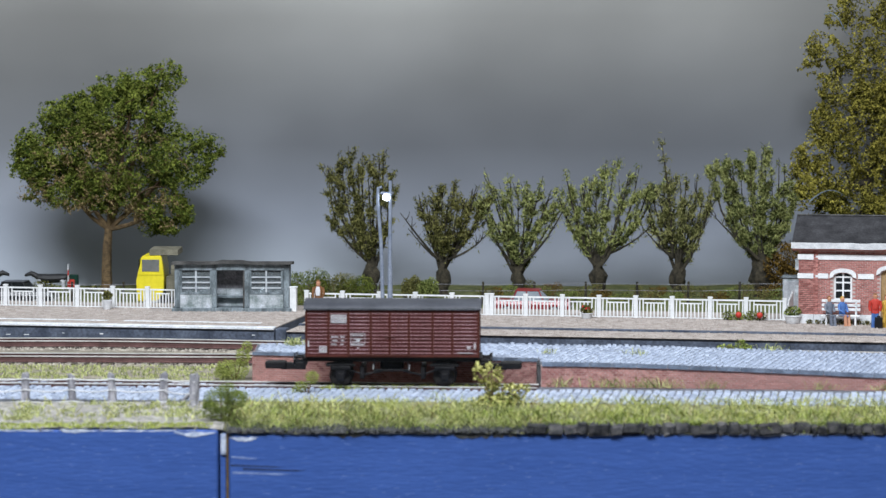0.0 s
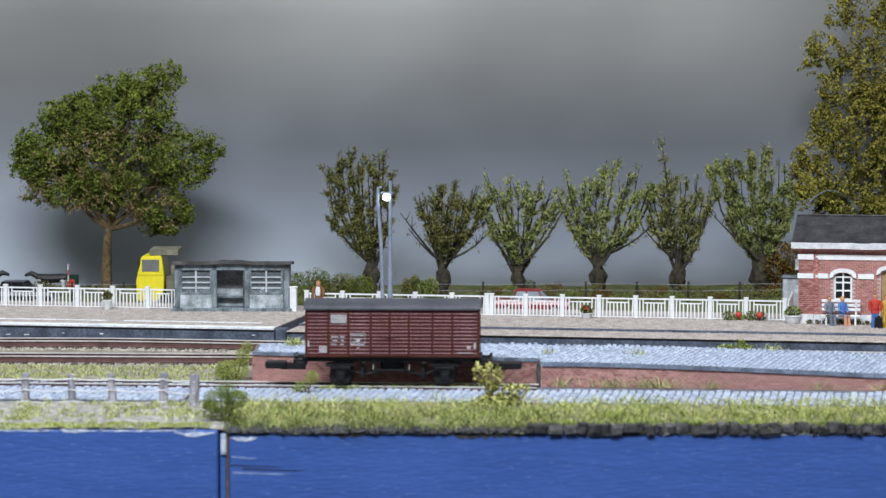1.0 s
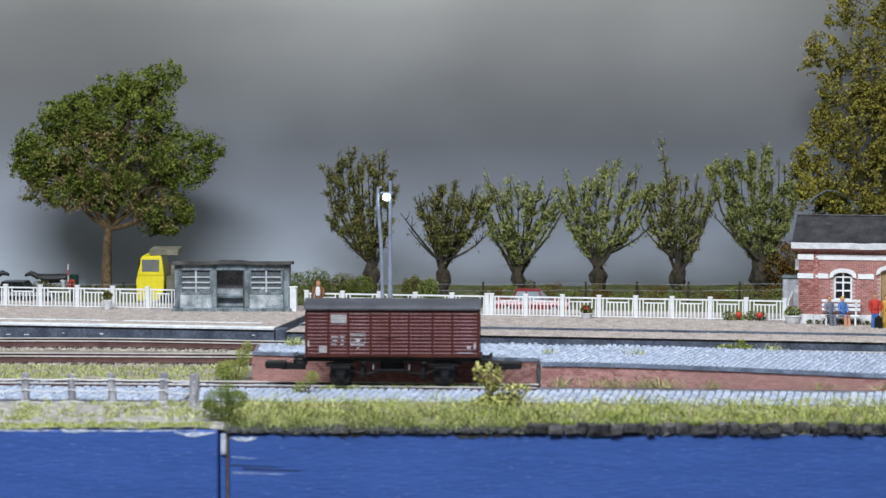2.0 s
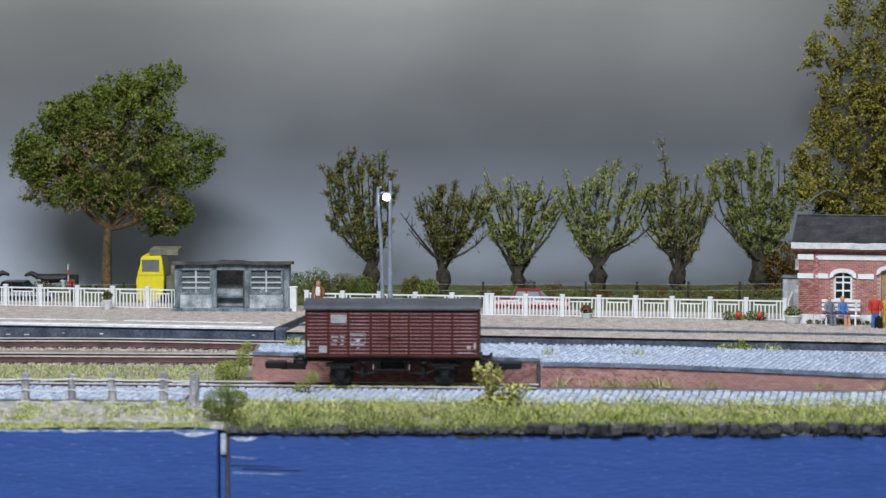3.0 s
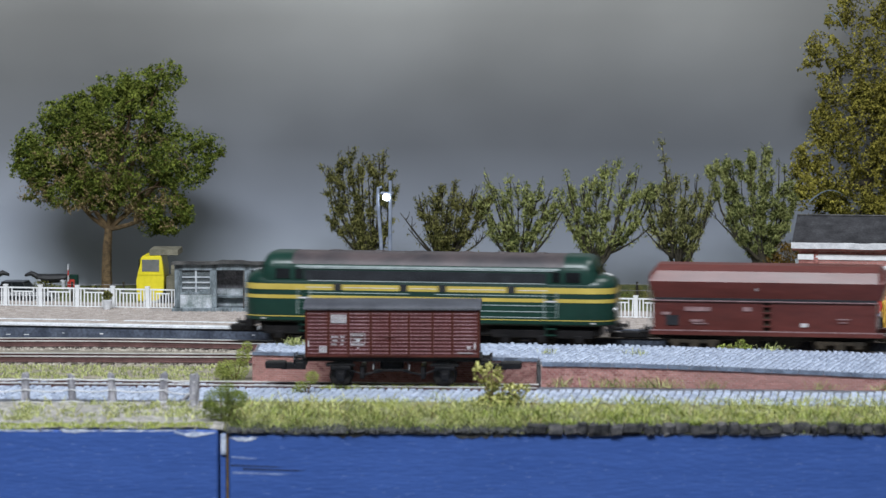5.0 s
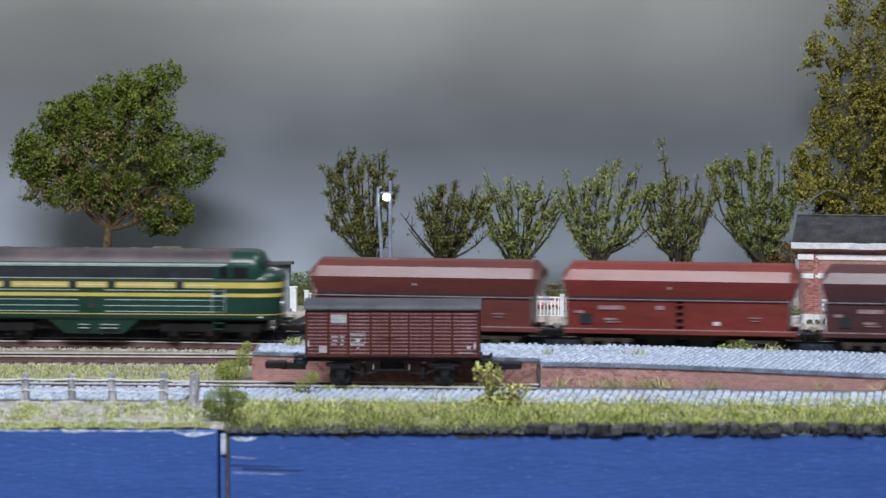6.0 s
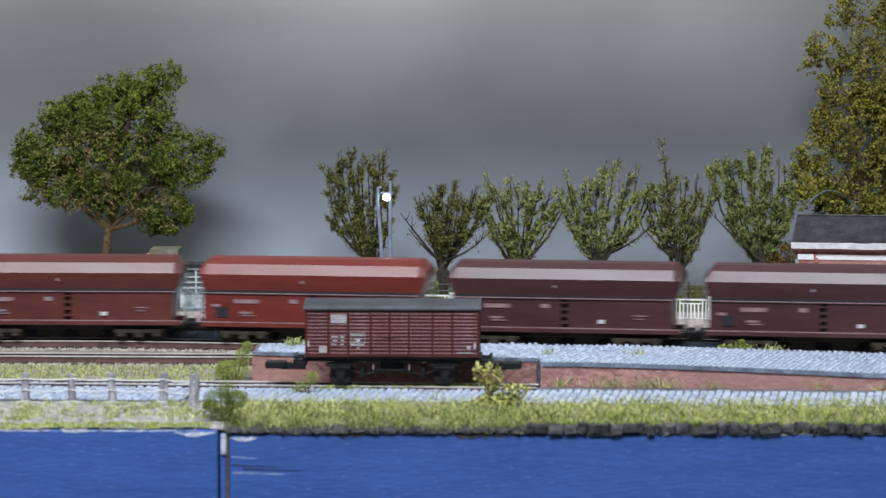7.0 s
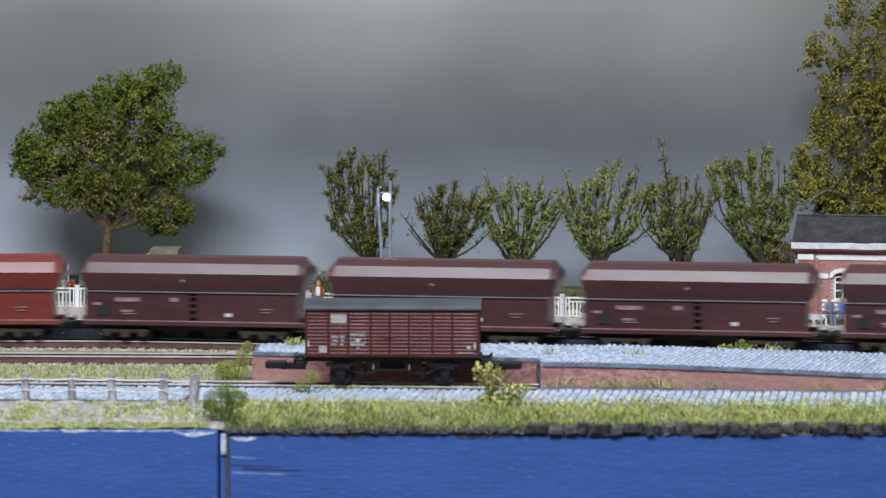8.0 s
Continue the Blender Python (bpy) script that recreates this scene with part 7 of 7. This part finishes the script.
for x0, x1, z, mt, s in ((-40.4, -30, -9.0, M_FASCIAD, 11), (-40.0, -29, -10.4, M_FASCIAL, 12), (-38, -26, -9.7, M_FASCIAD, 13), (-40.2, -35, -7.4, M_FASCIAL, 14)):
    chip([(x0, z + 0.18), (x1, z - 0.25), (x1 - 2, z - 0.4), (x0, z - 0.12)], -54.02 - 0.01 * (s % 10), mt, "scratch along the blue board")
for x0, x1, z, s in ((-100, -74, -2.35, 31), (-72, -47, -2.4, 32), (-33, 10, -2.95, 33), (30, 110, -3.05, 34)):
    g = random.Random(s)
    n = 24
    chip([(x0 + (x1 - x0) * i / n, z + g.uniform(0.0, 0.2)) for i in range(n + 1)] + [(x0 + (x1 - x0) * i / n, z - g.uniform(0.0, 0.22)) for i in range(n, -1, -1)], -54.03, M_SHORE, "thin chipped pale edge along the blue board")
# dark ragged patches just below the board's top edge
for x0, x1, s in ((-22, -14, 21), (2, 9, 22), (9.5, 14, 23)):
    g = random.Random(s)
    chip([(x0 + (x1 - x0) * i / 8, -2.9 + g.uniform(0, 0.2)) for i in range(9)] + [(x0 + (x1 - x0) * i / 8, -3.1 - g.uniform(0.1, 0.9)) for i in range(8, -1, -1)], -54.1, M_SOIL, "dark smear on the blue board")
strip = thing("joint_filler", P(0, 0, 0), "narrow blue filler strip between the two modules", "board")
boxpart("filler", (-42.35, -41.25, -53.6, -47, -110, -3.2), M_FASCIA, strip, "blue painted filler", 0.1)
boxpart("dowel", (-41.15, -40.8, -53.9, -47, -110, -2.8), M_BARK, strip, "dark timber edge")
boxpart("timber_chip", (-42.2, -41.2, -54.1, -53.5, -7.0, -3.0), M_SHORE, strip, "bare pale timber end", 0.15)


def motions():
    """The train runs along the main line; the loco's leading end is at these places."""
    run = ((0.0, 336.0), (1.0, 260.0), (2.0, 184.2), (3.0, 108.3), (3.5, 69.7), (4.0, 31.2), (4.5, -7.2), (5.2, -59.9), (5.8, -105.6), (6.5, -163.4), (7.0, -205.2), (7.5, -247.7), (8.0, -290.6))
    cars = [(LOCO, 42.35, 26.0)] + [(h, 92.3 + 26.35 + 57.6 * k, 16.2) for k, h in enumerate(HOPPERS)]
    times = [0.25 * k for k in range(33)]
    for car, off, pivot in cars:
        rows = []
        for t in times:
            lead = spline(run, t)
            x0, y0, a0 = on_line(lead + off - pivot)
            x1, y1, a1 = on_line(lead + off + pivot)
            turn = math.degrees(math.atan2(y1 - y0, x1 - x0))
            rows.append((t, MAIN @ P((x0 + x1) / 2, (y0 + y1) / 2, 0, 0, 0, turn)))
        walk(car, rows)


def spline(rows, t):
    """A smooth run through rows of time and place."""
    n = len(rows)
    for i in range(n - 1):
        if t <= rows[i + 1][0] + 1e-9:
            break
    (ta, a), (tb, b) = rows[i], rows[i + 1]
    ma = (b - rows[i - 1][1]) / (tb - rows[i - 1][0]) if i else (b - a) / (tb - ta)
    mb = (rows[i + 2][1] - a) / (rows[i + 2][0] - ta) if i + 2 < n else (b - a) / (tb - ta)
    h = tb - ta
    s = (t - ta) / h
    return (2 * s ** 3 - 3 * s ** 2 + 1) * a + (s ** 3 - 2 * s ** 2 + s) * h * ma + (3 * s ** 2 - 2 * s ** 3) * b + (s ** 3 - s ** 2) * h * mb


motions()
